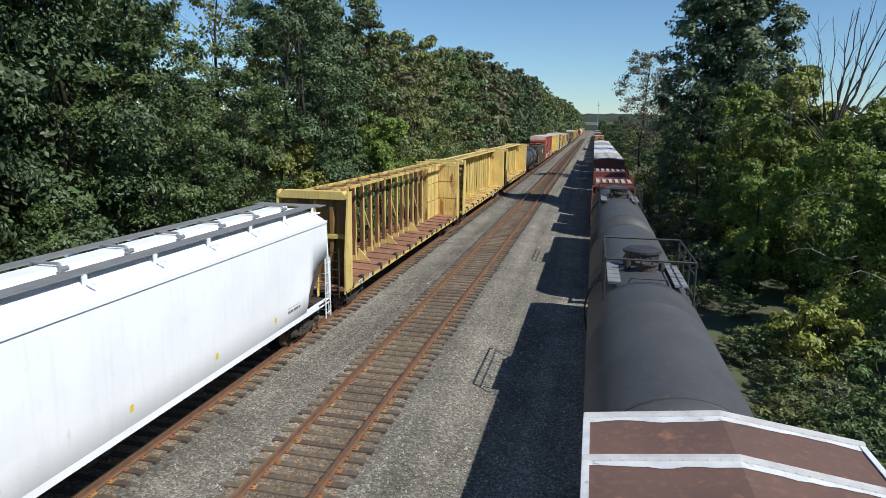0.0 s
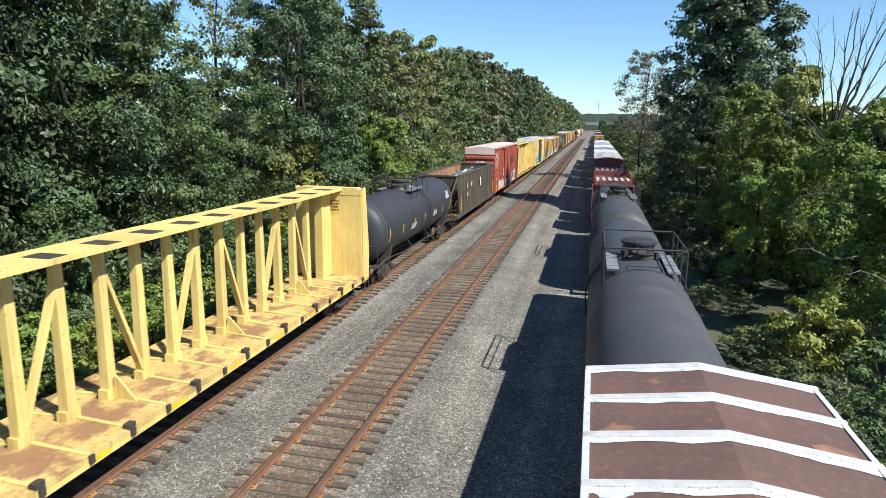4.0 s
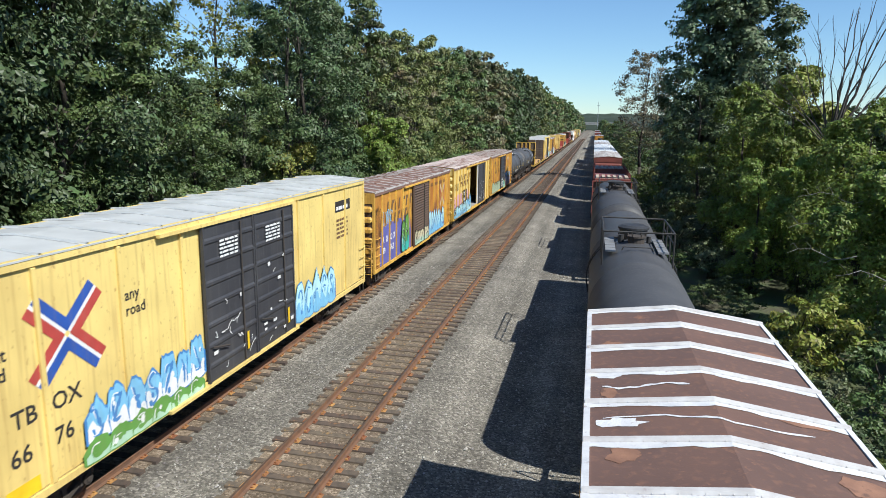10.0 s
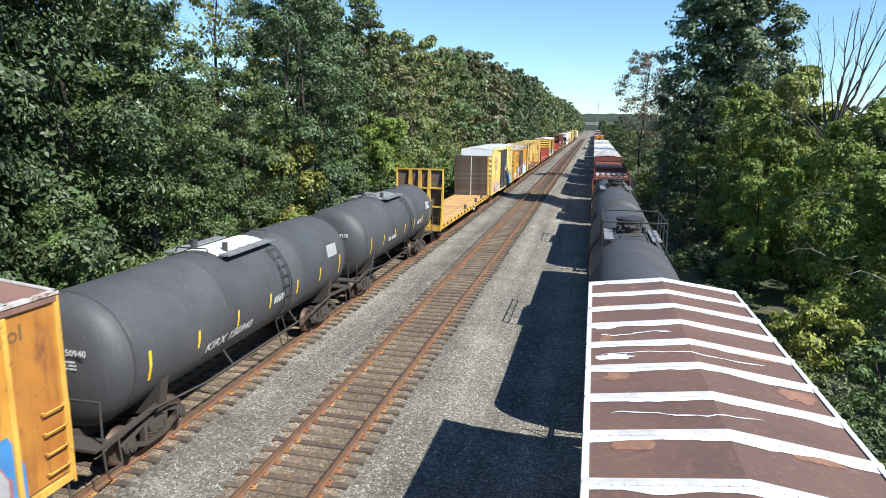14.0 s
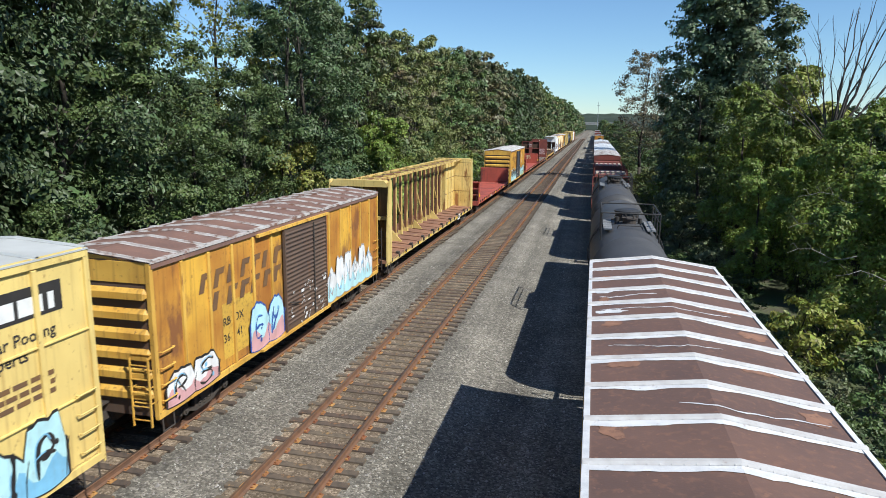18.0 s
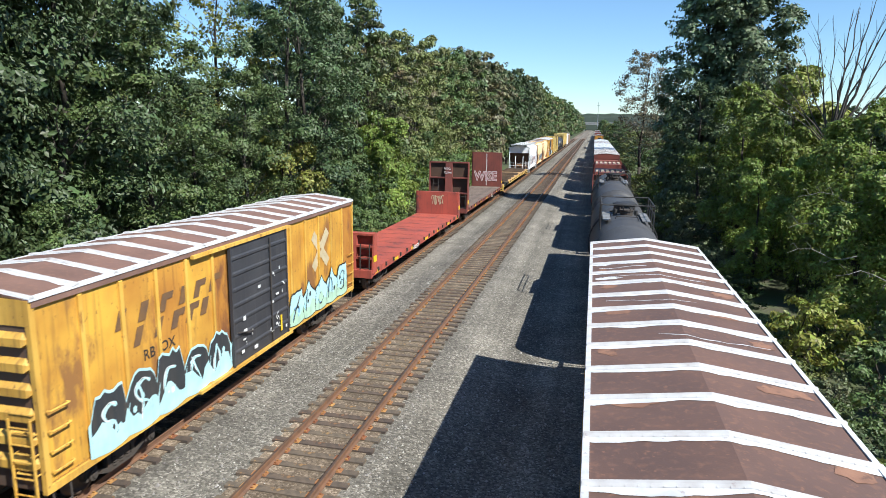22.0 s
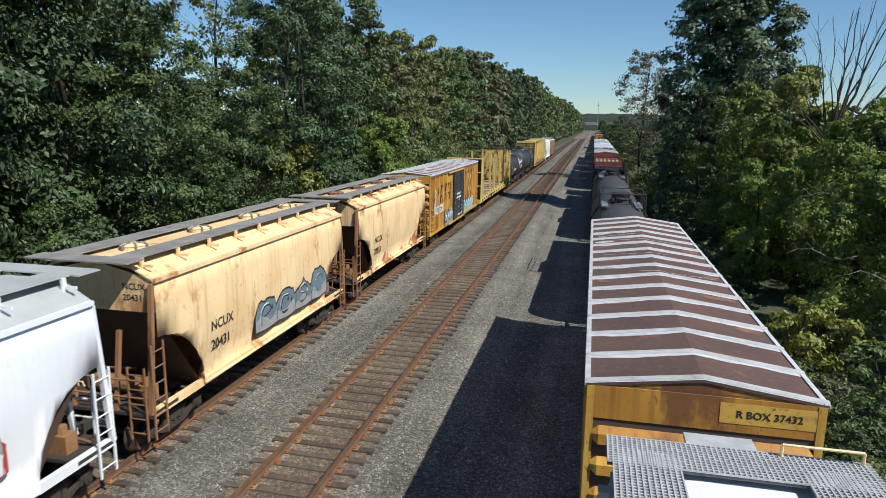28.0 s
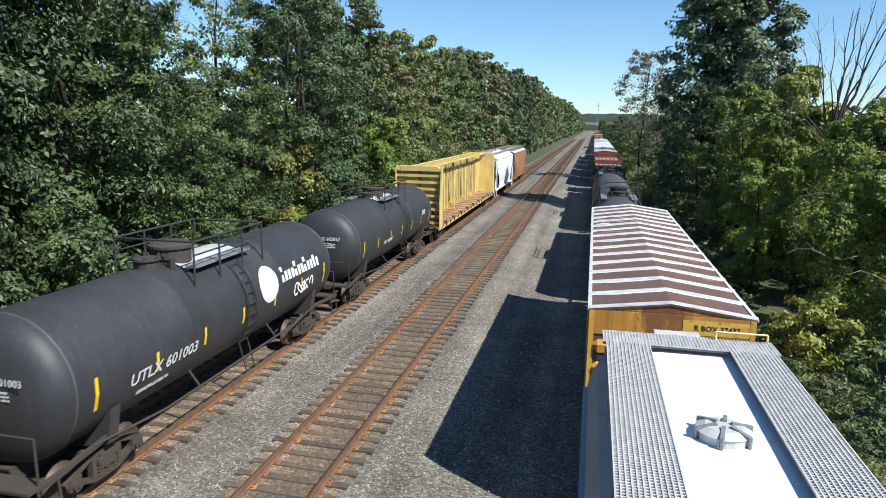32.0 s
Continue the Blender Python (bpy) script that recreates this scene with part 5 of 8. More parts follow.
                        g.add([(x - 0.007, y - 0.054, z + 0.015), (x + 0.007, y - 0.054, z + 0.015), (x + 0.007, y - 0.042, z + 0.026), (x - 0.007, y - 0.042, z + 0.026), (x, y - 0.05, z + 0.024)],
                              [(0, 1, 4), (1, 2, 4), (2, 3, 4), (3, 0, 4)])
                put("seam_cap", g.mesh("seam_cap", P_CAP), band)
    # ladders and steps
    for s in (-1, 1):
        rungs(car, post, W + 0.05, s * (h - 0.1), s * (h - 0.55), [1.3 + 0.38 * i for i in range(4)])
        rungs(car, post, s * (h + 0.03), W - 0.5, W - 0.06, [1.3 + 0.38 * i for i in range(4)], out=s * 0.09, axis="x")
        part("step", G().bent([(W, s * (h - 0.1), 1.0), (W + 0.02, s * (h - 0.1), 0.55), (W + 0.02, s * (h - 0.5), 0.55), (W, s * (h - 0.5), 1.0)], 0.02), P_UNDER, car, "sill step")
    for s in (-1, 1):
        ladder(car, post, (W - 0.3, s * (h + 0.16), 0.75), (W - 0.3, s * (h + 0.16), 2.35), 0.46, 5, (1, 0, 0), "end_ladder")
    part("brake_wheel", G().bent([(-0.6 + 0.25 * math.cos(a * 0.6283), -h - 0.22, 2.2 + 0.25 * math.sin(a * 0.6283)) for a in range(11)], 0.018, 5).tube((-0.6, -h, 2.2), (-0.6, -h - 0.22, 2.2), 0.03), P_UNDER, car)
    part("brake_step", G().box(-1.0, -h - 0.32, 1.18, 0.2, -h - 0.03, 1.22), P_UNDER, car)
    store.append((car, at))
    return car


def roof_patch(car, material, x, y, w, l, eave, rise, seed, label=""):
    """A ragged flake or smear on one slope of a gabled roof."""
    rng = random.Random(seed)
    n, pts = 14, []
    for i in range(n):
        a = 2 * math.pi * i / n
        r = rng.uniform(0.6, 1.1)
        px = x + math.cos(a) * r * w / 2
        px = max(-1.45, min(-0.03, px)) if x < 0 else min(1.45, max(0.03, px))
        pts.append((px, y + math.sin(a) * r * l / 2, eave + rise * (1 - abs(px) / 1.51) + 0.005))
    return part("roof_patch", G().add(pts, [tuple(range(n))]), material, car, label)


def roof_smear(car, material, x0, x1, y, width, eave, rise, seed, label=""):
    """A wavering brush line across a gabled roof."""
    rng = random.Random(seed)
    rows, n = [], 16
    for i in range(n + 1):
        x = x0 + (x1 - x0) * i / n
        z = eave + rise * (1 - abs(x) / 1.51) + 0.008
        c = y + 0.07 * math.sin(i * 0.4 + seed) + 0.015 * math.sin(i * 1.7) + rng.uniform(-0.01, 0.01)
        t = width * rng.uniform(0.3, 0.75) * (0.35 if i in (0, n) else 1)
        rows.append([(x, c - t, z), (x, c + t, z)])
    return part("sealant_smear", G().loft(rows, caps=False, closed=False), material, car, label)


def reflectors(car, x, half, z, count, w=0.5, h=0.1, material=None):
    for i in range(count):
        y = -half + 0.7 + (2 * half - 1.4) * i / (count - 1)
        put("reflector", shared("reflector%.2f%.2f" % (w, h), lambda: G().box(0, -w / 2, -h / 2, 0.004, w / 2, h / 2), material or P_REFLECT), car, pose(x, y, z))


def x_badge(car, x, y, z, a, b, s=0.9):
    """Four arms of two bands each, as a plain shape in its colours."""
    pale = P_LETTER if a in (INK["navy"], INK["slate"]) else INK["dull"]
    for py in (-1, 1):
        for pz in (-1, 1):
            tip, root = Vector((x, y + py * s * 0.60, z + pz * s * 0.56)), Vector((x, y + py * s * 0.03, z + pz * s * 0.03))
            off = Vector((0, -py * 0.62, pz * 0.60)) * s * 0.12
            for ink, side, lift in ((pale, 0.0, 0.003), (a, 1.0, 0.006), (b, -1.0, 0.007)):
                o = off * side + Vector((lift + 0.0004 * (py + 2 * pz), 0, 0))
                part("emblem_border" if side == 0 else "emblem_band", G().beam(root + o, tip + o, (0.33 if side == 0 else 0.15) * s, 0.002, (1, 0, 0)), ink, car)


def logo_bars(car, x, y0, y1, z0, z1, material, seed):
    """Large faded letters of a trade mark, as plain slanting bars."""
    rng = random.Random(seed)
    top = None
    for row, (a, b) in enumerate(((0.55, 1.0), (0.0, 0.45))):
        y = y0 + 0.5 * row
        while y < y1:
            g = G()
            w = rng.uniform(0.2, 0.26)
            za, zb = z0 + a * (z1 - z0), z0 + b * (z1 - z0)
            pts = [(y, za), (y + w, za), (y + w + 0.1, zb - 0.16)]
            pts += [(y + w + 0.3, zb - 0.16), (y + w + 0.36, zb), (y + 0.16, zb)] if rng.random() < 0.7 else [(y + w + 0.16, zb), (y + 0.16, zb)]
            g.add([(x + 0.005, p, q) for p, q in pts], [tuple(range(len(pts)))])
            ob = put("faded_mark", g.mesh("faded_mark", material), top or car)
            top = top or ob
            y += rng.uniform(0.56, 0.72)


# ---- flat, bulkhead and centre-beam cars ----
def side_sill(car, half, w, material, z0=0.86, z1=1.16, pockets=16):
    for x in (-1, 1):
        part("side_sill", G().prism([(x * (w - 0.05), z0), (x * w, z0 + 0.02), (x * w, z1), (x * (w - 0.05), z1)][::x], -half, half), material, car)
    for i in range(pockets):
        y = -half + 0.8 + (2 * half - 1.6) * i / (pockets - 1)
        put("stake_pocket", shared("stake_pocket", lambda: G().box(-0.02, -0.06, -0.13, 0.06, 0.06, 0.04), P_UNDER), car, pose(w, y, z1 - 0.03))


def planks(car, half, w, z, material, name="deck_board", pitch=0.24, thick=0.05, seed=1):
    rng = random.Random(seed)
    n = int(2 * half / pitch)
    shapes = [G().box(-w + rng.uniform(0, 0.02), -pitch / 2 + 0.006, -thick, w - rng.uniform(0, 0.02), pitch / 2 - 0.006, rng.uniform(-0.008, 0.006)).mesh(name, material) for _ in range(4)]
    for i in range(n):
        put(name, shapes[rng.randrange(4)], car, pose(0, -half + pitch * (i + 0.5), z, 0, 0, rng.uniform(-0.15, 0.15)))


def bulkhead_flat(label, near, far, paintm, top, deck, plank, store, panel=None, front=None, braces=True, w=1.5, thin=0.35, name="bulkhead_flatcar", stripe=True, face_paint=None, centre=False):
    half, at = (far - near) / 2, (near + far) / 2
    car = empty(name, label, "flatcar", "freight cars")
    underframe(car, half, 2.6)
    trucks(car, (-half + 2.2, half - 2.2))
    couplers(car, half)
    side_sill(car, half, w, paintm)
    part("deck_frame", G().box(-w + 0.06, -half, 1.0, w - 0.06, half, 1.10), paintm, car)
    if plank:
        planks(car, half - 0.3, w - 0.03, 1.165, plank, seed=int(near))
    else:
        part("deck", G().box(-w + 0.02, -half, 1.11, w - 0.02, half, 1.165), deck, car)
        for i in range(1, 14):
            y = -half + 2 * half * i / 14
            part("deck_seam", G().box(-w + 0.06, y - 0.03, 1.166, w - 0.06, y + 0.02, 1.169), P_FLATBROWN if paintm == P_FLATRED else paintm, car)
    for s in (-1, 1):
        y_in, y_out = s * (half - 0.62), s * (half - 0.02)
        face = part("bulkhead", G().box(-w + 0.05, y_in - 0.04, 1.17, w - 0.05, y_in + 0.04, top), panel or face_paint or paintm, car)
        if panel:
            for i in range(int((top - 1.2) / 0.2)):
                z = 1.19 + 0.2 * i
                put("bulkhead_plank", shared("bulkhead_plank", lambda: G().box(-w + 0.06, -0.025, 0, w - 0.06, 0.025, 0.188), panel), face, pose(0, y_in - s * 0.065, z))
            if stripe:
                put("strap", G().box(-0.03, y_in - s * 0.1 - 0.005, 1.2, 0.03, y_in - s * 0.1 + 0.005, top - 0.1).mesh("strap", P_LETTER), face)
        # outer frame: side cheeks tapering upwards, shelves and posts
        for x in (-1, 1):
            pts = [(y_in, 1.0), (y_out, 1.0), (y_in + (y_out - y_in) * thin, top), (y_in, top)]
            g = G().loft([[(x * w - 0.04, y, z) for y, z in pts], [(x * w + 0.04, y, z) for y, z in pts]])
            part("bulkhead_cheek", g, paintm, car)
        if centre:
            part("bulkhead_back", G().box(-w + 0.06, min(y_in + s * 0.044, y_in + s * 0.06), 1.2, w - 0.06, max(y_in + s * 0.044, y_in + s * 0.06), top - 0.05), P_SLOPE, car, "dark brown back of the end wall")
        if braces:
            for x, k in ((0.0, 0.27),) if centre else ((-0.62, 0.1), (0.0, 0.1), (0.62, 0.1)):
                part("bulkhead_post", G().loft([[(x - k, y_in + s * 0.04, z0), (x + k, y_in + s * 0.04, z0), (x + k, y, z0), (x - k, y, z0)] for z0, y in ((1.1, y_out), (top - 0.05, y_in + (y_out - y_in) * thin))]), paintm, car)
            for i in range(3):
                z = 1.2 + (top - 1.2) * (i + 1) / 3 - 0.1
                k = 1 - (1 - thin) * (z - 1.0) / (top - 1.0)
                part("bulkhead_shelf", G().box(-w + 0.05, min(y_in, y_in + (y_out - y_in) * k), z, w - 0.05, max(y_in, y_in + (y_out - y_in) * k), z + 0.09), paintm, car)
            ladder(car, P_UNDER, (-1.0, y_out + s * 0.03, 1.1), (-1.0, y_in + (y_out - y_in) * thin + s * 0.03, min(top, 3.6)), 0.42, 6, (1, 0, 0))
            ladder(car, P_UNDER, (1.15, y_out + s * 0.03, 0.6), (1.15, y_out - s * 0.1, 2.3), 0.42, 4, (1, 0, 0))
        part("end_sill", G().box(-w, s * half - 0.06, 0.82, w, s * half + 0.06, 1.16), paintm, car)
        put("reflector", G().box(0, -0.22, 0, 0.005, 0.22, 0.28).mesh("reflector", P_REFLECT), car, pose(w + 0.041, s * (half - 0.32), 1.5))
    reflectors(car, w + 0.006, half, 1.0, 7, 0.6, 0.13)
    store.append((car, at))
    return car


def centerbeam(label, near, far, paintm, deck, store, top=4.85, ladder_top=True, chord=0.62, end_panels=2, seed=1, m=15, rusty=None):
    """A lumber car: end bulkheads joined by a trussed beam along the middle."""
    rng = random.Random(seed)
    half, at, w = (far - near) / 2, (near + far) / 2, 1.46
    car = empty("centerbeam_flatcar", label, "flatcar", "freight cars")
    underframe(car, half, 2.6, 0.95)
    trucks(car, (-half + 1.9, half - 1.9))
    couplers(car, half)
    side_sill(car, half, w, paintm, 0.86, 1.12, 18)
    g = G()
    for x in (-1, 1):
        g.loft([[(0, y, 1.0), (x * w, y, 1.0), (x * w, y, 1.13), (0, y, 1.20)][::x] for y in (-half, half)])
    part("deck", g, deck, car)
    n = 17
    for i in range(1, n):
        y = -half + 0.75 + (2 * half - 1.5) * i / n
        for x in (-1, 1):
            part("deck_riser", G().prism([(x * 0.15, 1.2), (x * (w - 0.05), 1.135), (x * (w - 0.05), 1.16), (x * 0.15, 1.24)][::x], y - (0.015 if rusty else 0.05), y + (0.015 if rusty else 0.05)), P_RUSTPOST if rusty else paintm, car)
            if x > 0 and i % 2:
                part("winch", G().box(w - 0.12, y - 0.1, 1.14, w + 0.03, y + 0.12, 1.24), P_UNDER, car)
    inner = half - 0.75
    for s in (-1, 1):
        y_in, y_out = s * inner, s * (half - 0.03)
        part("bulkhead", G().box(-w + 0.03, y_in - 0.035, 1.12, w - 0.03, y_in + 0.035, top - 0.05), rusty or paintm, car)
        for z in (2.35, 3.5) if rusty else ():
            part("bulkhead_weld", G().box(-w + 0.06, y_in - s * 0.042 - 0.006, z, w - 0.06, y_in - s * 0.042 + 0.006, z + 0.025), P_GREYLETTER, car, "dark weld line")
        for x in (-1, 1):
            pts = [(y_in, 1.0), (y_out, 1.0), (y_out, 2.3), (y_in + s * 0.36, top), (y_in, top)]
            part("bulkhead_cheek", G().loft([[(x * w - 0.035, y, z) for y, z in pts], [(x * w + 0.035, y, z) for y, z in pts]]), paintm, car)
        if rusty:                        # plain brown back with one post and one rail
            part("bulkhead_back", G().box(-w + 0.05, min(y_in + s * 0.037, y_in + s * 0.05), 1.15, w - 0.05, max(y_in + s * 0.037, y_in + s * 0.05), top - 0.3), P_GRIMYGOLD, car, "grimy brown back of the end wall")
            for x in (-0.75, 0.0, 0.75):
                part("bulkhead_post", G().box(x - 0.07, min(y_in + s * 0.05, y_in + s * 0.3), 1.15, x + 0.07, max(y_in + s * 0.05, y_in + s * 0.3), top - 0.3), P_YELLOW_OLD if x == 0 else P_GRIMYGOLD, car)
            part("bulkhead_rail", G().box(-w + 0.05, min(y_in + s * 0.06, y_in + s * 0.36), 3.0, w - 0.05, max(y_in + s * 0.06, y_in + s * 0.36), 3.16), P_YELLOW_OLD, car)
        for i in range(0 if rusty else 9):
            z = 1.25 + (top - 1.5) * i / 8
            k = 0.55 if z < 2.3 else 0.34
            part("bulkhead_rib", G().prism([(-w + 0.05, z), (w - 0.05, z), (w - 0.05, z + 0.14), (-w + 0.05, z + 0.2)], min(y_in + s * 0.035, y_in + s * k), max(y_in + s * 0.035, y_in + s * k)), paintm, car)
        part("bulkhead_cap", G().prism([(-w, top - 0.25), (-w + 0.22, top), (w - 0.22, top), (w, top - 0.25), (w - 0.1, top - 0.3), (-w + 0.1, top - 0.3)][::-1], min(y_in - s * 0.05, y_in + s * 0.42), max(y_in - s * 0.05, y_in + s * 0.42)), paintm, car)
        ladder(car, P_UNDER, (1.0, y_out + s * 0.06, 0.7), (1.0, y_out + s * 0.06, 2.7), 0.45, 6, (1, 0, 0))
        part("step", G().bent([(w, s * (half - 0.1), 1.0), (w + 0.03, s * (half - 0.1), 0.5), (w + 0.03, s * (half - 0.55), 0.5), (w, s * (half - 0.55), 1.0)], 0.025), P_UNDER, car)
        # solid centre panels beside the bulkheads
        for k in range(end_panels):
            a, b = s * (inner - 0.04 - 1.05 * k), s * (inner - 1.05 * (k + 1))
            part("centre_panel", G().box(-0.1, min(a, b), 1.2, 0.1, max(a, b), top - 0.12), paintm, car)
            part("panel_post", G().box(-0.16, b - 0.05, 1.2, 0.16, b + 0.05, top - 0.12), rusty or paintm, car)
            for z in (2.3, 3.45) if rusty else ():
                part("panel_groove", G().box(-0.112, min(a, b) + 0.06, z, 0.112, max(a, b) - 0.06, z + 0.035), P_GREYLETTER, car, "dark groove between panel sheets")
    # posts and braces of the middle truss
    span = inner - 1.05 * end_panels
    for i in range(1, m):
        y = -span + 2 * span * i / m
        post = part("truss_post", G().loft([[(-a, y - b, z), (a, y - b, z), (a, y + b, z), (-a, y + b, z)] for z, a, b in (((1.15, 0.1, 0.085), (2.8, 0.085, 0.075), (top - 0.14, 0.075, 0.07)) if rusty else ((1.15, 0.12, 0.13), (2.8, 0.1, 0.12), (top - 0.14, 0.08, 0.11)))]), rusty or paintm, car)
        if rusty:
            put("post_web", G().box(-0.08, y - 0.102, 1.2, 0.06, y - 0.088, top - 0.16).mesh("post_web", P_RUSTPOST), post)
        put("post_plate", G().box(-0.125, y - (0.12 if rusty else 0.2), 1.18, 0.125, y + (0.12 if rusty else 0.2), 1.42).mesh("post_plate", paintm), post)
        if rusty:
            if i in (2, 6, 10):
                part("truss_brace", G().tube((0.0, y, 3.6), (0.0, y + 2 * span * 1.6 / m, 1.5), 0.05, 6), paintm, car)
        elif i % 2 and i < m - 1:
            y2 = -span + 2 * span * (i + 1) / m
            zz = (1.25, top - 0.5) if (i // 2) % 2 else (top - 0.5, 1.25)
            part("truss_brace", G().beam((0.0, y, zz[0]), (0.0, y2, zz[1]), 0.16, 0.1), paintm, car)
        if i % 4 == 1:
            part("post_foot", G().prism([(0.1, 1.2), (0.75, 1.16), (0.2, 1.75)], y - 0.03, y + 0.03), paintm, car)
    # top chord
    if ladder_top:
        for x in (-1, 1):
            part("top_chord", G().box(x * chord - (0.065 if rusty else 0.09), -inner, top - 0.12, x * chord + (0.065 if rusty else 0.09), inner, top - 0.02), rusty or paintm, car)
        part("chord_stringer", G().box(-0.05, -inner, top - 0.13, 0.05, inner, top - 0.04), P_RUSTPOST if rusty else paintm, car)
        n = 13 if rusty else 26
        for i in range(n + 1):
            y = -inner + 0.05 + (2 * inner - 0.1) * i / n
            part("chord_rung", G().box(-chord + 0.09, y - (0.035 if rusty else 0.08), top - 0.115, chord - 0.09, y + (0.035 if rusty else 0.08), top - 0.03), paintm, car)
    else:
        part("top_chord", G().box(-chord, -inner, top - 0.12, chord, inner, top - 0.02), paintm, car)
        for i in range(13):
            y = -inner + 0.9 + (2 * inner - 1.8) * i / 12
            part("chord_slot", G().box(-0.16, y - 0.24, top - 0.021, chord - 0.12, y + 0.24, top - 0.012), P_UNDER, car)
    reflectors(car, w + 0.006, half, 0.98, 9, 0.55, 0.1)
    store.append((car, at))
    return car


# ---- tank cars ----
def tank_car(label, near, far, paintm, store, letters=None, light_patch=True, r=1.5, zc=2.43, ladder_y=0.9, extra=None, dome=0.0, rails=True, head="", marks_seed=1, name="tank_car"):
    half, at = (far - near) / 2, (near + far) / 2
    car = empty(name, label, "tank car", "freight cars")
    n = 40
    ring = lambda y, rr: [(math.sin(2 * math.pi * i / n) * rr, y, zc + math.cos(2 * math.pi * i / n) * rr) for i in range(n)]
    prof = [(-half, 0.02), (-half + 0.03, 0.45), (-half + 0.09, 0.85), (-half + 0.18, 1.15), (-half + 0.29, 1.32), (-half + 0.40, 1.42), (-half + 0.52, 1.48), (-half + 0.64, r),
            (-half + 0.7, r)]
    rows = [(y, k) for y, k in prof] + [(-half * 0.36, r), (-half * 0.36 + 0.02, r + 0.008), (-half * 0.36 + 0.1, r + 0.008), (-half * 0.36 + 0.12, r)]
    rows += [(-y, k) for y, k in rows[::-1]]
    part("tank_shell", G().loft([ring(y, k) for y, k in rows]), paintm, car, smooth=True)
    for s in (-1, 1):
        g = G().loft([ring(s * (half - 0.66) + d, r + e) for d, e in ((-0.035, -0.01), (-0.02, 0.012), (0.02, 0.012), (0.035, -0.01))])
        part("weld_seam", g, P_RAILING if paintm == P_TANK else P_TANK, car, "weld seam round the tank head", smooth=True)
    if head:
        words(car, head, 0.2, on_end(-0.2, -half + 0.01, zc + 0.35), P_LETTER)
        bars(car, on_end(-0.1, -half + 0.02, zc + 0.05), 0.75, 0.22, 3, P_LETTER, marks_seed + 7)
    # fittings on top
    ztop = zc + r
    if light_patch:
        g = G()
        arc = [(-0.5 + 1.0 * i / 8) for i in range(9)]
        g.add([(math.sin(a) * (r + 0.014), y, zc + math.cos(a) * (r + 0.014)) for y in (-1.3, 1.3) for a in arc], [(i, i + 1, i + 10, i + 9) for i in range(8)])
        part("top_band", g, light_patch if light_patch is not True else P_LETTER, car, "pale band under the walkway")
    if rails:
        part("dome", G().loft([[(math.cos(2 * math.pi * i / 18) * k, dome + math.sin(2 * math.pi * i / 18) * k, z) for i in range(18)] for z, k in ((ztop - 0.15, 0.5), (ztop + 0.32, 0.5), (ztop + 0.33, 0.56), (ztop + 0.4, 0.56), (ztop + 0.47, 0.4), (ztop + 0.49, 0.05))]), P_BLACK if paintm != P_BLACK else P_UNDER, car, "dark valve housing")
    if rails:
        part("manway", G().tube((0.05, dome - 1.05, ztop - 0.1), (0.05, dome - 1.05, ztop + 0.18), 0.28, 14).tube((0.05, dome - 1.05, ztop + 0.18), (0.05, dome - 1.05, ztop + 0.23), 0.33, 14), P_UNDER, car)
    for k in range(6 if rails else 0):
        a = k * math.pi / 3
        part("hatch_bolt", G().tube((0.05 + 0.3 * math.cos(a), dome - 1.05 + 0.3 * math.sin(a), ztop + 0.18), (0.05 + 0.3 * math.cos(a), dome - 1.05 + 0.3 * math.sin(a), ztop + 0.32), 0.03, 6), P_UNDER, car)
    rz = ztop + 0.62
    for y in (-1.6, 1.85) if rails else ():
        part("cross_rail", G().tube((-1.12, y, rz), (1.12, y, rz), 0.03, 6), P_RAILING, car, "black safety rail")
    for y in (-1.55, 1.8):
        part("grab_bar", G().bent([(-0.5, y, ztop), (-0.45, y, ztop + 0.12), (0.45, y, ztop + 0.12), (0.5, y, ztop)], 0.02), P_RAILING, car)
    part("valve", G().tube((-0.45, dome - 0.75, ztop - 0.1), (-0.45, dome - 0.75, ztop + 0.2), 0.1, 10).tube((-0.45, dome - 0.75, ztop + 0.1), (-0.7, dome - 0.75, ztop + 0.1), 0.05, 8), P_RAILING, car)
    part("valve", G().tube((0.5, dome - 0.7, ztop - 0.1), (0.5, dome - 0.7, ztop + 0.16), 0.08, 10), P_RAILING, car)
    for x in (-1, 1):
        zz = zc + math.sqrt(r * r - 0.85 ** 2)
        walkway = part("walkway", G().box(x * 0.85 - 0.17, -1.35, zz + 0.16, x * 0.85 + 0.17, 1.35, zz + 0.2), P_STEELGREY, car)
        for k in range(6):
            put("tread_bar", G().box(x * 0.85 - 0.17, -1.3 + 0.5 * k, zz + 0.2, x * 0.85 + 0.17, -1.24 + 0.5 * k, zz + 0.215).mesh("tread_bar", P_STEELGREY), walkway)
        if rails:
            rail = part("safety_rail", G().bent([(x * 1.12, -1.6, rz), (x * 1.12, 1.85, rz)], 0.03).bent([(x * 1.12, -1.6, rz - 0.34), (x * 1.12, 1.85, rz - 0.34)], 0.022), P_RAILING, car, "black safety rail")
            for y in (-1.6, -0.45, 0.7, 1.85):
                put("rail_post", G().tube((x * 1.12, y, zc + 0.95), (x * 1.12, y, rz), 0.028, 6).mesh("rail_post", P_RAILING), rail)
        # side ladder bowed round the shell
        g = G()
        for dy in (-0.22, 0.22):
            pts = []
            for k in range(9):
                a = radians(38 + 92 * k / 8)
                pts.append((x * math.sin(a) * (r + 0.1), ladder_y + dy, zc + math.cos(a) * (r + 0.1)))
            pts.append((x * (r - 0.08), ladder_y + dy, 0.6))
            g.bent(pts, 0.022, 5)
        rails_of = part("side_ladder", g, P_RAILING, car)
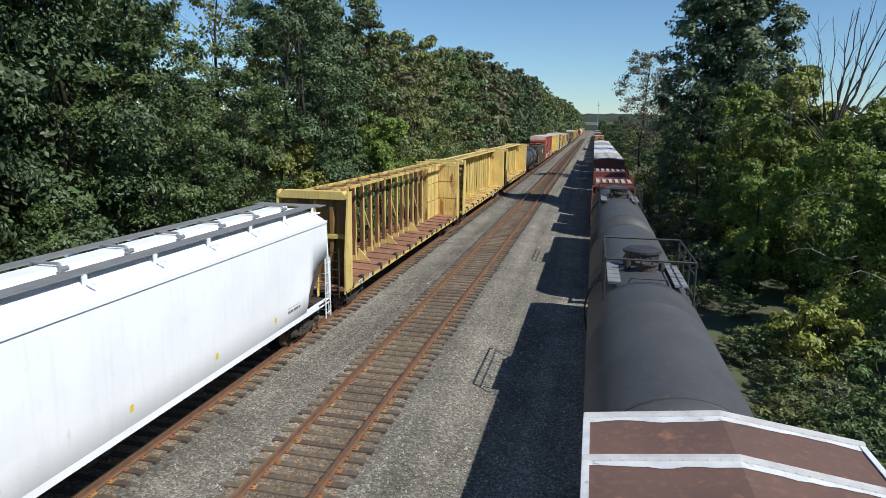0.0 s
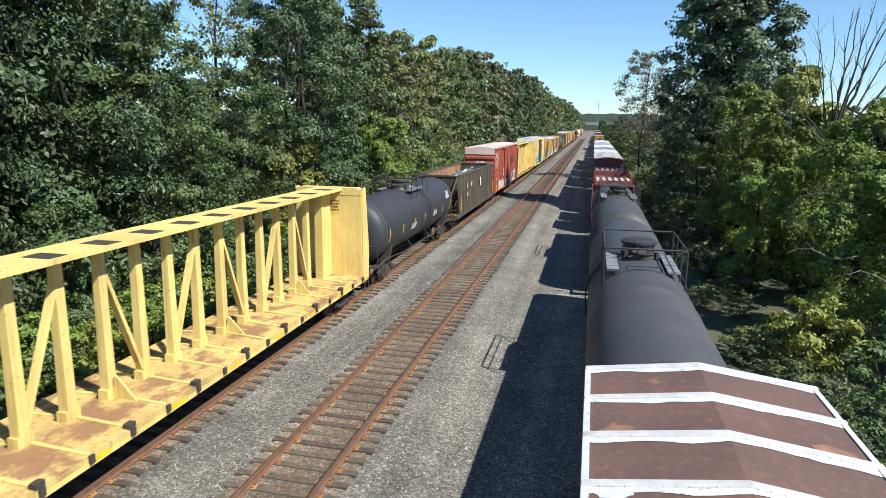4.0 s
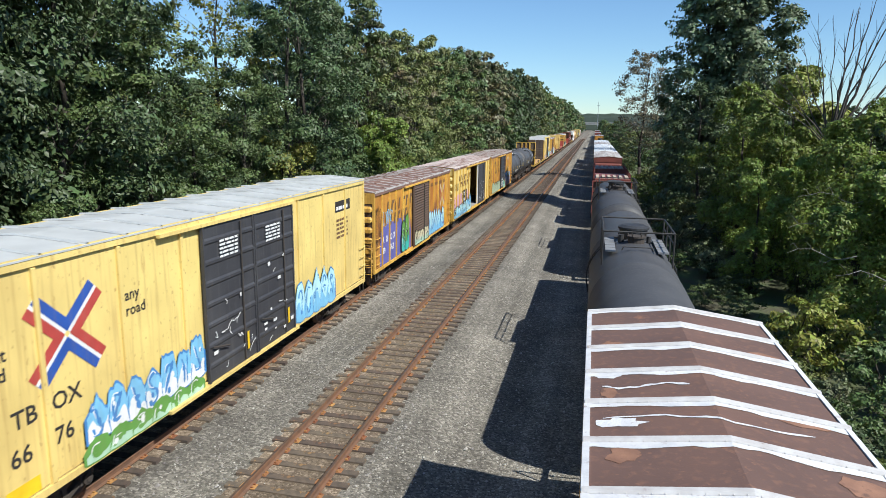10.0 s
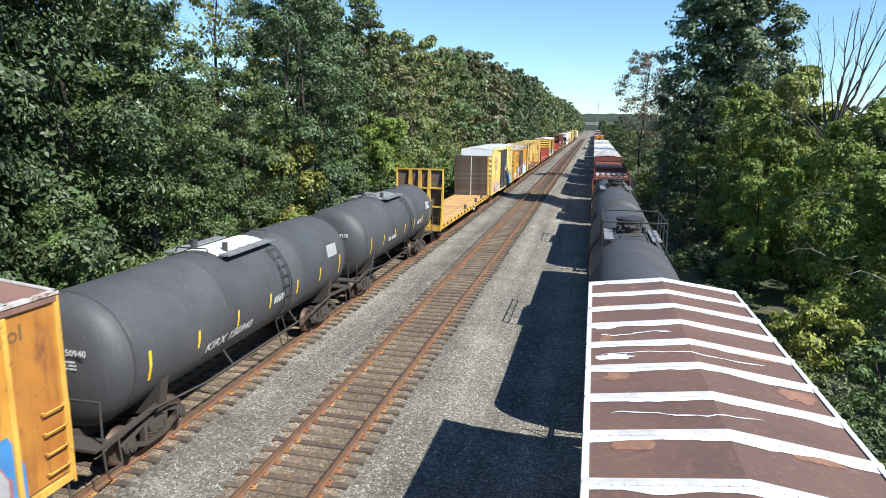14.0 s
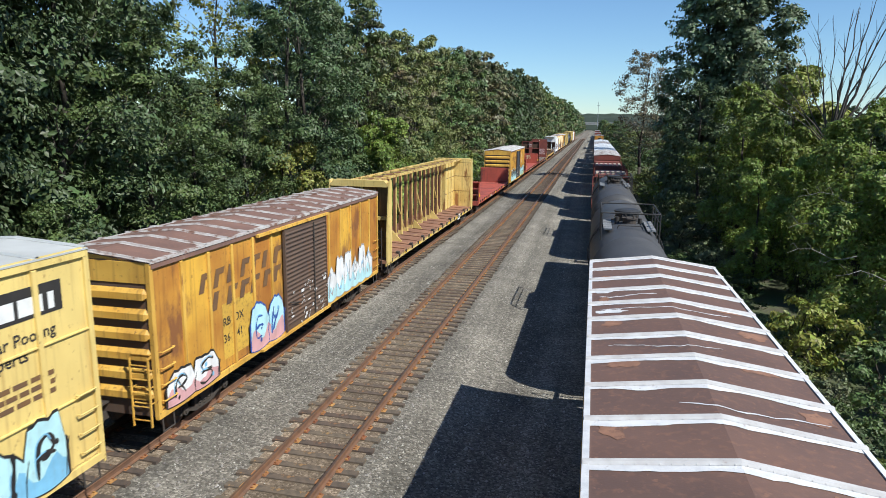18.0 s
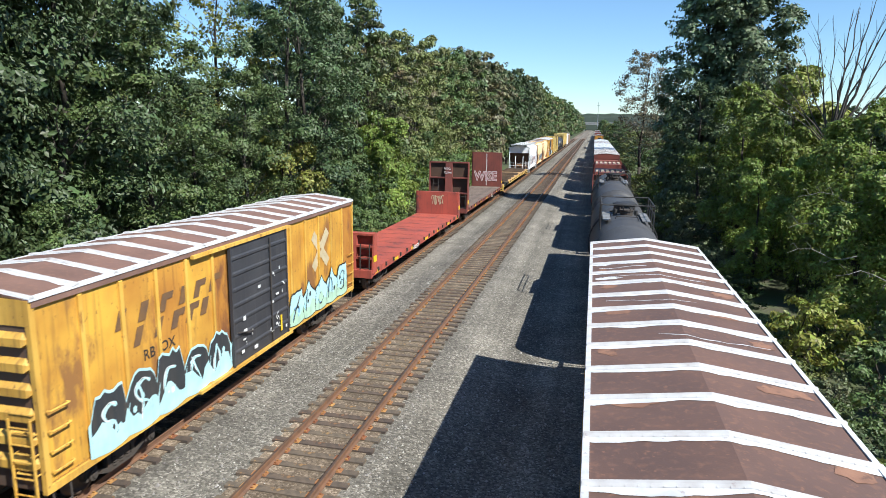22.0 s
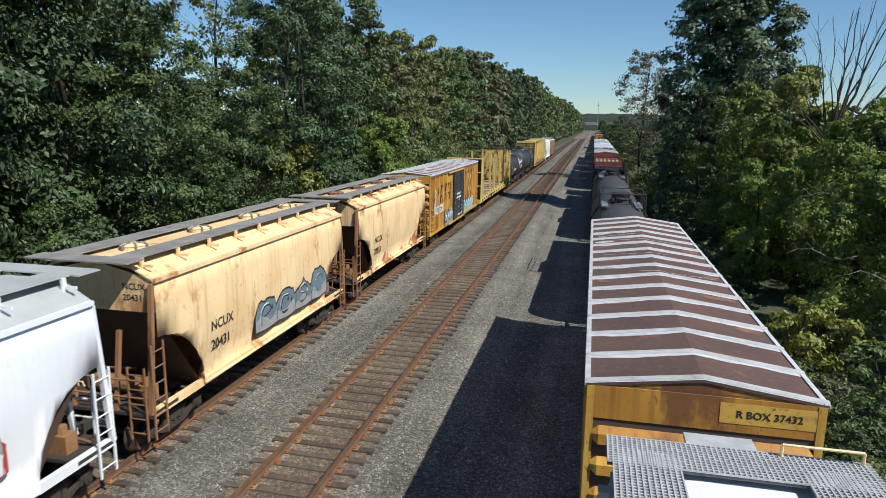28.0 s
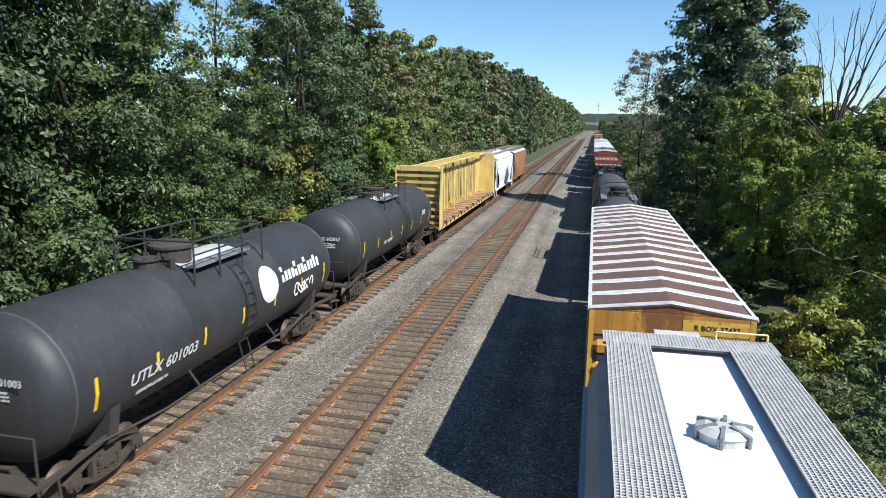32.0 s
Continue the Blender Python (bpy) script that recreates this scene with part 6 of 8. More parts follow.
        for k in range(9):
            a = radians(42 + 88 * k / 8)
            put("rung", shared("tank rung", lambda: G().tube((0, -0.22, 0), (0, 0.22, 0), 0.016, 5), P_RAILING), rails_of, pose(x * math.sin(a) * (r + 0.1), ladder_y, zc + math.cos(a) * (r + 0.1)))
        part("running_pipe", G().bent([(x * 1.25, -half + 1.2, 1.12), (x * 1.36, -half * 0.5, 0.98), (x * 1.36, half * 0.5, 0.98), (x * 1.25, half - 1.2, 1.12)], 0.03), P_UNDER, car)
        for k in (-0.3, 0.3):
            part("pipe_hanger", G().beam((x * 1.36, half * k, 0.98), (x * 1.05, half * k, 1.4), 0.05, 0.03), P_UNDER, car)
    # ends: stub sills, saddles, platforms with rails
    for s in (-1, 1):
        part("stub_sill", G().box(-0.25, s * (half - 0.2) - 1.9 * (s > 0) - 0.0, 0.7, 0.25, s * (half - 0.2) + 1.9 * (s < 0), 1.02), P_UNDER, car)
        y = s * (half - 1.75)
        g = G()
        for x in (-1, 1):
            pts = [(x * 0.2, 0.75), (x * 1.25, 0.95), (x * 1.38, 1.75), (x * 1.1, 1.55), (x * 0.6, 1.1), (x * 0.2, 1.0)]
            g.prism(pts[::x], y - 0.14, y + 0.14)
        part("saddle", g, P_UNDER, car)
        part("end_platform", G().box(-1.35, min(s * half, s * (half + 0.38)) - 0.1, 1.0, 1.35, max(s * half, s * (half + 0.38)), 1.06), P_UNDER, car)
        part("end_rail", G().bent([(-1.3, s * (half + 0.2), 1.05), (-1.3, s * (half + 0.2), 1.95), (1.3, s * (half + 0.2), 1.95), (1.3, s * (half + 0.2), 1.05)], 0.024), P_UNDER, car)
        part("sill_brace", G().beam((1.3, s * (half + 0.2), 1.0), (1.2, s * (half - 1.7), 1.1), 0.08, 0.1).beam((-1.3, s * (half + 0.2), 1.0), (-1.2, s * (half - 1.7), 1.1), 0.08, 0.1), P_UNDER, car)
        part("end_step", G().bent([(1.33, s * (half + 0.25), 1.0), (1.38, s * (half + 0.25), 0.45), (1.38, s * (half - 0.2), 0.45), (1.33, s * (half - 0.2), 1.0)], 0.022), P_UNDER, car)
    trucks(car, (-half + 1.75, half - 1.75))
    couplers(car, half + 0.35, 0.6)
    # reflective strips and lettering on the shell's right side
    tilt = radians(97)
    for i in range(7):
        y = -half + 1.15 + (2 * half - 2.3) * i / 6
        if abs(y - ladder_y) < 0.35:
            continue
        g = G()
        h = 0.46 if 0 < i < 6 else 0.7
        g.add([(math.sin(tilt + k * h / r / 2) * (r + 0.014), y + d, zc + math.cos(tilt + k * h / r / 2) * (r + 0.014)) for k in (-1, 0, 1) for d in (-0.045, 0.045)], [(0, 2, 3, 1), (2, 4, 5, 3)])
        part("reflective_strip", g, P_REFLECT, car, "yellow reflective strip")
    for text, y, z, size in letters or ():
        dz = z - zc
        lean = math.atan2(dz, math.sqrt(max(0.05, r * r - dz * dz)))
        m = Matrix.Translation((math.sqrt(r * r - dz * dz) + 0.02, y, z)) @ Matrix.Rotation(-lean, 4, "Y") @ on_side(0, 0, 0)
        if text.startswith("#"):
            bars(car, m, float(text[1:]) * 0.85, size * 0.8, 6, P_LETTER, marks_seed)
        else:
            words(car, text, size, m, P_LETTER)
    store.append((car, at))
    return car


# ---- hoppers ----
def hatch(parent, x, y, z, material, r=0.36):
    r *= 0.8
    g = G().tube((x, y, z - 0.06), (x, y, z + 0.10), r, 18).tube((x, y, z + 0.10), (x, y, z + 0.15), r * 1.06, 18, r * 0.7)
    h = part("hatch", g, material, parent, "round roof hatch")
    for k in range(6):
        a = k * math.pi / 3 + 0.3
        c, s = math.cos(a), math.sin(a)
        put("hatch_clamp", G().beam((x + c * r * 0.3, y + s * r * 0.3, z + 0.165), (x + c * r * 1.1, y + s * r * 1.1, z + 0.12), 0.045, 0.03).tube((x + c * r * 1.1, y + s * r * 1.1, z + 0.0), (x + c * r * 1.1, y + s * r * 1.1, z + 0.13), 0.025, 6).mesh("hatch_clamp", P_STEELGREY), h)
    return h


def covered_hopper(label, near, far, paintm, store, eave=4.15, crown=4.55, w=1.52, walk_w=0.42, curved=True, roofm=None, hatches=4, bays=3, hatchm=None, inset=1.25, walkm=None,
                   trough=False, name="covered_hopper", grating=False, walk_x=0.86, round_roof=False, gear=None):
    half, at = (far - near) / 2, (near + far) / 2
    car = empty(name, label, "hopper", "freight cars")
    roofm, hatchm, walkm = roofm or paintm, hatchm or paintm, walkm or P_STEELGREY
    gear = gear or paintm
    b = half - 0.35
    low = 1.05
    # body: bulged sides, drawn in to the hopper bottoms at both ends
    if curved:
        prof = [(0.9, low - 0.05), (1.3, low + 0.15), (1.46, low + 0.75), (w, low + 1.6), (w - 0.01, eave - 0.5), (w - 0.06, eave - 0.05), (w - 0.14, eave)]
    else:
        prof = [(1.36, low), (1.44, low + 0.1), (w - 0.03, low + 0.8), (w, eave - 0.6), (w - 0.02, eave)]
    side = [(x, z) for x, z in prof]
    for x in (-1, 1):
        g = G()
        fine = [inset * q for q in (0, 0.12, 0.3, 0.5, 0.68, 0.82, 0.92, 0.98, 1.0)]
        ys = [-b + q for q in fine] + [(-b + inset) * q for q in (0.6, 0.2, -0.2, -0.6)] + [b - q for q in fine[::-1]]
        cols = len(ys) - 1
        for y in ys:
            k = min(1.0, (b - abs(y)) / inset)
            for px, pz in side:
                z = pz if pz >= eave - 1.3 else max(pz, (low + (eave - 1.3 - low) * math.sqrt(max(0, 1 - k * k))))
                g.v.append((x * (px if z == pz else w - 0.02), y, z))
        m = len(side)
        g.f = [(c * m + i, c * m + i + 1, (c + 1) * m + i + 1, (c + 1) * m + i)[::x] for c in range(cols) for i in range(m - 1)]
        part("side_sheet", g, paintm, car, smooth=True)
        part("top_angle", G().box(x * (w - 0.03) - 0.05, -b, eave - 0.07, x * (w - 0.03) + 0.05, b, eave + 0.02), paintm, car)
        part("side_sill", G().box(x * 1.38 - 0.06, -half + 0.1, 0.98, x * 1.38 + 0.06, half - 0.1, 1.16), paintm, car)
    for s in (-1, 1):
        # slope sheet and end bulkhead
        gable_z = eave - (0.75 if curved else 1.25)
        g = G().add([(-w + 0.05, s * b, gable_z), (w - 0.05, s * b, gable_z), (w - 0.05, s * b, eave), (0, s * b, crown), (-w + 0.05, s * b, eave)], [(0, 1, 2, 3, 4)])
        part("end_gable", g, paintm, car)
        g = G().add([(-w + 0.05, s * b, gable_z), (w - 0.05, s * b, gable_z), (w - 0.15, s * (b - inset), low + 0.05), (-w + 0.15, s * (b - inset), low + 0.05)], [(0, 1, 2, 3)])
        # rusty sheet, painted darker still for the shade under the overhang
        part("end_slope", g, P_SLOPE, car, "dark rusty slope sheet, overhang shade in its colour")
        for x in (-1, 1):
            part("end_post", G().beam((x * (w - 0.08), s * (b + 0.02), eave - 0.1), (x * (w - 0.08), s * (half - 0.06), 1.1), 0.1, 0.1), gear, car)
            part("end_post", G().beam((x * 0.55, s * (b + 0.02), eave - 1.2), (x * 0.55, s * (half - 0.06), 1.1), 0.09, 0.09), gear, car)
        if curved and not grating:
            part("brake_reservoir", G().tube((-0.5, s * (half - 0.75), 1.45), (0.55, s * (half - 0.75), 1.45), 0.2, 12), P_INRUST, car, "rust-brown reservoir")
            part("brake_valve", G().box(0.65, s * (half - 0.7) - 0.15, 1.12, 1.05, s * (half - 0.7) + 0.15, 1.5).tube((0.85, s * (half - 0.7), 1.5), (0.85, s * (half - 0.7), 1.66), 0.1, 8), P_INRUST, car, "rusty brake valve")
            part("brake_pipe", G().bent([(-1.2, s * (half - 0.4), 1.2), (-0.6, s * (half - 0.5), 1.25), (0.2, s * (half - 0.45), 1.22), (0.8, s * (half - 0.5), 1.35), (1.25, s * (half - 0.4), 1.2)], 0.035).bent([(-0.9, s * (half - 0.9), 1.12), (-0.9, s * (half - 0.9), 1.7), (0.4, s * (half - 0.95), 1.75)], 0.03), P_RUSTPOST, car)
        part("end_deck", G().box(-1.45, min(s * half, s * (half - 1.0)), 1.05, 1.45, max(s * half, s * (half - 1.0)), 1.12), P_UNDER, car)
        ladder(car, gear, (w - 0.02, s * (half - 0.3), 0.5), (w - 0.02, s * (half - 0.3), 2.7), 0.42, 6, (0, 1, 0))
        ladder(car, gear, (w - 0.35, s * (half + 0.02), 0.5), (w - 0.35, s * (half + 0.02), 2.2), 0.42, 5, (1, 0, 0))
        part("end_rail", G().bent([(w - 0.15, s * (half + 0.02), 1.9), (-w + 0.15, s * (half + 0.02), 1.9)], 0.022).bent([(w - 0.15, s * (half + 0.02), 1.5), (-w + 0.15, s * (half + 0.02), 1.5)], 0.022), gear, car)
    # roof
    pr = [(-w + 0.04, eave), (-w * 0.62, eave + (crown - eave) * 0.78), (-0.4, crown), (0.4, crown), (w * 0.62, eave + (crown - eave) * 0.78), (w - 0.04, eave)]
    if round_roof:
        edge = [(w - 0.02, eave - 0.1), (1.44, crown - 0.5), (1.33, crown - 0.26), (1.2, crown - 0.12), (1.1, crown - 0.085)]
        for x in (-1, 1):
            strip = [(x * p, q) for p, q in edge] + [(x * (p - 0.03), q - 0.04) for p, q in edge][::-1]
            part("roof_shoulder", G().prism(strip[::x], -b - 0.03, b + 0.03), paintm, car)
        half_pr = [(1.1, crown - 0.085), (0.9, crown - 0.03), (0.4, crown)]
        pr = [(-x, z) for x, z in half_pr] + half_pr[::-1]
    part("roof", G().prism(pr + [(x, z - 0.04) for x, z in pr][::-1], -b - (0.3 if round_roof else 0.03), b + (0.3 if round_roof else 0.03)), roofm, car)
    zw, reach = crown + 0.07, max(1.28, walk_x + walk_w / 2)
    for x in (-1, 1):
        # with a grating, this is a dark sheet that paints its holes' shade
        wk = part("roof_walk", G().box(x * walk_x - walk_w / 2, -b - 0.25, zw, x * walk_x + walk_w / 2, b + 0.25, zw + 0.03), P_GRATESHADE if grating else walkm, car, "walkway along the roof")
        if grating:
            n = int(2 * b / 0.05)
            gg = G()
            for i in range(n):
                y = -b - 0.2 + (2 * b + 0.4) * i / n
                gg.box(x * walk_x - walk_w / 2, y - 0.009, zw + 0.03, x * walk_x + walk_w / 2, y + 0.009, zw + 0.045)
            for i in range(13):
                xx = x * walk_x - walk_w / 2 + walk_w * i / 12
                gg.box(xx - 0.008, -b - 0.25, zw + 0.03, xx + 0.008, b + 0.25, zw + 0.052)
            tagged(put("grating", gg.mesh("grating", P_BARS), wk), kind="stuff")
        for i in range(9):
            y = -b + 0.2 + (2 * b - 0.4) * i / 8
            part("walk_bracket", G().box(x * (walk_x + walk_w / 2) - 0.03, y - 0.04, zw - 0.32, x * (walk_x + walk_w / 2) + 0.03, y + 0.04, zw + 0.0).box(x * 1.2 - 0.16, y - 0.02, zw - 0.2, x * 1.2 + 0.16, y + 0.02, zw - 0.14), paintm, car)
    for s in (-1, 1):
        # same dark sheet in place of shaded holes under the cross grating
        cw = part("cross_walk", G().box(-reach, s * (b + 0.25) - 0.28, zw + 0.002, reach, s * (b + 0.25) + 0.28, zw + 0.034), P_GRATESHADE if grating else walkm, car)
        if grating:
            gg = G()
            for i in range(int(2 * reach / 0.0498)):
                gg.box(-reach + 0.01 + 0.0498 * i - 0.008, s * (b + 0.25) - 0.28, zw + 0.036, -reach + 0.01 + 0.0498 * i + 0.008, s * (b + 0.25) + 0.28, zw + 0.054)
            for i in range(12):
                gg.box(-reach, s * (b + 0.25) - 0.28 + 0.0509 * i - 0.008, zw + 0.036, reach, s * (b + 0.25) - 0.28 + 0.0509 * i + 0.008, zw + 0.052)
            tagged(put("grating", gg.mesh("grating", P_BARS), cw), kind="stuff")
            part("step_tread", G().box(-0.45, min(s * (b + 0.55), s * (b + 0.85)), zw - 0.02, 0.25, max(s * (b + 0.55), s * (b + 0.85)), zw + 0.03), P_BARS, car)
            part("hand_grab", G().bent([(0.45, s * (b + 0.48), zw + 0.03), (0.45, s * (b + 0.48), zw + 0.18), (1.2, s * (b + 0.48), zw + 0.18), (1.2, s * (b + 0.48), zw + 0.03)], 0.016), P_CREAM, car)
    if trough:
        part("hatch_cover", G().prism([(-0.32, crown), (0.32, crown), (0.26, crown + 0.13), (-0.26, crown + 0.13)], -b + 0.5, b - 0.5), hatchm, car, "long roof hatch cover")
        for i in range(9):
            y = -b + 1.0 + (2 * b - 2.0) * i / 8
            part("cover_latch", G().bent([(-0.42, y, crown + 0.05), (-0.3, y, crown + 0.2), (0.3, y, crown + 0.2), (0.42, y, crown + 0.05)], 0.035).tube((0.42, y - 0.1, crown + 0.1), (0.42, y + 0.1, crown + 0.1), 0.06), P_STEELGREY, car)
    else:
        for i in range(hatches):
            hatch(car, 0, -b + 2 * b * (i + 0.5) / hatches, crown, hatchm)
    for i in range(bays):
        y = -(b - inset) + 2 * (b - inset) * (i + 0.5) / bays
        k = (b - inset) / bays * 0.86
        part("outlet_hopper", G().loft([[(-1.3, y - k, 1.08), (1.3, y - k, 1.08), (1.3, y + k, 1.08), (-1.3, y + k, 1.08)], [(-0.6, y - 0.3, 0.42), (0.6, y - 0.3, 0.42), (0.6, y + 0.3, 0.42), (-0.6, y + 0.3, 0.42)]][::-1]), paintm, car)
        part("outlet_gate", G().box(-0.7, y - 0.36, 0.34, 0.7, y + 0.36, 0.44).tube((-0.9, y, 0.4), (0.95, y, 0.4), 0.045, 8), P_UNDER, car)
    part("centre_sill", G().box(-0.2, -half + 0.1, 0.7, 0.2, half - 0.1, 1.0), P_UNDER, car)
    trucks(car, (-half + 1.35, half - 1.35))
    couplers(car, half)
    store.append((car, at))
    return car


def open_hopper(store, near, far):
    """The dark steel hopper heaped with scrap."""
    half, at, w, top, low = (far - near) / 2, (near + far) / 2, 1.5, 3.82, 1.15
    car = empty("open_hopper", "grimy grey-brown open hopper car full of silvery scrap", "hopper", "freight cars")
    b = half - 0.55
    for x in (-1, 1):
        part("side_wall", G().loft([[(x * w + d, y, z) for y, z in ((-b, top), (-b, 2.9), (-b + 0.55, low), (b - 0.55, low), (b, 2.9), (b, top))] for d in (-0.03, 0.03)]), P_COALBROWN, car)
        part("side_lining", G().box(x * (w - 0.05) - 0.012, -b + 0.6, 2.3, x * (w - 0.05) + 0.012, b - 0.6, top - 0.02), P_INRUST, car, "rusted inner face")
        part("top_rail", G().box(x * w - 0.07, -b - 0.02, top, x * w + 0.09, b + 0.02, top + 0.12), P_COALBROWN, car)
        part("side_sill", G().box(x * w - 0.06, -half + 0.05, 0.9, x * w + 0.1, half - 0.05, 1.16), P_COALBROWN, car)
        for i in range(13):
            y = -b + 0.62 + (2 * b - 1.24) * i / 12
            part("side_post", G().box(x * (w + 0.03) - 0.005, y - 0.07, low, x * (w + 0.03) + x * 0.085, y + 0.07, top) if x > 0 else G().box(x * (w + 0.115), y - 0.07, low, x * (w + 0.03), y + 0.07, top), P_COALPOST, car)
    for s in (-1, 1):
        # the end leans inwards towards the floor
        part("end_panel", G().box(-w + 0.03, s * b - 0.03, 2.96, w - 0.03, s * b + 0.03, top), P_COALBROWN, car)
        g = G().loft([[(-w, s * b, 2.96), (w, s * b, 2.96), (w, s * b - s * 0.06, 2.96), (-w, s * b - s * 0.06, 2.96)], [(-w + 0.05, s * (b - 1.9), low), (w - 0.05, s * (b - 1.9), low), (w - 0.05, s * (b - 1.96), low), (-w + 0.05, s * (b - 1.96), low)]])
        part("end_slope", g, P_COALBROWN, car)
        part("end_rail", G().box(-w - 0.06, s * b - 0.08, top, w + 0.06, s * b + 0.08, top + 0.12), P_COALBROWN, car)
        for x in (-1, 1):
            part("corner_brace", G().beam((x * (w - 0.04), s * (b + 0.02), top), (x * 0.62, s * (half - 0.15), 1.15), 0.14, 0.12), P_COALPOST, car)
        part("end_deck", G().box(-1.45, min(s * half, s * (half - 2.0)), 1.06, 1.45, max(s * half, s * (half - 2.0)), 1.14), P_INRUST, car)
        part("end_sill", G().box(-1.5, s * half - 0.08, 0.85, 1.5, s * half + 0.08, 1.16), P_COALBROWN, car)
        part("brake_reservoir", G().tube((-0.55, s * (half - 1.0), 1.95), (0.55, s * (half - 1.0), 1.95), 0.2, 14), P_BATTEN, car, "dusty tan reservoir")
        part("reservoir_stand", G().box(-0.4, s * (half - 1.0) - 0.1, 1.14, -0.25, s * (half - 1.0) + 0.1, 1.8).box(0.25, s * (half - 1.0) - 0.1, 1.14, 0.4, s * (half - 1.0) + 0.1, 1.8), P_COALBROWN, car)
        part("end_handrail", G().bent([(0.8, s * (half - 0.05), 1.1), (0.8, s * (half - 0.05), 1.8), (1.4, s * (half - 0.05), 1.8), (1.4, s * (half - 0.9), 2.2), (1.4, s * (half - 0.9), 1.2)], 0.022), P_COALBROWN, car)
        part("brake_valve", G().box(-0.15, s * (half - 0.75) - 0.14, 1.14, 0.2, s * (half - 0.75) + 0.14, 1.45).tube((0.02, s * (half - 0.75), 1.45), (0.02, s * (half - 0.75), 1.6), 0.09, 8), P_UNDER, car, "dusty brake valve")
        part("brake_pipe", G().bent([(-1.2, s * (half - 0.3), 1.2), (-0.5, s * (half - 0.4), 1.22), (0.3, s * (half - 0.55), 1.3), (0.9, s * (half - 0.35), 1.2), (1.3, s * (half - 0.3), 1.16)], 0.03), P_UNDER, car)
        part("brake_post", G().box(0.52, s * (half - 0.2) - 0.09, 1.14, 0.72, s * (half - 0.2) + 0.09, 1.95), P_COALPOST, car)
        part("brake_wheel", G().bent([(0.62 + 0.24 * math.cos(q * 0.6283), s * (half - 0.05), 1.75 + 0.24 * math.sin(q * 0.6283)) for q in range(11)], 0.018, 5), P_COALPOST, car)
        part("platform_kick", G().box(-1.45, s * (half - 0.06) - 0.03, 1.16, 0.4, s * (half - 0.06) + 0.03, 1.3), P_COALPOST, car)
        ladder(car, P_COALBROWN, (1.25, s * (half + 0.03), 0.5), (1.25, s * (half + 0.03), 1.7), 0.42, 4, (1, 0, 0))
    part("floor_sheet", G().box(-w, -b + 1.9, low - 0.1, w, b - 1.9, low), P_COALBROWN, car)
    part("centre_sill", G().box(-0.2, -half + 0.1, 0.7, 0.2, half - 0.1, 1.0), P_UNDER, car)
    for i in range(4):
        y = -3.6 + 2.4 * i
        part("outlet_hopper", G().loft([[(-0.6, y - 0.4, 0.4), (0.6, y - 0.4, 0.4), (0.6, y + 0.4, 0.4), (-0.6, y + 0.4, 0.4)], [(-1.35, y - 1.15, 1.1), (1.35, y - 1.15, 1.1), (1.35, y + 1.15, 1.1), (-1.35, y + 1.15, 1.1)]]), P_COALBROWN, car)
    rng = random.Random(4)
    g = G()
    for _ in range(900):
        y = rng.uniform(-b + 1.6, b - 0.6)
        x = rng.uniform(-1.35, 1.35)
        pile = 2.75 + 0.75 * (1 - abs(x) / 1.8) * (0.6 + 0.4 * math.sin(y * 1.3 + 2)) - (0.5 if y < -b + 3 else 0)
        l = rng.uniform(0.15, 0.6)
        d = Vector((rng.uniform(-1, 1), rng.uniform(-1, 1), rng.uniform(-0.4, 0.4))).normalized() * l / 2
        c = Vector((x, y, pile + rng.uniform(-0.12, 0.16)))
        g.beam(c - d, c + d, rng.uniform(0.05, 0.22), rng.uniform(0.01, 0.08), (rng.uniform(-1, 1), rng.uniform(-1, 1), 1))
    g.prism([(-1.4, 2.4), (1.4, 2.4), (0.9, 2.85), (-0.9, 2.85)], -b + 2.2, b - 1.2)
    tagged(part("scrap_load", g, P_SCRAP, car, "heap of silvery shredded scrap metal"), kind="stuff")
    part("placard", G().box(w + 0.116, 0.6, 2.5, w + 0.12, 1.1, 3.2), P_LETTER, car, "white placard")
    words(car, "EA", 0.42, on_side(w + 0.122, -5.15, 2.85), P_LETTER)
    words(car, "MX", 0.42, on_side(w + 0.122, -3.55, 2.85), P_LETTER)
    words(car, "408", 0.42, on_side(w + 0.122, -5.15, 2.2), P_LETTER)
    words(car, "EAMX 408", 0.27, on_end(-0.95, -b - 0.036, 3.3), P_LETTER)
    put("reflector", G().box(0, -0.06, -0.5, 0.004, 0.06, 0.5).mesh("reflector", P_REFLECT), car, pose(w + 0.12, -b + 0.9, 1.85))
    put("reflector", G().box(0, -0.06, -0.5, 0.004, 0.06, 0.5).mesh("reflector", P_REFLECT), car, pose(w + 0.12, b - 0.4, 1.85))
    trucks(car, (-half + 1.6, half - 1.6))
    couplers(car, half)
    store.append((car, at))
    return car


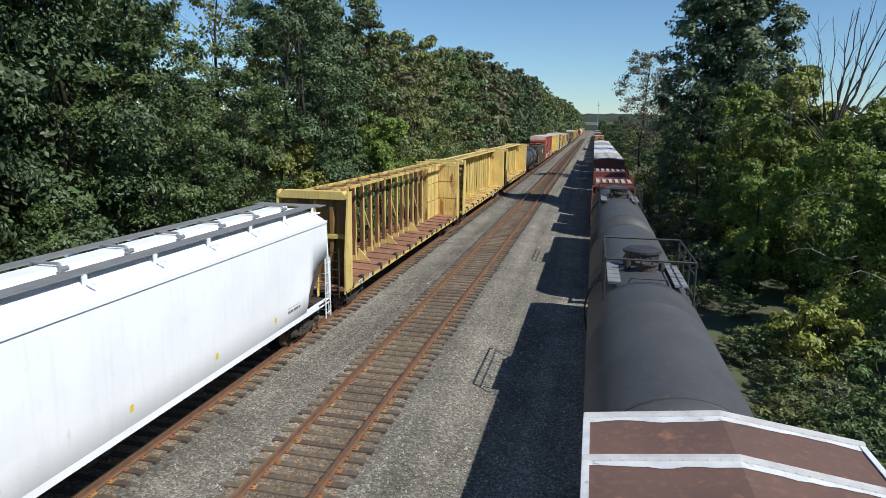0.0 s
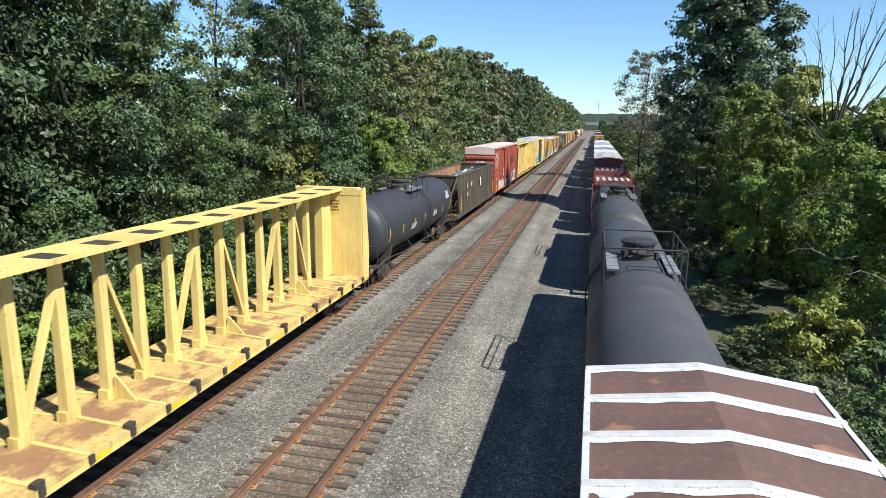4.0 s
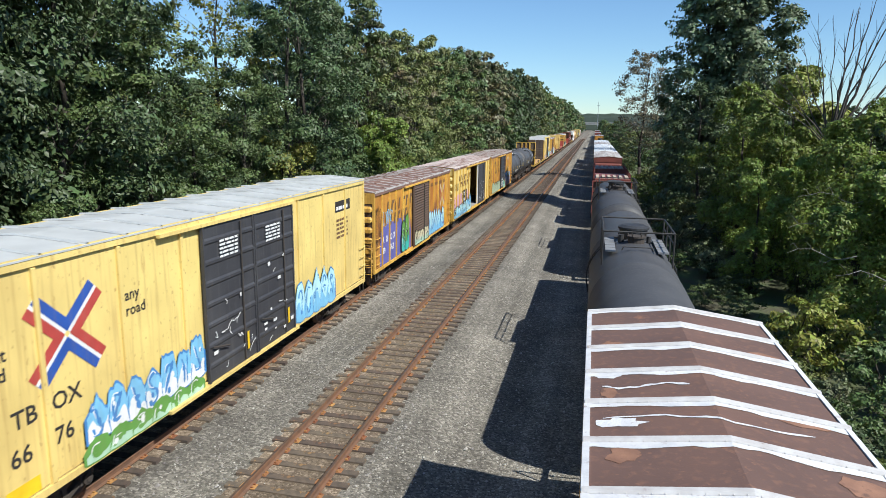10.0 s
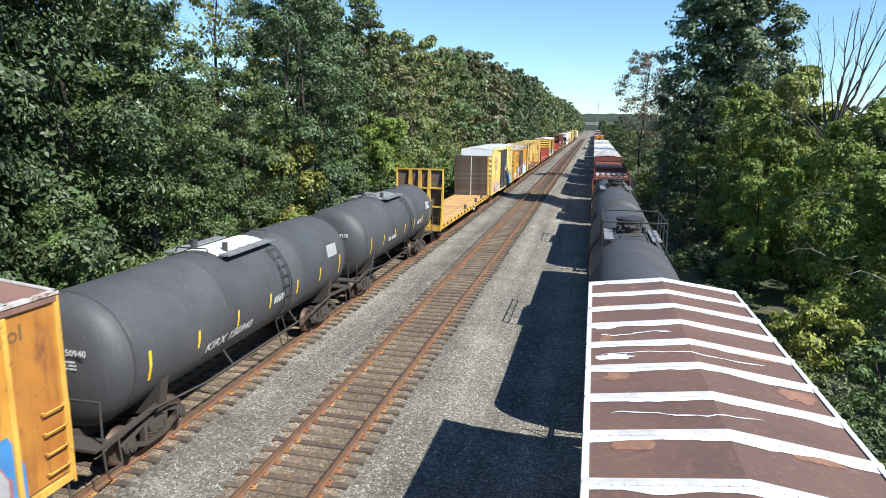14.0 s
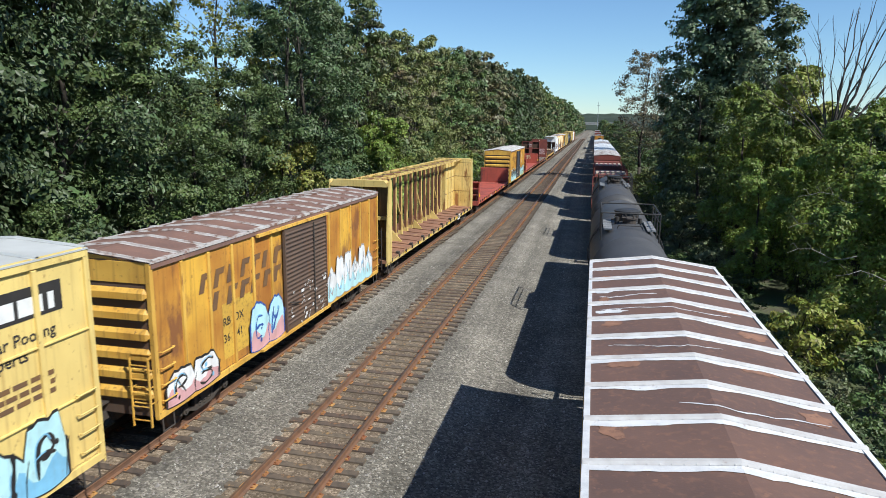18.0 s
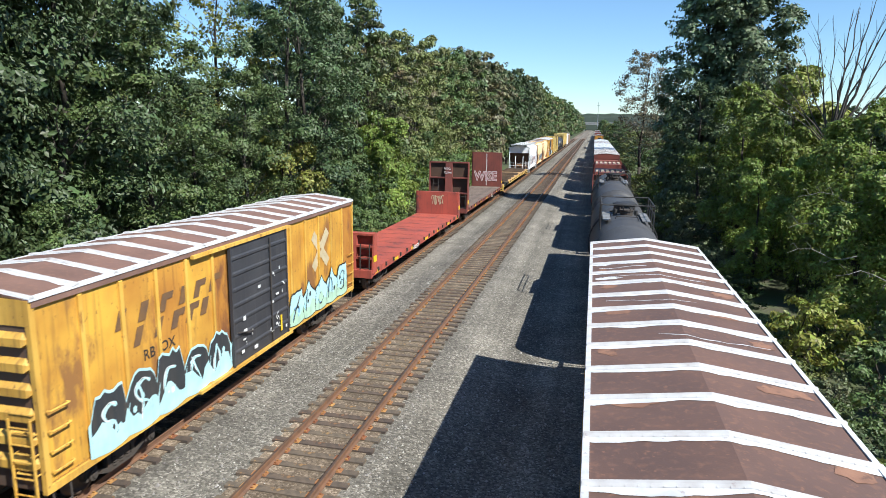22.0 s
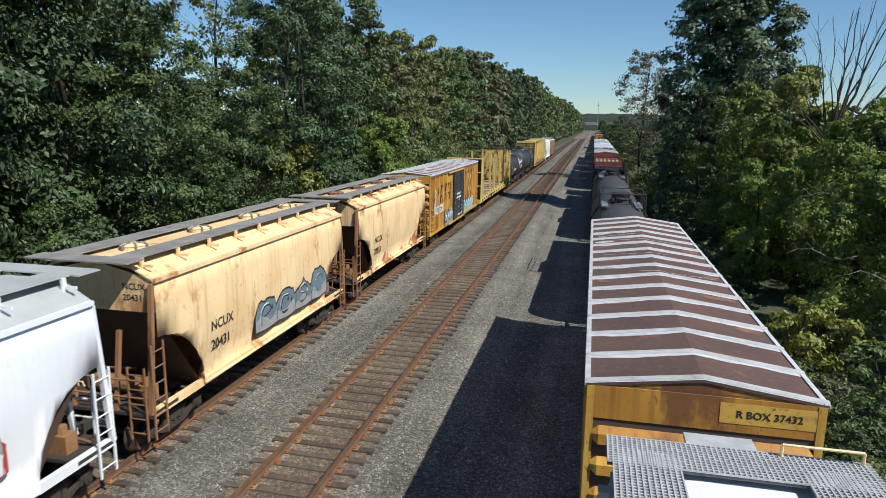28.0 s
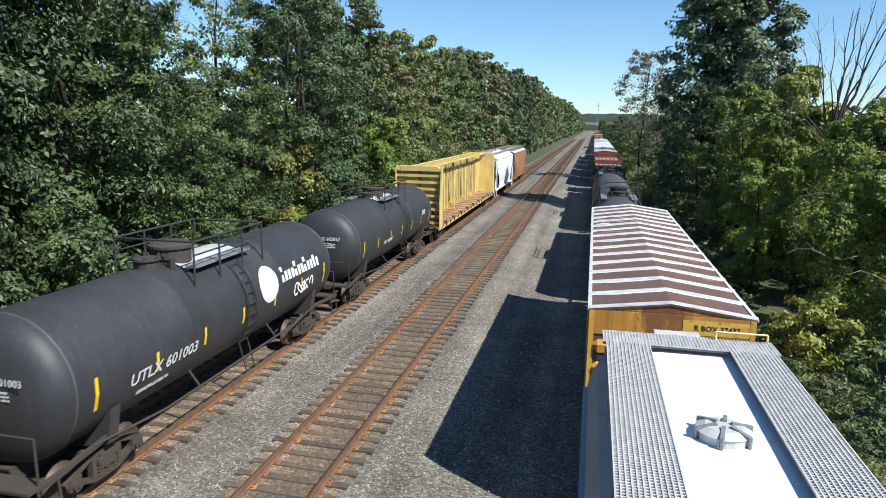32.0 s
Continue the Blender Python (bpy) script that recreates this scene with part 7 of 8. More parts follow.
# ---- the fast train, from its white hopper to its tail ----
def railbox(label, near, far, store=None, door=P_BLACKDOOR, roof=P_ROOFRUST, seam_w=0.06, louvred=True, body=P_ORANGE, post=P_ORANGE_POST, seams=15, opening=None, doors=None, seam=P_SEAMOLD, rise=0.16, edge=None):
    half = (far - near) / 2
    c = boxcar(label, 2 * half, 4.5, body, post, P_ORANGE_POST if body == P_ORANGE else body, roof, door, doors or [(-1.5, 1.75)], FAST if store is None else store, (near + far) / 2,
                  seam_w=seam_w, louvred=louvred, seams=seams, opening=opening, seam=seam, posts=14, ribs=6, rise=rise, rib_shade=P_DOOR_RIBSHADE if body == P_ORANGE else P_GOLD)
    for x in (-1, 1):
        part("roof_edge", G().prism([(x * 1.40, 4.525), (x * 1.515, 4.512), (x * 1.52, 4.46), (x * 1.5, 4.46), (x * 1.5, 4.50), (x * 1.40, 4.508)][::-x], -half - 0.05, half + 0.05), edge or seam, c, "pale worn roof edge")
    return c


def cars_left():
    # long white hopper with a trough hatch
    c = covered_hopper("long white covered hopper car with grey roof walkways", 3.6, 21.9, P_WHITE, FAST, eave=4.05, crown=4.45, curved=False, roofm=P_WHITE, bays=4, trough=True, hatchm=P_WHITE, inset=1.7)
    reflectors(c, 1.47, 8.8, 1.75, 6, 0.1, 0.55)
    bars(c, on_side(1.475, 5.7, 1.5), 0.9, 0.6, 4, P_STEELGREY, 3)
    part("waist_seam", G().box(1.50, -8.6, 3.52, 1.513, 8.6, 3.56), P_UNDER, c, "dark seam line")
    # three lumber cars
    c = centerbeam("faded yellow centre-beam lumber car with rusty brown deck", 23.4, 45.6, P_YELLOW_OLD, P_DECKBROWN, FAST, end_panels=3, seed=2, m=13, rusty=P_RUSTYYELLOW)
    words(c, "TTZX", 0.28, on_side(1.475, -9.6, 0.9), P_LETTER), words(c, "8615", 0.28, on_side(1.475, -8.3, 0.9), P_LETTER)
    c = centerbeam("pale yellow centre-beam lumber car with rust-patched deck", 47.1, 69.4, P_YELLOW, P_DECKYELLOW, FAST, ladder_top=False, end_panels=1, seed=3)
    words(c, "TTZX", 0.28, on_side(1.475, -8.4, 0.9), P_LETTER)
    bars(c, on_end(-0.3, 10.3, 3.9), 0.8, 0.5, 4, P_GREYLETTER, 4)
    plate(c, on_side(1.472, 3.4, 0.78), 0.8, 0.36, P_LETTER, "sign_plate")
    c = centerbeam("pale yellow centre-beam lumber car with rust-patched deck", 71.1, 92.9, P_YELLOW, P_DECKYELLOW, FAST, ladder_top=False, end_panels=1, seed=5)
    words(c, "TTZX", 0.28, on_side(1.475, -7.6, 0.9), P_LETTER)
    bars(c, on_end(-0.3, 10.05, 3.9), 0.8, 0.5, 4, P_GREYLETTER, 5)
    tank_car("clean black tank car with yellow reflective strips", 94.8, 110.4, P_BLACK, FAST, [("#1.1", -2.9, 2.0, 0.45), ("#1.0", 1.9, 2.1, 0.4), ("#1.0", 5.4, 2.75, 0.6)], light_patch=P_STEELGREY, ladder_y=1.0)
    open_hopper(FAST, 111.1, 128.2)
    # red boxcar
    c = boxcar("brick red boxcar with pale roof and sprayed graffiti", 18.6, 5.22, P_RED, P_RED, P_RED, P_PINKROOF, P_RED, [(-2.35, 0.2), (0.24, 2.85)], FAST, 138.7, seam=P_PINKROOF, seams=16, seam_w=0.1, louvred=2,
               tall_end=P_PALE, posts=17, ribs=6, rise=0.1)
    words(c, "A  OK", 0.42, on_side(1.4455, -8.05, 2.45), P_LETTER), words(c, "1  91  91", 0.42, on_side(1.4455, -8.05, 1.95), P_LETTER)
    graffiti(c, 1.50, -6.7, -2.6, 1.02, 2.0, "white", "red", 8, 1, "cream", 0.6), graffiti(c, 1.50, -3.3, -2.6, 2.2, 3.1, "white", "red", 2, 3)
    graffiti(c, 1.57, -2.3, 1.6, 1.05, 1.95, "white", "black", 8, 2, "slate")
    for ink, lift, grow in (("white", 0.0, 0.09), ("black", 0.006, 0.03)):
        words(c, "GUDE", 1.05, on_side(1.525 + lift, 3.15, 1.3), INK[ink], "graffiti", 0.95, grow)
    graffiti(c, 1.50, 5.1, 7.0, 1.05, 2.3, "white", "black", 3, 4, None, 0.8)
    scrawl(c, 1.5, -9.1, -7.9, 4.1, 4.7, "white", 5, 4, 0.045), scrawl(c, 1.5, -7.7, -6.9, 4.0, 4.8, "white", 8, 2, 0.04), scrawl(c, 1.5, -9.0, -7.6, 3.2, 3.9, "white", 6, 3, 0.045), scrawl(c, 1.5, 3.2, 5.4, 3.0, 3.8, "black", 7, 5, 0.07)
    bars(c, on_end(-0.35, -9.46, 3.75), 0.9, 0.3, 3, P_LETTER, 6), bars(c, on_end(-0.3, -9.46, 3.1), 0.8, 0.2, 2, P_LETTER, 7)
    for y, z in ((-8.0, 1.12), (-8.0, 1.42)):
        put("reflector", G().box(0, -0.24, 0, 0.004, 0.24, 0.22).mesh("reflector", P_REFLECT), c, pose(1.5, y, z))
    for k in range(4):
        bars(c, on_side(1.4455, 5.2 + 0.62 * k, 2.5), 0.34, 0.5, 5, P_LETTER, 20 + k)
    plate(c, on_side(1.5, 7.0, 1.9), 0.5, 0.4, P_LETTER, "sign_plate")
    c = centerbeam("pale yellow centre-beam lumber car with rust-patched deck", 149.5, 172.1, P_YELLOW, P_DECKYELLOW, FAST, ladder_top=False, end_panels=1, seed=7)
    plate(c, on_side(1.472, 3.0, 0.78), 0.8, 0.36, P_LETTER, "sign_plate")
    # yellow boxcar with crossed emblem
    c = boxcar("pale yellow boxcar with black double doors and white roof end", 18.6, 5.2, P_YELLOW, P_YELLOW, P_YELLOW, P_GALV, P_BLACKDOOR, [(-2.4, 0.06), (0.1, 2.5)], FAST, 183.1, seam=P_GALV, seams=17, seam_w=0.09,
               tall_end=P_WHITE, posts=9, ribs=7, rise=0.1)
    x_badge(c, 1.443, -6.6, 3.65, INK["navy"], INK["red"], 1.28)
    words(c, "any\nroad", 0.33, on_side(1.4455, -5.05, 3.85), P_DARKLETTER), words(c, "next\nload", 0.33, on_side(1.4455, -8.5, 3.6), P_DARKLETTER)
    [words(c, text, 0.46, on_side(1.4455, y, z), P_DARKLETTER) for text, y, z in (("TB", -7.95, 2.35), ("OX", -7.1, 2.35), ("6", -8.75, 1.7), ("66", -8.05, 1.7), ("76", -7.1, 1.7), ("4", -6.15, 1.7))]
    graffiti(c, 1.50, -6.4, -2.5, 1.3, 2.35, "sky", "blue", 9, 11, "white", 0.8), graffiti(c, 1.51, -6.5, -2.6, 0.96, 1.42, "green", "green", 8, 12, "mint", 0.7)
    bars(c, on_end(0.35, -9.38, 4.75), 0.95, 0.16, 1, P_DARKLETTER, 31), bars(c, on_end(-1.3, -9.38, 4.75), 0.8, 0.1, 1, P_DARKLETTER, 32)
    chalk(c, 1.59, -2.2, -0.2, 1.2, 3.4, 33), chalk(c, 1.59, 0.3, 2.3, 1.2, 3.6, 34)
    part("rust_stain", G().box(1.446, -8.2, 1.08, 1.449, -7.5, 1.36), P_REFLECT, c, "yellow reflective panel")
    graffiti(c, 1.50, 2.7, 6.0, 1.0, 2.5, "ice", "blue", 6, 13, "sky", 0.8)
    plate(c, on_side(1.4455, 6.3, 4.2), 1.5, 0.4, P_DARKLETTER, "mark_panel")
    bars(c, on_side(1.4495, 6.4, 4.27), 1.2, 0.24, 1, P_LETTER, 8)
    bars(c, on_side(1.4455, 6.4, 3.2), 1.2, 0.8, 5, P_GREYLETTER, 9)
    for y in (-1.7, 0.7):
        bars(c, on_side(1.59, y, 4.1), 0.9, 0.5, 5, P_LETTER, 10)
    # three weathered boxcars
    c = railbox("weathered orange boxcar, brown louvred door and purple graffiti", 193.8, 209.2, door=P_DOOR_RIBSHADE, louvred=2)
    logo_bars(c, 1.45, -5.9, -2.0, 2.75, 3.9, P_GREYLETTER, 1)
    sprayed_panel(c, 1.4455, -6.9, -1.7, 1.05, 3.1, "violet", 1)
    [words(c, text, 0.42, on_side(1.448, y, z), P_LETTER) for text, y, z in (("R", -6.5, 2.05), ("B", -5.95, 2.05), ("O", -5.35, 2.05), ("X", -4.85, 2.05), ("39", -6.5, 1.55), ("763", -5.38, 1.55))]
    graffiti(c, 1.505, -3.6, -2.3, 1.1, 2.9, "green", "black", 2, 21, "teal"), graffiti(c, 1.58, -1.3, 1.6, 1.05, 1.85, "cream", "black", 7, 22, "mint"), graffiti(c, 1.5, 1.95, 5.9, 1.05, 2.4, "ice", "navy", 9, 23, "sky", 0.8)
    words(c, "The nationwide boxcar pool", 0.38, on_side(1.4455, 1.95, 3.85), P_GREYLETTER), x_badge(c, 1.443, 5.6, 3.1, INK["dull"], INK["brick"], 1.05)
    scrawl(c, 1.5, -6.6, -5.2, 2.9, 3.5, "sky", 24, 6), scrawl(c, 1.5, -7.6, -6.9, 2.2, 3.8, "black", 25, 3)
    words(c, "RBOX 39763", 0.2, on_end(-0.9, -7.755, 4.15), P_DARKLETTER)
    c = railbox("yellow boxcar with open door and bright graffiti", 210.5, 226.1, body=P_YELLOW, post=P_GOLD, roof=P_ROOFPATCHY, opening=(-1.4, 1.65), doors=[(-1.4, 1.65), (1.7, 4.85)], louvred=2, seams=15, seam=P_PINKROOF)
    part("door_post", G().box(1.40, 1.655, 1.06, 1.52, 1.695, 4.28), P_WHITE, c, "white door edge")
    logo_bars(c, 1.45, -5.9, -2.0, 3.0, 3.85, P_GREYLETTER, 2)
    plate(c, on_side(1.4455, -4.7, 1.75), 1.9, 0.95, P_DARKLETTER, "number_panel")
    words(c, "RB  OX", 0.36, on_side(1.4495, -4.6, 2.3), P_LETTER), words(c, "347  43", 0.36, on_side(1.4495, -4.6, 1.87), P_LETTER)
    sprayed_panel(c, 1.4455, -7.5, -1.6, 0.98, 2.75, "pink", 5), graffiti(c, 1.51, -7.6, -3.0, 0.98, 1.95, "ice", "black", 9, 31, "sky", 0.9), graffiti(c, 1.515, -3.1, -1.5, 1.0, 2.4, "sky", "black", 3, 32, "ice", 0.9)
    chalk(c, 1.59, 1.9, 4.6, 1.2, 2.8, 35, 26, False)
    scrawl(c, 1.5, -7.4, -6.0, 2.9, 3.4, "black", 35, 4)
    c = railbox("weathered orange boxcar with grey door and mint graffiti", 227.2, 242.7, door=P_BLACKDOOR)
    logo_bars(c, 1.45, -5.9, -2.0, 2.75, 3.9, P_GREYLETTER, 3)
    x_badge(c, 1.443, 4.7, 3.3, INK["dull"], INK["brick"], 1.05)
    words(c, "pool", 0.4, on_side(1.4455, 6.3, 3.85), P_GREYLETTER)
    graffiti(c, 1.5, -6.9, -1.6, 0.98, 2.15, "sage", "black", 5, 41), graffiti(c, 1.58, 0.1, 1.7, 1.0, 1.75, "teal", "teal", 4, 42, "mint"), sprayed_panel(c, 1.4455, 1.9, 6.8, 1.0, 2.5, "blue", 7), graffiti(c, 1.505, 2.3, 6.4, 1.0, 2.0, "grey", "wine", 8, 43, "wine", 0.7), chalk(c, 1.59, -1.3, 1.6, 1.2, 3.2, 44)
    scrawl(c, 1.58, -1.2, 0.2, 1.2, 2.0, "white", 44, 4, 0.05)
    # two tank cars
    tank_car("dark grey tank car with yellow reflective strips", 243.9, 257.2, P_TANK, FAST, [("KIRX 150940", -3.3, 1.75, 0.42), ("#0.9", 0.2, 2.1, 0.3), ("#1.0", 4.4, 2.7, 0.55)], ladder_y=1.0, rails=False, head="KIRX 150940")
    tank_car("dark grey tank car with yellow reflective strips", 258.6, 271.3, P_TANK, FAST, [("TILX 189378", -2.9, 2.05, 0.26), ("#1.0", 2.4, 2.1, 0.3), ("#0.9", 4.3, 2.7, 0.5)], light_patch=P_STEELGREY, ladder_y=1.0, rails=False, head="TILX 189378", marks_seed=2)
    # yellow bulkhead flat with planked deck
    c = bulkhead_flat("yellow bulkhead flatcar with wooden deck and planked end wall", 273.0, 292.2, P_GOLD, 4.7, None, P_BOARD, FAST, panel=P_BOARD_DARK, thin=0.2)
    plate(c, on_side(1.51, 2.0, 0.72), 0.7, 0.36, P_LETTER, "sign_plate")
    for k, y in enumerate((-1.0, 3.6, 6.4)):
        part("deck_bracket", G().box(1.3, y, 1.17, 1.48, y + 0.16, 1.5), P_TIMBER, c, "loose timber block")
    # yellow high boxcar
    c = boxcar("pale yellow tall boxcar with black doors and pink graffiti", 15.4, 5.15, P_YELLOW, P_YELLOW, P_YELLOW, P_GALV, P_BLACKDOOR, [(-1.7, 0.12), (0.16, 2.0)], FAST, 301.9, seam=P_GALV, seams=14, seam_w=0.09, tall_end=P_WHITE, posts=13, ribs=7, rise=0.1, belts=(2.35, 3.6))
    x_badge(c, 1.443, -5.0, 3.7, INK["slate"], INK["red"], 1.0)
    words(c, "next\nload", 0.33, on_side(1.4455, -6.42, 3.75), P_DARKLETTER), words(c, "any\nroad", 0.33, on_side(1.4455, -4.05, 4.1), P_DARKLETTER)
    [words(c, text, 0.42, on_side(1.4455, y, z), P_DARKLETTER) for text, y, z in (("FB", -6.4, 2.5), ("OX", -5.22, 2.5), ("50", -6.4, 1.95), ("48", -5.22, 1.95), ("14", -4.05, 1.95))]
    sprayed_panel(c, 1.4455, -7.4, -1.8, 0.98, 2.1, "pink", 9), graffiti(c, 1.505, -5.6, -2.0, 1.0, 1.75, "cream", "grey", 7, 51, "pink", 0.7), graffiti(c, 1.505, 2.3, 6.8, 1.0, 2.4, "ice", "black", 6, 52, "sky", 0.5), chalk(c, 1.59, -1.5, 1.8, 1.2, 3.0, 53, 18)
    words(c, "Railcar Pooling\n   Experts", 0.3, on_side(1.4455, 5.1, 3.75), P_DARKLETTER), words(c, "CLOSE AND LOCK\nBOTH DOORS BEFORE\n MOVING CAR", 0.15, on_side(1.6, 0.5, 3.0), P_LETTER)
    plate(c, on_side(1.4455, 5.2, 4.15), 1.9, 0.55, P_DARKLETTER, "mark_panel"), bars(c, on_side(1.4495, 5.3, 4.22), 1.65, 0.55, 1, P_LETTER, 11), bars(c, on_side(1.4455, 5.6, 2.7), 1.2, 0.5, 3, P_GREYLETTER, 12)
    c = railbox("weathered orange boxcar, brown door and white graffiti", 311.4, 326.7, door=P_DOOR_RIBSHADE, louvred=2, seam_w=0.2)
    logo_bars(c, 1.45, -5.9, -2.0, 2.75, 3.8, P_GREYLETTER, 4)
    plate(c, on_side(1.4405, -4.9, 1.3), 1.6, 1.5, P_GOLD, "number_panel")
    words(c, "RB  OX", 0.32, on_side(1.4455, -4.9, 2.2), P_DARKLETTER), words(c, "36  241", 0.32, on_side(1.4455, -4.9, 1.75), P_DARKLETTER)
    graffiti(c, 1.5, -7.4, -5.3, 1.0, 1.9, "white", "black", 3, 61, "pink"), graffiti(c, 1.505, -3.6, -1.6, 1.0, 2.4, "ice", "navy", 3, 62, "pink"), graffiti(c, 1.5, 1.9, 6.8, 1.0, 2.5, "white", "grey", 8, 63, "ice", 0.7), chalk(c, 1.59, -1.4, 1.6, 1.1, 2.3, 64, 30, False)
    c = centerbeam("faded yellow centre-beam lumber car with rusty brown deck", 328.1, 350.3, P_YELLOW_OLD, P_DECKBROWN, FAST, end_panels=3, seed=9, m=13, rusty=P_RUSTYYELLOW)
    plate(c, on_side(1.472, 5.4, 0.78), 0.8, 0.36, P_LETTER, "sign_plate")
    # red flats with an orange boxcar between them
    c = bulkhead_flat("faded red flatcar with low end walls and long steel deck", 353.0, 372.5, P_FLATRED, 2.75, P_FLATRED, None, FAST, thin=0.55)
    words(c, "LS 51 78", 0.28, on_side(1.56, -3.4, 0.88), P_LETTER)
    c = railbox("orange boxcar, black door, black and ice-blue graffiti", 374.2, 389.5, door=P_BLACKDOOR, seam_w=0.24, seams=15, rise=0.18, seam=P_SEAM)
    logo_bars(c, 1.45, -5.7, -2.2, 2.8, 3.7, P_GREYLETTER, 5)
    x_badge(c, 1.443, 4.6, 3.1, INK["dull"], INK["dull"], 1.05)
    words(c, "RB  OX", 0.34, on_side(1.4455, -4.9, 2.4), P_DARKLETTER)
    graffiti(c, 1.505, -6.6, -1.6, 0.98, 2.4, "tar", "ice", 6, 71, "ice", 0.9), graffiti(c, 1.505, 1.95, 6.9, 1.0, 2.3, "ice", "black", 7, 72, "mint", 0.5), chalk(c, 1.59, -1.3, 1.5, 1.1, 3.4, 73, 20)
    c = bulkhead_flat("faded red flatcar with low end walls and long steel deck", 391.8, 411.0, P_FLATRED, 2.75, P_FLATRED, None, FAST, thin=0.55)
    words(c, "610ZGM", 0.3, on_side(1.56, -3.0, 0.88), P_LETTER)
    tag = scrawl(c, 0, -0.35, 0.45, 1.9, 2.5, "cream", 74, 5, 0.035)
    tag.matrix_basis = pose(0, 8.93, 0, 0, 0, -90)
    c = bulkhead_flat("dark red-brown bulkhead flatcar with weathered grey deck", 413.8, 433.0, P_FLATBROWN, 4.65, None, P_BOARD_GREY, FAST, thin=0.3, centre=True)
    part("strap", G().box(-0.03, 8.92, 1.3, 0.03, 8.935, 4.5), P_LETTER, c, "white centre stripe")
    for ink, lift, grow in ((INK["white"], 0.0, 0.055), (INK["pink"], 0.002, 0.02), (P_FLATBROWN, 0.004, -0.03)):
        words(c, "WISE", 1.3, on_end(-1.25, 8.92 - lift, 1.8), ink, "graffiti", 0.8, grow)
    words(c, "NOKL", 0.2, on_end(-0.3, -9.65, 4.1), P_LETTER), words(c, "725348", 0.2, on_end(-0.3, -9.65, 3.8), P_LETTER)
    plate(c, on_side(1.51, 2.8, 0.76), 0.6, 0.34, P_LETTER, "sign_plate")
    flat_plain(434.8, 460.8)
    # hoppers
    c = covered_hopper("white covered hopper car with sprayed graffiti", 462.6, 475.0, P_WHITE, FAST, eave=4.1, crown=4.5, curved=True, bays=2, hatches=4, roofm=P_GALV, hatchm=P_WHITE, inset=1.6, walkm=P_GALV, walk_w=0.6, walk_x=0.78)
    words(c, "SHPX", 0.36, on_side(1.53, -2.6, 2.55), P_DARKLETTER), words(c, "432932", 0.36, on_side(1.53, -2.6, 2.1), P_DARKLETTER)
    graffiti(c, 1.535, -1.2, 3.6, 1.75, 2.65, "grey", "red", 9, 81, "white", 0.8)
    scrawl(c, 1.53, -4.6, -3.6, 2.3, 3.0, "black", 82, 5), scrawl(c, 1.53, -2.6, -1.2, 1.65, 2.0, "black", 83, 5, 0.05), scrawl(c, 1.53, -3.8, -2.7, 1.7, 2.0, "red", 84, 5)
    for near, far, num, pm in ((476.1, 487.7, "20431", P_CREAM), (488.9, 500.4, "20513", P_CREAM_RUSTY)):
        c = covered_hopper("cream rust-streaked covered hopper car with round hatches", near, far, pm, FAST, eave=4.1, crown=4.45, curved=True, bays=2, hatches=4, roofm=pm, hatchm=P_DECKBROWN if num == "20513" else P_CREAM, inset=1.7, walkm=P_WALKGREY, walk_w=0.62, walk_x=0.78, gear=P_GEARRUST)
        words(c, "NCUX", 0.36, on_side(1.515, -3.4, 2.3), P_DARKLETTER), words(c, num, 0.36, on_side(1.493, -3.4, 1.8), P_DARKLETTER)
        if num == "20431":
            words(c, "NCUX", 0.2, on_end(0.7, -5.454, 3.85), P_DARKLETTER), words(c, num, 0.2, on_end(0.7, -5.454, 3.6), P_DARKLETTER)
            graffiti(c, 1.515, -1.2, 3.9, 1.5, 2.5, "slate", "tar", 5, 85, "grey", 0.6)
    c = railbox("orange boxcar with flaking white roof and black louvred door", 501.5, 517.4, door=P_BLACKDOOR, louvred=2, roof=P_ROOFRUST, seam=P_SEAM, seam_w=0.16)
    logo_bars(c, 1.45, -5.9, -2.2, 2.6, 3.7, P_DARKLETTER, 6)
    x_badge(c, 1.443, 4.6, 3.1, INK["dull"], INK["brick"], 1.055)
    words(c, "The nationwide boxcar pool", 0.38, on_side(1.4455, 1.95, 3.85), P_GREYLETTER)
    plate(c, on_side(1.4455, -6.3, 2.0), 2.1, 0.5, P_LETTER, "number_panel"), words(c, "RB  OX", 0.4, on_side(1.4495, -6.1, 2.1), P_DARKLETTER)
    graffiti(c, 1.505, -4.2, -1.8, 0.98, 2.2, "white", "black", 5, 91, "grey", 0.6), graffiti(c, 1.505, 1.9, 6.0, 1.0, 2.1, "ice", "black", 6, 92, "cream"), chalk(c, 1.59, -1.4, 1.5, 1.1, 3.0, 95, 16, False), scrawl(c, 1.5, -7.0, -6.2, 2.0, 3.4, "white", 93, 3, 0.05)
    rng = random.Random(6)
    for i in range(34):
        x = rng.choice((-1, 1)) * rng.uniform(0.25, 1.25)
        roof_patch(c, P_SEAM, x, rng.uniform(-7.4, 7.4), rng.uniform(0.3, 0.9), rng.uniform(0.2, 0.6), 4.5, 0.16, i, "flaked white roof paint")
    bars(c, on_side(1.59, -0.9, 2.4), 1.6, 0.5, 2, P_LETTER, 13), bars(c, on_side(1.59, -0.4, 1.2), 1.4, 0.2, 1, P_LETTER, 14)
    stake_flat(519.1, 538.9)
    # black tank cars
    c = tank_car("black tank car with large white dot and lettering", 540.2, 553.6, P_BLACK, FAST, [("UTLX 601003", -4.6, 2.0, 0.42), ("#1.3", -4.3, 1.7, 0.16)], light_patch=P_GALV, ladder_y=0.35, head="UTLX 601003", dome=-0.9)
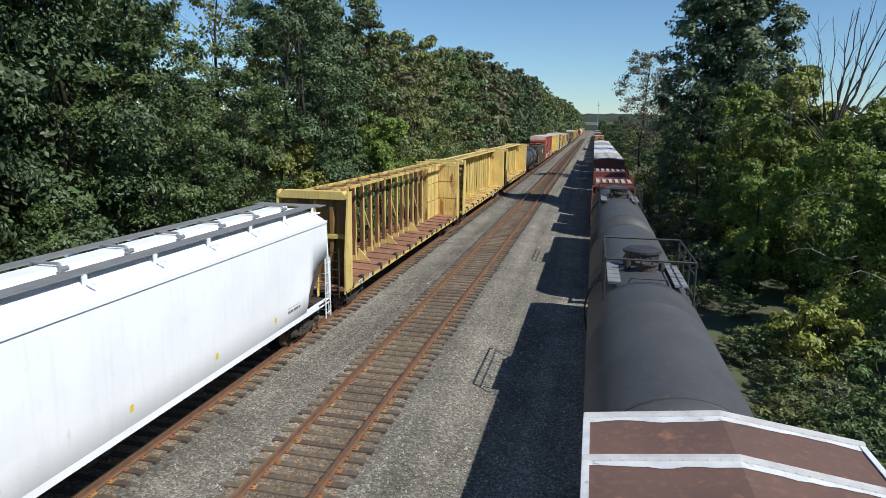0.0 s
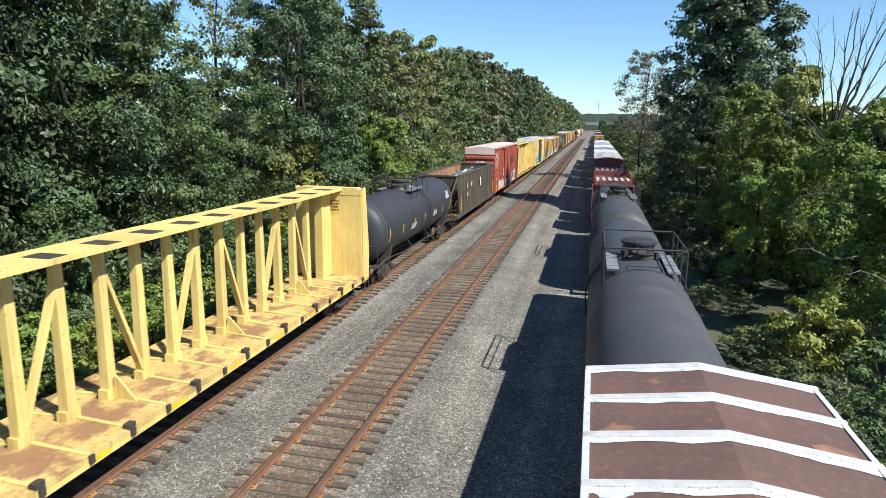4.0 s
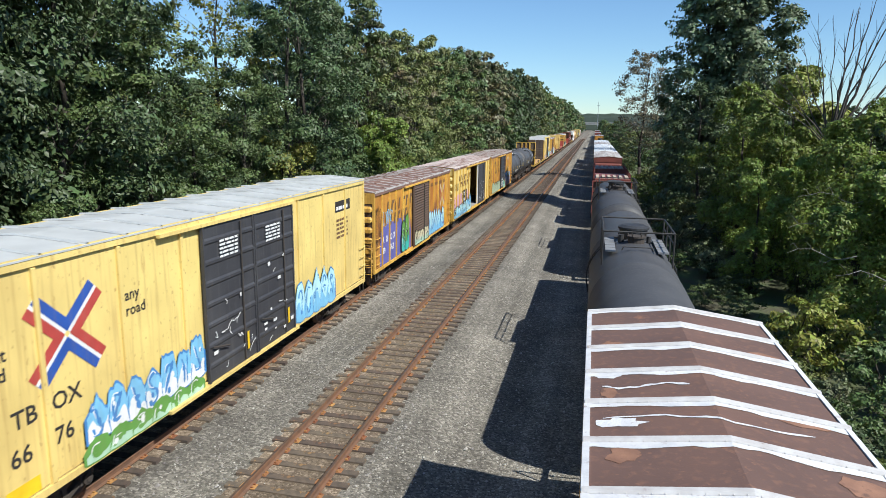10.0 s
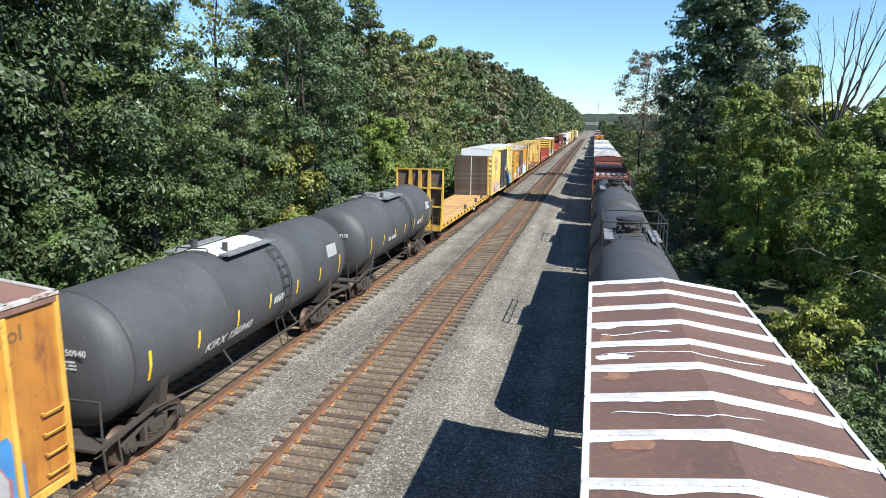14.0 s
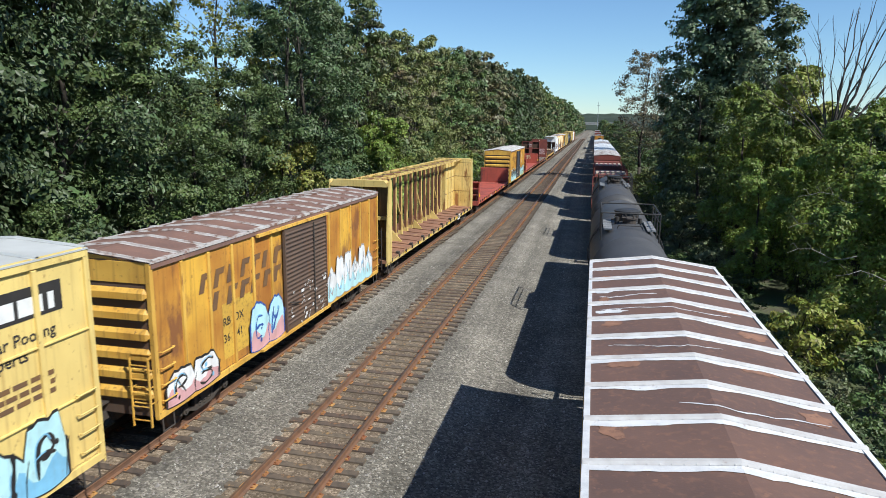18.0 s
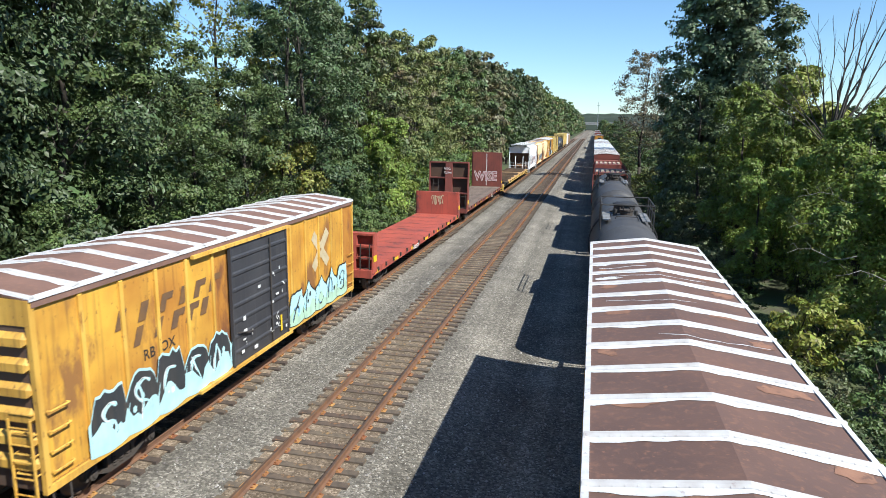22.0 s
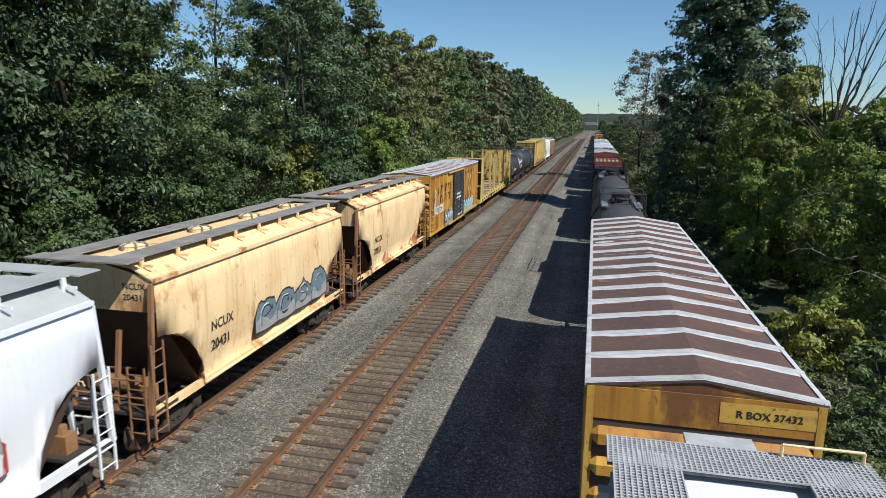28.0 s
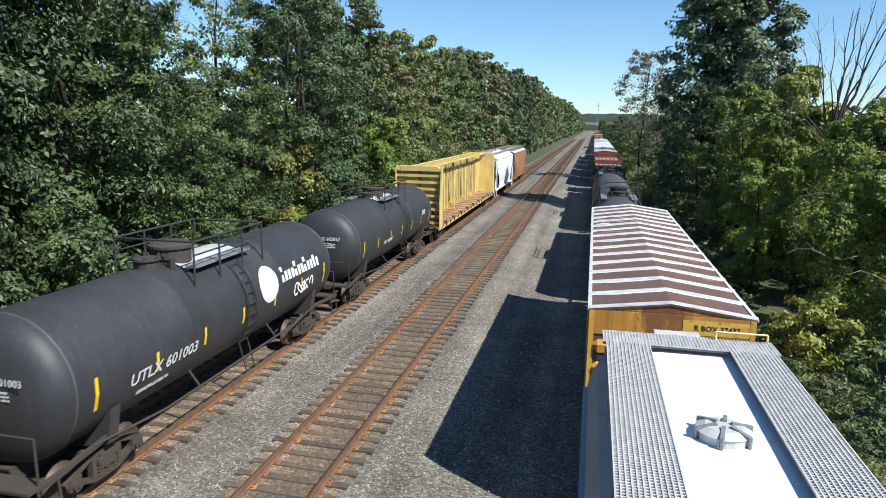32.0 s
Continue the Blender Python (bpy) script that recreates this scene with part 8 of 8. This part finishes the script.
    skin = lambda z: math.sqrt(1.5 ** 2 - (z - 2.43) ** 2) + 0.016
    g = G().add([(skin(2.75), 1.55, 2.75)], [])
    for ring in (0.18, 0.36, 0.54):
        g.v += [(skin(2.75 + ring * math.sin(k * 0.2618)), 1.55 + ring * math.cos(k * 0.2618), 2.75 + ring * math.sin(k * 0.2618)) for k in range(24)]
    g.f = [(0, 1 + k, 1 + (k + 1) % 24) for k in range(24)] + [(1 + 24 * j + k, 25 + 24 * j + k, 25 + 24 * j + (k + 1) % 24, 1 + 24 * j + (k + 1) % 24) for j in (0, 1) for k in range(24)]
    part("white_dot", g, P_LETTER, c, "large white dot")
    for k, hgt in enumerate((0.46, 0.3, 0.3, 0.3, 0.46, 0.3, 0.3, 0.46, 0.3, 0.3, 0.4, 0.3)):
        y = 2.35 + 0.235 * k
        part("owner_mark", G().add([(skin(z), yy, z) for yy, z in ((y, 2.62), (y + 0.17, 2.62), (y + 0.17, 2.62 + hgt), (y, 2.62 + hgt))], [(0, 1, 2, 3)]), P_LETTER, c, "white mark beside the dot")
    scrawl(c, 1.49, 3.2, 4.6, 2.0, 2.35, "white", 94, 5, 0.06)
    c = tank_car("black tank car with small white lettering", 555.6, 569.0, P_BLACK, FAST, [("TILX 602067", -2.9, 2.0, 0.26), ("#0.8", 3.9, 2.5, 0.3)], light_patch=P_GALV, ladder_y=0.9, head="TILX 602067", marks_seed=4)
    c = centerbeam("faded yellow centre-beam lumber car with brown deck", 570.7, 593.6, P_YELLOW_OLD, P_DECKBROWN, FAST, end_panels=2, seed=11)
    c = covered_hopper("white covered hopper car with curved sides", 595.0, 608.2, P_WHITE, FAST, eave=4.1, crown=4.5, curved=True, bays=2, hatches=4, inset=2.0)
    c = covered_hopper("grimy brown-grey covered hopper car at the train's tail", 609.6, 623.6, P_INRUST, FAST, eave=4.1, crown=4.5, curved=False, bays=3, hatches=4, roofm=P_GALV)


def flat_plain(near, far):
    """The long golden flatcar with dark timbers laid across."""
    half, at, w = (far - near) / 2, (near + far) / 2, 1.42
    car = empty("flatcar", "long yellow flatcar with plank deck and dark timbers", "flatcar", "freight cars")
    underframe(car, half, 2.5)
    trucks(car, (-half + 2.6, half - 2.6))
    couplers(car, half)
    side_sill(car, half, w, P_RUSTGOLD, 0.82, 1.12, 14)
    part("deck_frame", G().box(-w + 0.06, -half, 0.98, w - 0.06, half, 1.07), P_RUSTGOLD, car)
    planks(car, half - 0.05, w - 0.02, 1.14, P_BOARD, seed=5)
    for s in (-1, 1):
        part("end_sill", G().box(-w, s * half - 0.07, 0.75, w, s * half + 0.07, 1.13), P_RUSTGOLD, car)
        part("step_plate", G().box(w - 0.3, s * (half - 0.1) - 0.25, 0.5, w + 0.03, s * (half - 0.1) + 0.25, 0.56).box(w - 0.04, s * (half - 0.1) - 0.2, 0.5, w + 0.03, s * (half - 0.1) + 0.2, 1.1), P_RUSTGOLD, car)
    for y in (-11.4, -8.0, -5.2, -2.4, 1.2, 2.4, 6.8, 9.0, 10.2):
        put("timber", shared("timber", lambda: G().box(-1.3, -0.14, 0, 1.3, 0.14, 0.24), P_TIMBER), car, pose(0, y, 1.145, 0, 0, random.Random(int(y * 10)).uniform(-4, 4)), "dark baulk timber laid across")
    for y in (-9.6, -7.2, 0.4, 3.6):
        part("tie_down", G().box(-1.2, y - 0.2, 1.14, -0.9, y + 0.2, 1.22), P_UNDER, car)
    words(car, "TTAX", 0.26, on_side(w + 0.01, -3.2, 0.86), P_LETTER)
    FAST.append((car, at))


def stake_flat(near, far):
    """Yellow bulkhead flat with pairs of tall stakes."""
    car = bulkhead_flat("yellow bulkhead flatcar with tall rusty stakes and stained deck", near, far, P_YELLOW, 4.65, P_DECKYELLOW, None, FAST, thin=0.35, panel=None, face_paint=P_SPOTTED, centre=True)
    half = (far - near) / 2
    for k, (y, near_paint, far_paint) in enumerate(((-8.3, P_YELLOW, P_RUSTPOST), (-4.3, P_YELLOW_OLD, P_RUSTPOST), (-1.8, P_YELLOW_OLD, P_RUSTPOST), (2.0, P_YELLOW_OLD, P_YELLOW_OLD), (4.6, P_RUSTPOST, P_RUSTPOST), (8.0, P_YELLOW, P_YELLOW_OLD))):
        for x, shift, m in ((1, 0.25, near_paint), (-1, -0.4, far_paint)):
            yy = y + (shift if 0 < k < 5 else 0)
            post = part("stake", G().box(x * 1.38 - 0.075, yy - 0.09, 1.0, x * 1.38 + 0.075, yy + 0.03, 4.68 + 0.07 * ((k + x) % 3)), m, car)
            put("stake_flange", G().box(x * 1.38 - 0.075, yy + 0.03, 1.0, x * 1.38 - 0.045, yy + 0.12, 4.62).mesh("stake_flange", P_RUSTPOST), post)
            part("stake_foot", G().prism([(x * 1.2, 1.166), (x * 1.46, 1.166), (x * 1.46, 1.5), (x * 1.34, 1.5)][::x], yy - 0.13, yy + 0.15), P_YELLOW_OLD, car)
        part("bolster", G().prism([(-1.35, 1.167), (1.35, 1.167), (1.25, 1.26), (-1.25, 1.26)][::-1], y - 0.22, y + 0.22), P_YELLOW, car)
        part("bolster_edge", G().box(-1.3, y - 0.235, 1.168, 1.3, y - 0.222, 1.25), P_RUSTPOST, car, "rusty bolster edge")
        part("foot_bracket", G().box(1.16, y + 0.1, 1.167, 1.34, y + 0.3, 1.36), P_YELLOW_OLD, car)
        if 0 < k < 6:
            part("deck_hump", G().prism([(-1.2, 1.166), (1.2, 1.166), (1.0, 1.22), (-1.0, 1.22)], y - 2.1, y - 0.5), P_WORNDECK, car, "grey worn deck panel")
    for text, y, long in (("TTJX", -5.45, 0.95), ("81680", -4.0, 1.2)):
        part("mark_panel", G().box(1.5, y - 0.1, 0.83, 1.572, y + long, 1.15), P_DARKLETTER, car, "black panel with white lettering")
        words(car, text, 0.3, on_side(1.5745, y, 0.885), P_LETTER)


# ---- the slow train on the right ----
LOAD = 3.75                              # top of the crated load


def cars_right():
    c = covered_hopper("grey covered hopper car with white roof and grated walkways", -27.6, -10.3, P_GREYCAR, SLOW, eave=3.85, crown=4.55, curved=True, roofm=P_WHITE, round_roof=True, hatches=3, hatchm=P_GALV, grating=True, walk_w=0.64, walk_x=0.9, bays=3, inset=1.7)
    c = boxcar("orange boxcar with brown roof and white-painted seams", 15.85, 4.5, P_ORANGE, P_ORANGE_POST, P_ORANGE, P_ROOFBROWN, P_DOOR_RIBSHADE, [(-1.5, 1.75)], SLOW, -0.305, seams=15, seam_w=0.235, rise=0.2, posts=14, ribs=6, end_rib=P_ORANGE, rib_shade=P_DOOR_RIBSHADE)
    for x in (-1, 1):
        g = G().prism([(x * 1.45, 4.527), (x * 1.525, 4.515), (x * 1.53, 4.47), (x * 1.51, 4.47), (x * 1.5, 4.50), (x * 1.45, 4.507)][::-x], -7.97, 7.97)
        part("roof_edge", g, P_SEAM, c, "white-painted roof edge")
    plate(c, on_end(0.22, -7.978, 4.14), 1.2, 0.28, P_ORANGE_POST, "number_panel")
    words(c, "R BOX 37432", 0.14, on_end(0.42, -7.985, 4.23), P_DARKLETTER)

    for i, (x, y, w, l, m) in enumerate(((1.1, 5.9, 0.5, 0.5, P_PRIMER), (1.2, 4.75, 0.5, 0.35, P_PRIMER), (1.0, 3.6, 0.8, 0.4, P_PRIMER), (-1.15, 5.9, 0.5, 0.5, P_PRIMER), (-1.2, 4.0, 0.25, 0.5, P_PRIMER),
                                          (-1.1, 2.3, 0.4, 0.35, P_PRIMER), (1.15, 2.2, 0.5, 0.5, P_PRIMER), (0.8, 0.4, 0.7, 0.4, P_PRIMER), (1.2, -1.0, 0.4, 0.5, P_PRIMER), (-1.0, 0.3, 0.6, 0.4, P_PRIMER),
                                          (-1.2, -1.8, 0.4, 0.6, P_PRIMER), (1.0, -3.0, 0.8, 0.4, P_PRIMER), (-0.9, -3.8, 0.7, 0.45, P_PRIMER), (1.15, -5.0, 0.5, 0.5, P_PRIMER), (-1.2, 4.6, 0.5, 0.25, P_SEAM), (-1.1, 3.1, 0.6, 0.3, P_SEAM))):
        roof_patch(c, m, x, y, w, l, 4.5, 0.2, i, "bare primer patch" if m == P_PRIMER else "white paint smear")
    for i, (x0, x1, y, t) in enumerate(((-1.3, 1.0, 3.2, 0.035), (-1.2, 0.5, 1.05, 0.03), (-0.4, 1.3, -1.2, 0.03), (-1.3, -0.2, 4.2, 0.05))):
        roof_smear(c, P_SEAM, x0, x1, y, t, 4.5, 0.2, i, "smeared white sealant")
    tank_car("dark grey tank car with black railed platform", 9.2, 28.6, P_TANK, SLOW, light_patch=False, r=1.5, ladder_y=0.9, dome=1.2)
    tank_car("dark grey tank car with black railed platform", 30.2, 47.2, P_TANK, SLOW, light_patch=False, r=1.5, ladder_y=0.9, dome=1.2)
    bulkhead_flat("brown bulkhead flatcar with slatted load", 49.0, 67.0, P_FLATBROWN, 3.6, None, P_BOARD_DARK, SLOW, panel=P_BOARD_DARK, stripe=False)
    flat = SLOW[-1][0]
    for k, (y, l, z) in enumerate(((-6.3, 2.0, LOAD), (-1.0, 2.6, LOAD - 0.25), (5.2, 2.4, LOAD + 0.1))):
        part("load_frame", G().box(-1.35, y - l, 1.17, 1.35, y + l, z), P_FLATBROWN, flat, "brown crated load")
        if k != 1:
            for i in range(6):
                put("batten", shared("batten", lambda: G().box(-0.12, -1.5, 0, 0.12, 1.5, 0.1), P_BATTEN), flat, pose(-1.15 + 0.46 * i, y - 0.2, z), "pale wooden batten")
    for i in range(9):
        for x in (-1, 1):
            part("stake", G().box(x * 1.42 - 0.05, -7.6 + 1.9 * i, 1.17, x * 1.42 + 0.05, -7.48 + 1.9 * i, LOAD + 0.35), P_FLATBROWN, flat)
    boxcar("red-brown boxcar with wide white stripes on its roof", 15.5, 4.5, P_FLATBROWN, P_FLATBROWN, P_FLATBROWN, P_ROOFBROWN, P_DOOR_RIBSHADE, [(-1.5, 1.75)], SLOW, 77.2, seams=6, seam_w=0.8, posts=8, ribs=5)
    y = 86.5
    for k, kind in enumerate("wwswnttnsnttnnwntnntnwnntn"):
        at = y + 7.75
        if kind in "ws":
            far_boxcar(at, *((P_PALEROOF, P_FLATBROWN) if kind == "w" else (P_ROOFBROWN, P_ORANGE)), kind == "s")
        elif kind == "t":
            far_tank(at)
        else:
            far_gondola(at)
        y += 17.0


def far_under(car):
    for y in (-5.5, 5.5):
        put("truck", shared("far truck", lambda: G().box(-1.1, -1.1, 0.3, 1.1, 1.1, 0.8).box(-0.85, -1.35, 0.0, 0.85, -0.45, 0.84).box(-0.85, 0.45, 0.0, 0.85, 1.35, 0.84), P_UNDER), car, pose(0, y, 0))
    put("underframe", shared("far sill", lambda: G().box(-0.3, -8.4, 0.7, 0.3, 8.4, 0.96), P_UNDER), car)


def far_boxcar(at, roof, body, striped):
    """A boxcar that never comes near."""
    car = empty("boxcar", "boxcar with striped roof far ahead in the slow train" if striped else "boxcar with pale metal roof far ahead in the slow train", "boxcar", "freight cars")
    put("body", shared("far body " + body.name, lambda: G().box(-1.46, -7.7, 0.95, 1.46, 7.7, 4.5), body), car)
    put("door", shared("far door", lambda: G().box(1.461, -1.5, 1.0, 1.53, 1.7, 4.2), P_DOOR_RIBSHADE), car)
    prof = gable(4.5, 0.16, 1.52)
    put("roof", shared("far roof " + roof.name, lambda: G().prism(prof + [(x, z - 0.05) for x, z in prof][::-1], -7.75, 7.75), roof), car)
    for i in range(8):
        up = gable(4.5, 0.16, 1.53, 0.03)
        put("roof_seam", shared("far seam", lambda: G().loft([[(x, -0.14, z), (x, 0.14, z), (x, 0.14, z - 0.06), (x, -0.14, z - 0.06)] for x, z in up]), P_SEAM), car, pose(0, -7.4 + 14.8 * i / 7, 0))
    far_under(car)
    SLOW.append((car, at))


def far_tank(at):
    car = empty("tank_car", "black tank car far ahead in the slow train", "tank car", "freight cars")
    ring = lambda y, r: [(math.sin(math.pi * i / 10) * r, y, 2.4 + math.cos(math.pi * i / 10) * r) for i in range(20)]
    put("tank_shell", shared("far tank", lambda: G().loft([ring(y, r) for y, r in ((-7.6, 0.4), (-7.4, 1.1), (-7.0, 1.45), (7.0, 1.45), (7.4, 1.1), (7.6, 0.4))]), P_TANK, True), car)
    put("dome", shared("far dome", lambda: G().tube((0, 0, 3.7), (0, 0, 4.25), 0.5, 12), P_BLACK), car)
    far_under(car)
    SLOW.append((car, at))


def far_gondola(at):
    car = empty("gondola", "rust-brown open gondola far ahead in the slow train", "gondola", "freight cars")
    put("body", shared("far tub", lambda: G().box(-1.46, -7.7, 0.95, -1.36, 7.7, 2.7).box(1.36, -7.7, 0.95, 1.46, 7.7, 2.7).box(-1.36, -7.7, 0.95, 1.36, -7.6, 2.7).box(-1.36, 7.6, 0.95, 1.36, 7.7, 2.7).box(-1.36, -7.6, 0.95, 1.36, 7.6, 1.1), P_FLATBROWN), car)
    put("load", shared("far load", lambda: G().prism([(-1.34, 1.1), (1.34, 1.1), (1.3, 2.1), (0.4, 2.5), (-0.6, 2.4), (-1.3, 2.0)], -7.4, 7.4), P_TIMBER), car, None, "dark heaped load")
    far_under(car)
    SLOW.append((car, at))


# ---- build ----
ground()
ballast()
loose_stones()
woods()
bare_tree()
distance()
cars_left()
cars_right()
track("track_left", "railway track on wooden ties under the passing freight train", LEFT, 0.0, 3.0, 0.537, 700, 130, 1)
track("track_middle", "empty rusty railway track on weathered wooden ties", MID, 0.0, 3.0, 0.537, 700, 150, 2)
track("track_right", "railway track under the slow freight train", RIGHT, DROP, 3.0, 0.537, 700, 40, 4)


def motions():
    # the long train comes towards the bridge at an even pace
    for car, y in FAST:
        walk(car, [(float(t), pose(LEFT, y - run(t), 0.0)) for t in range(0, 33, 2)])
    # the other train draws slowly away and gathers speed
    for car, y in SLOW:
        walk(car, [(t, pose(RIGHT, y + s, DROP)) for t, s in CRAWL])


motions()
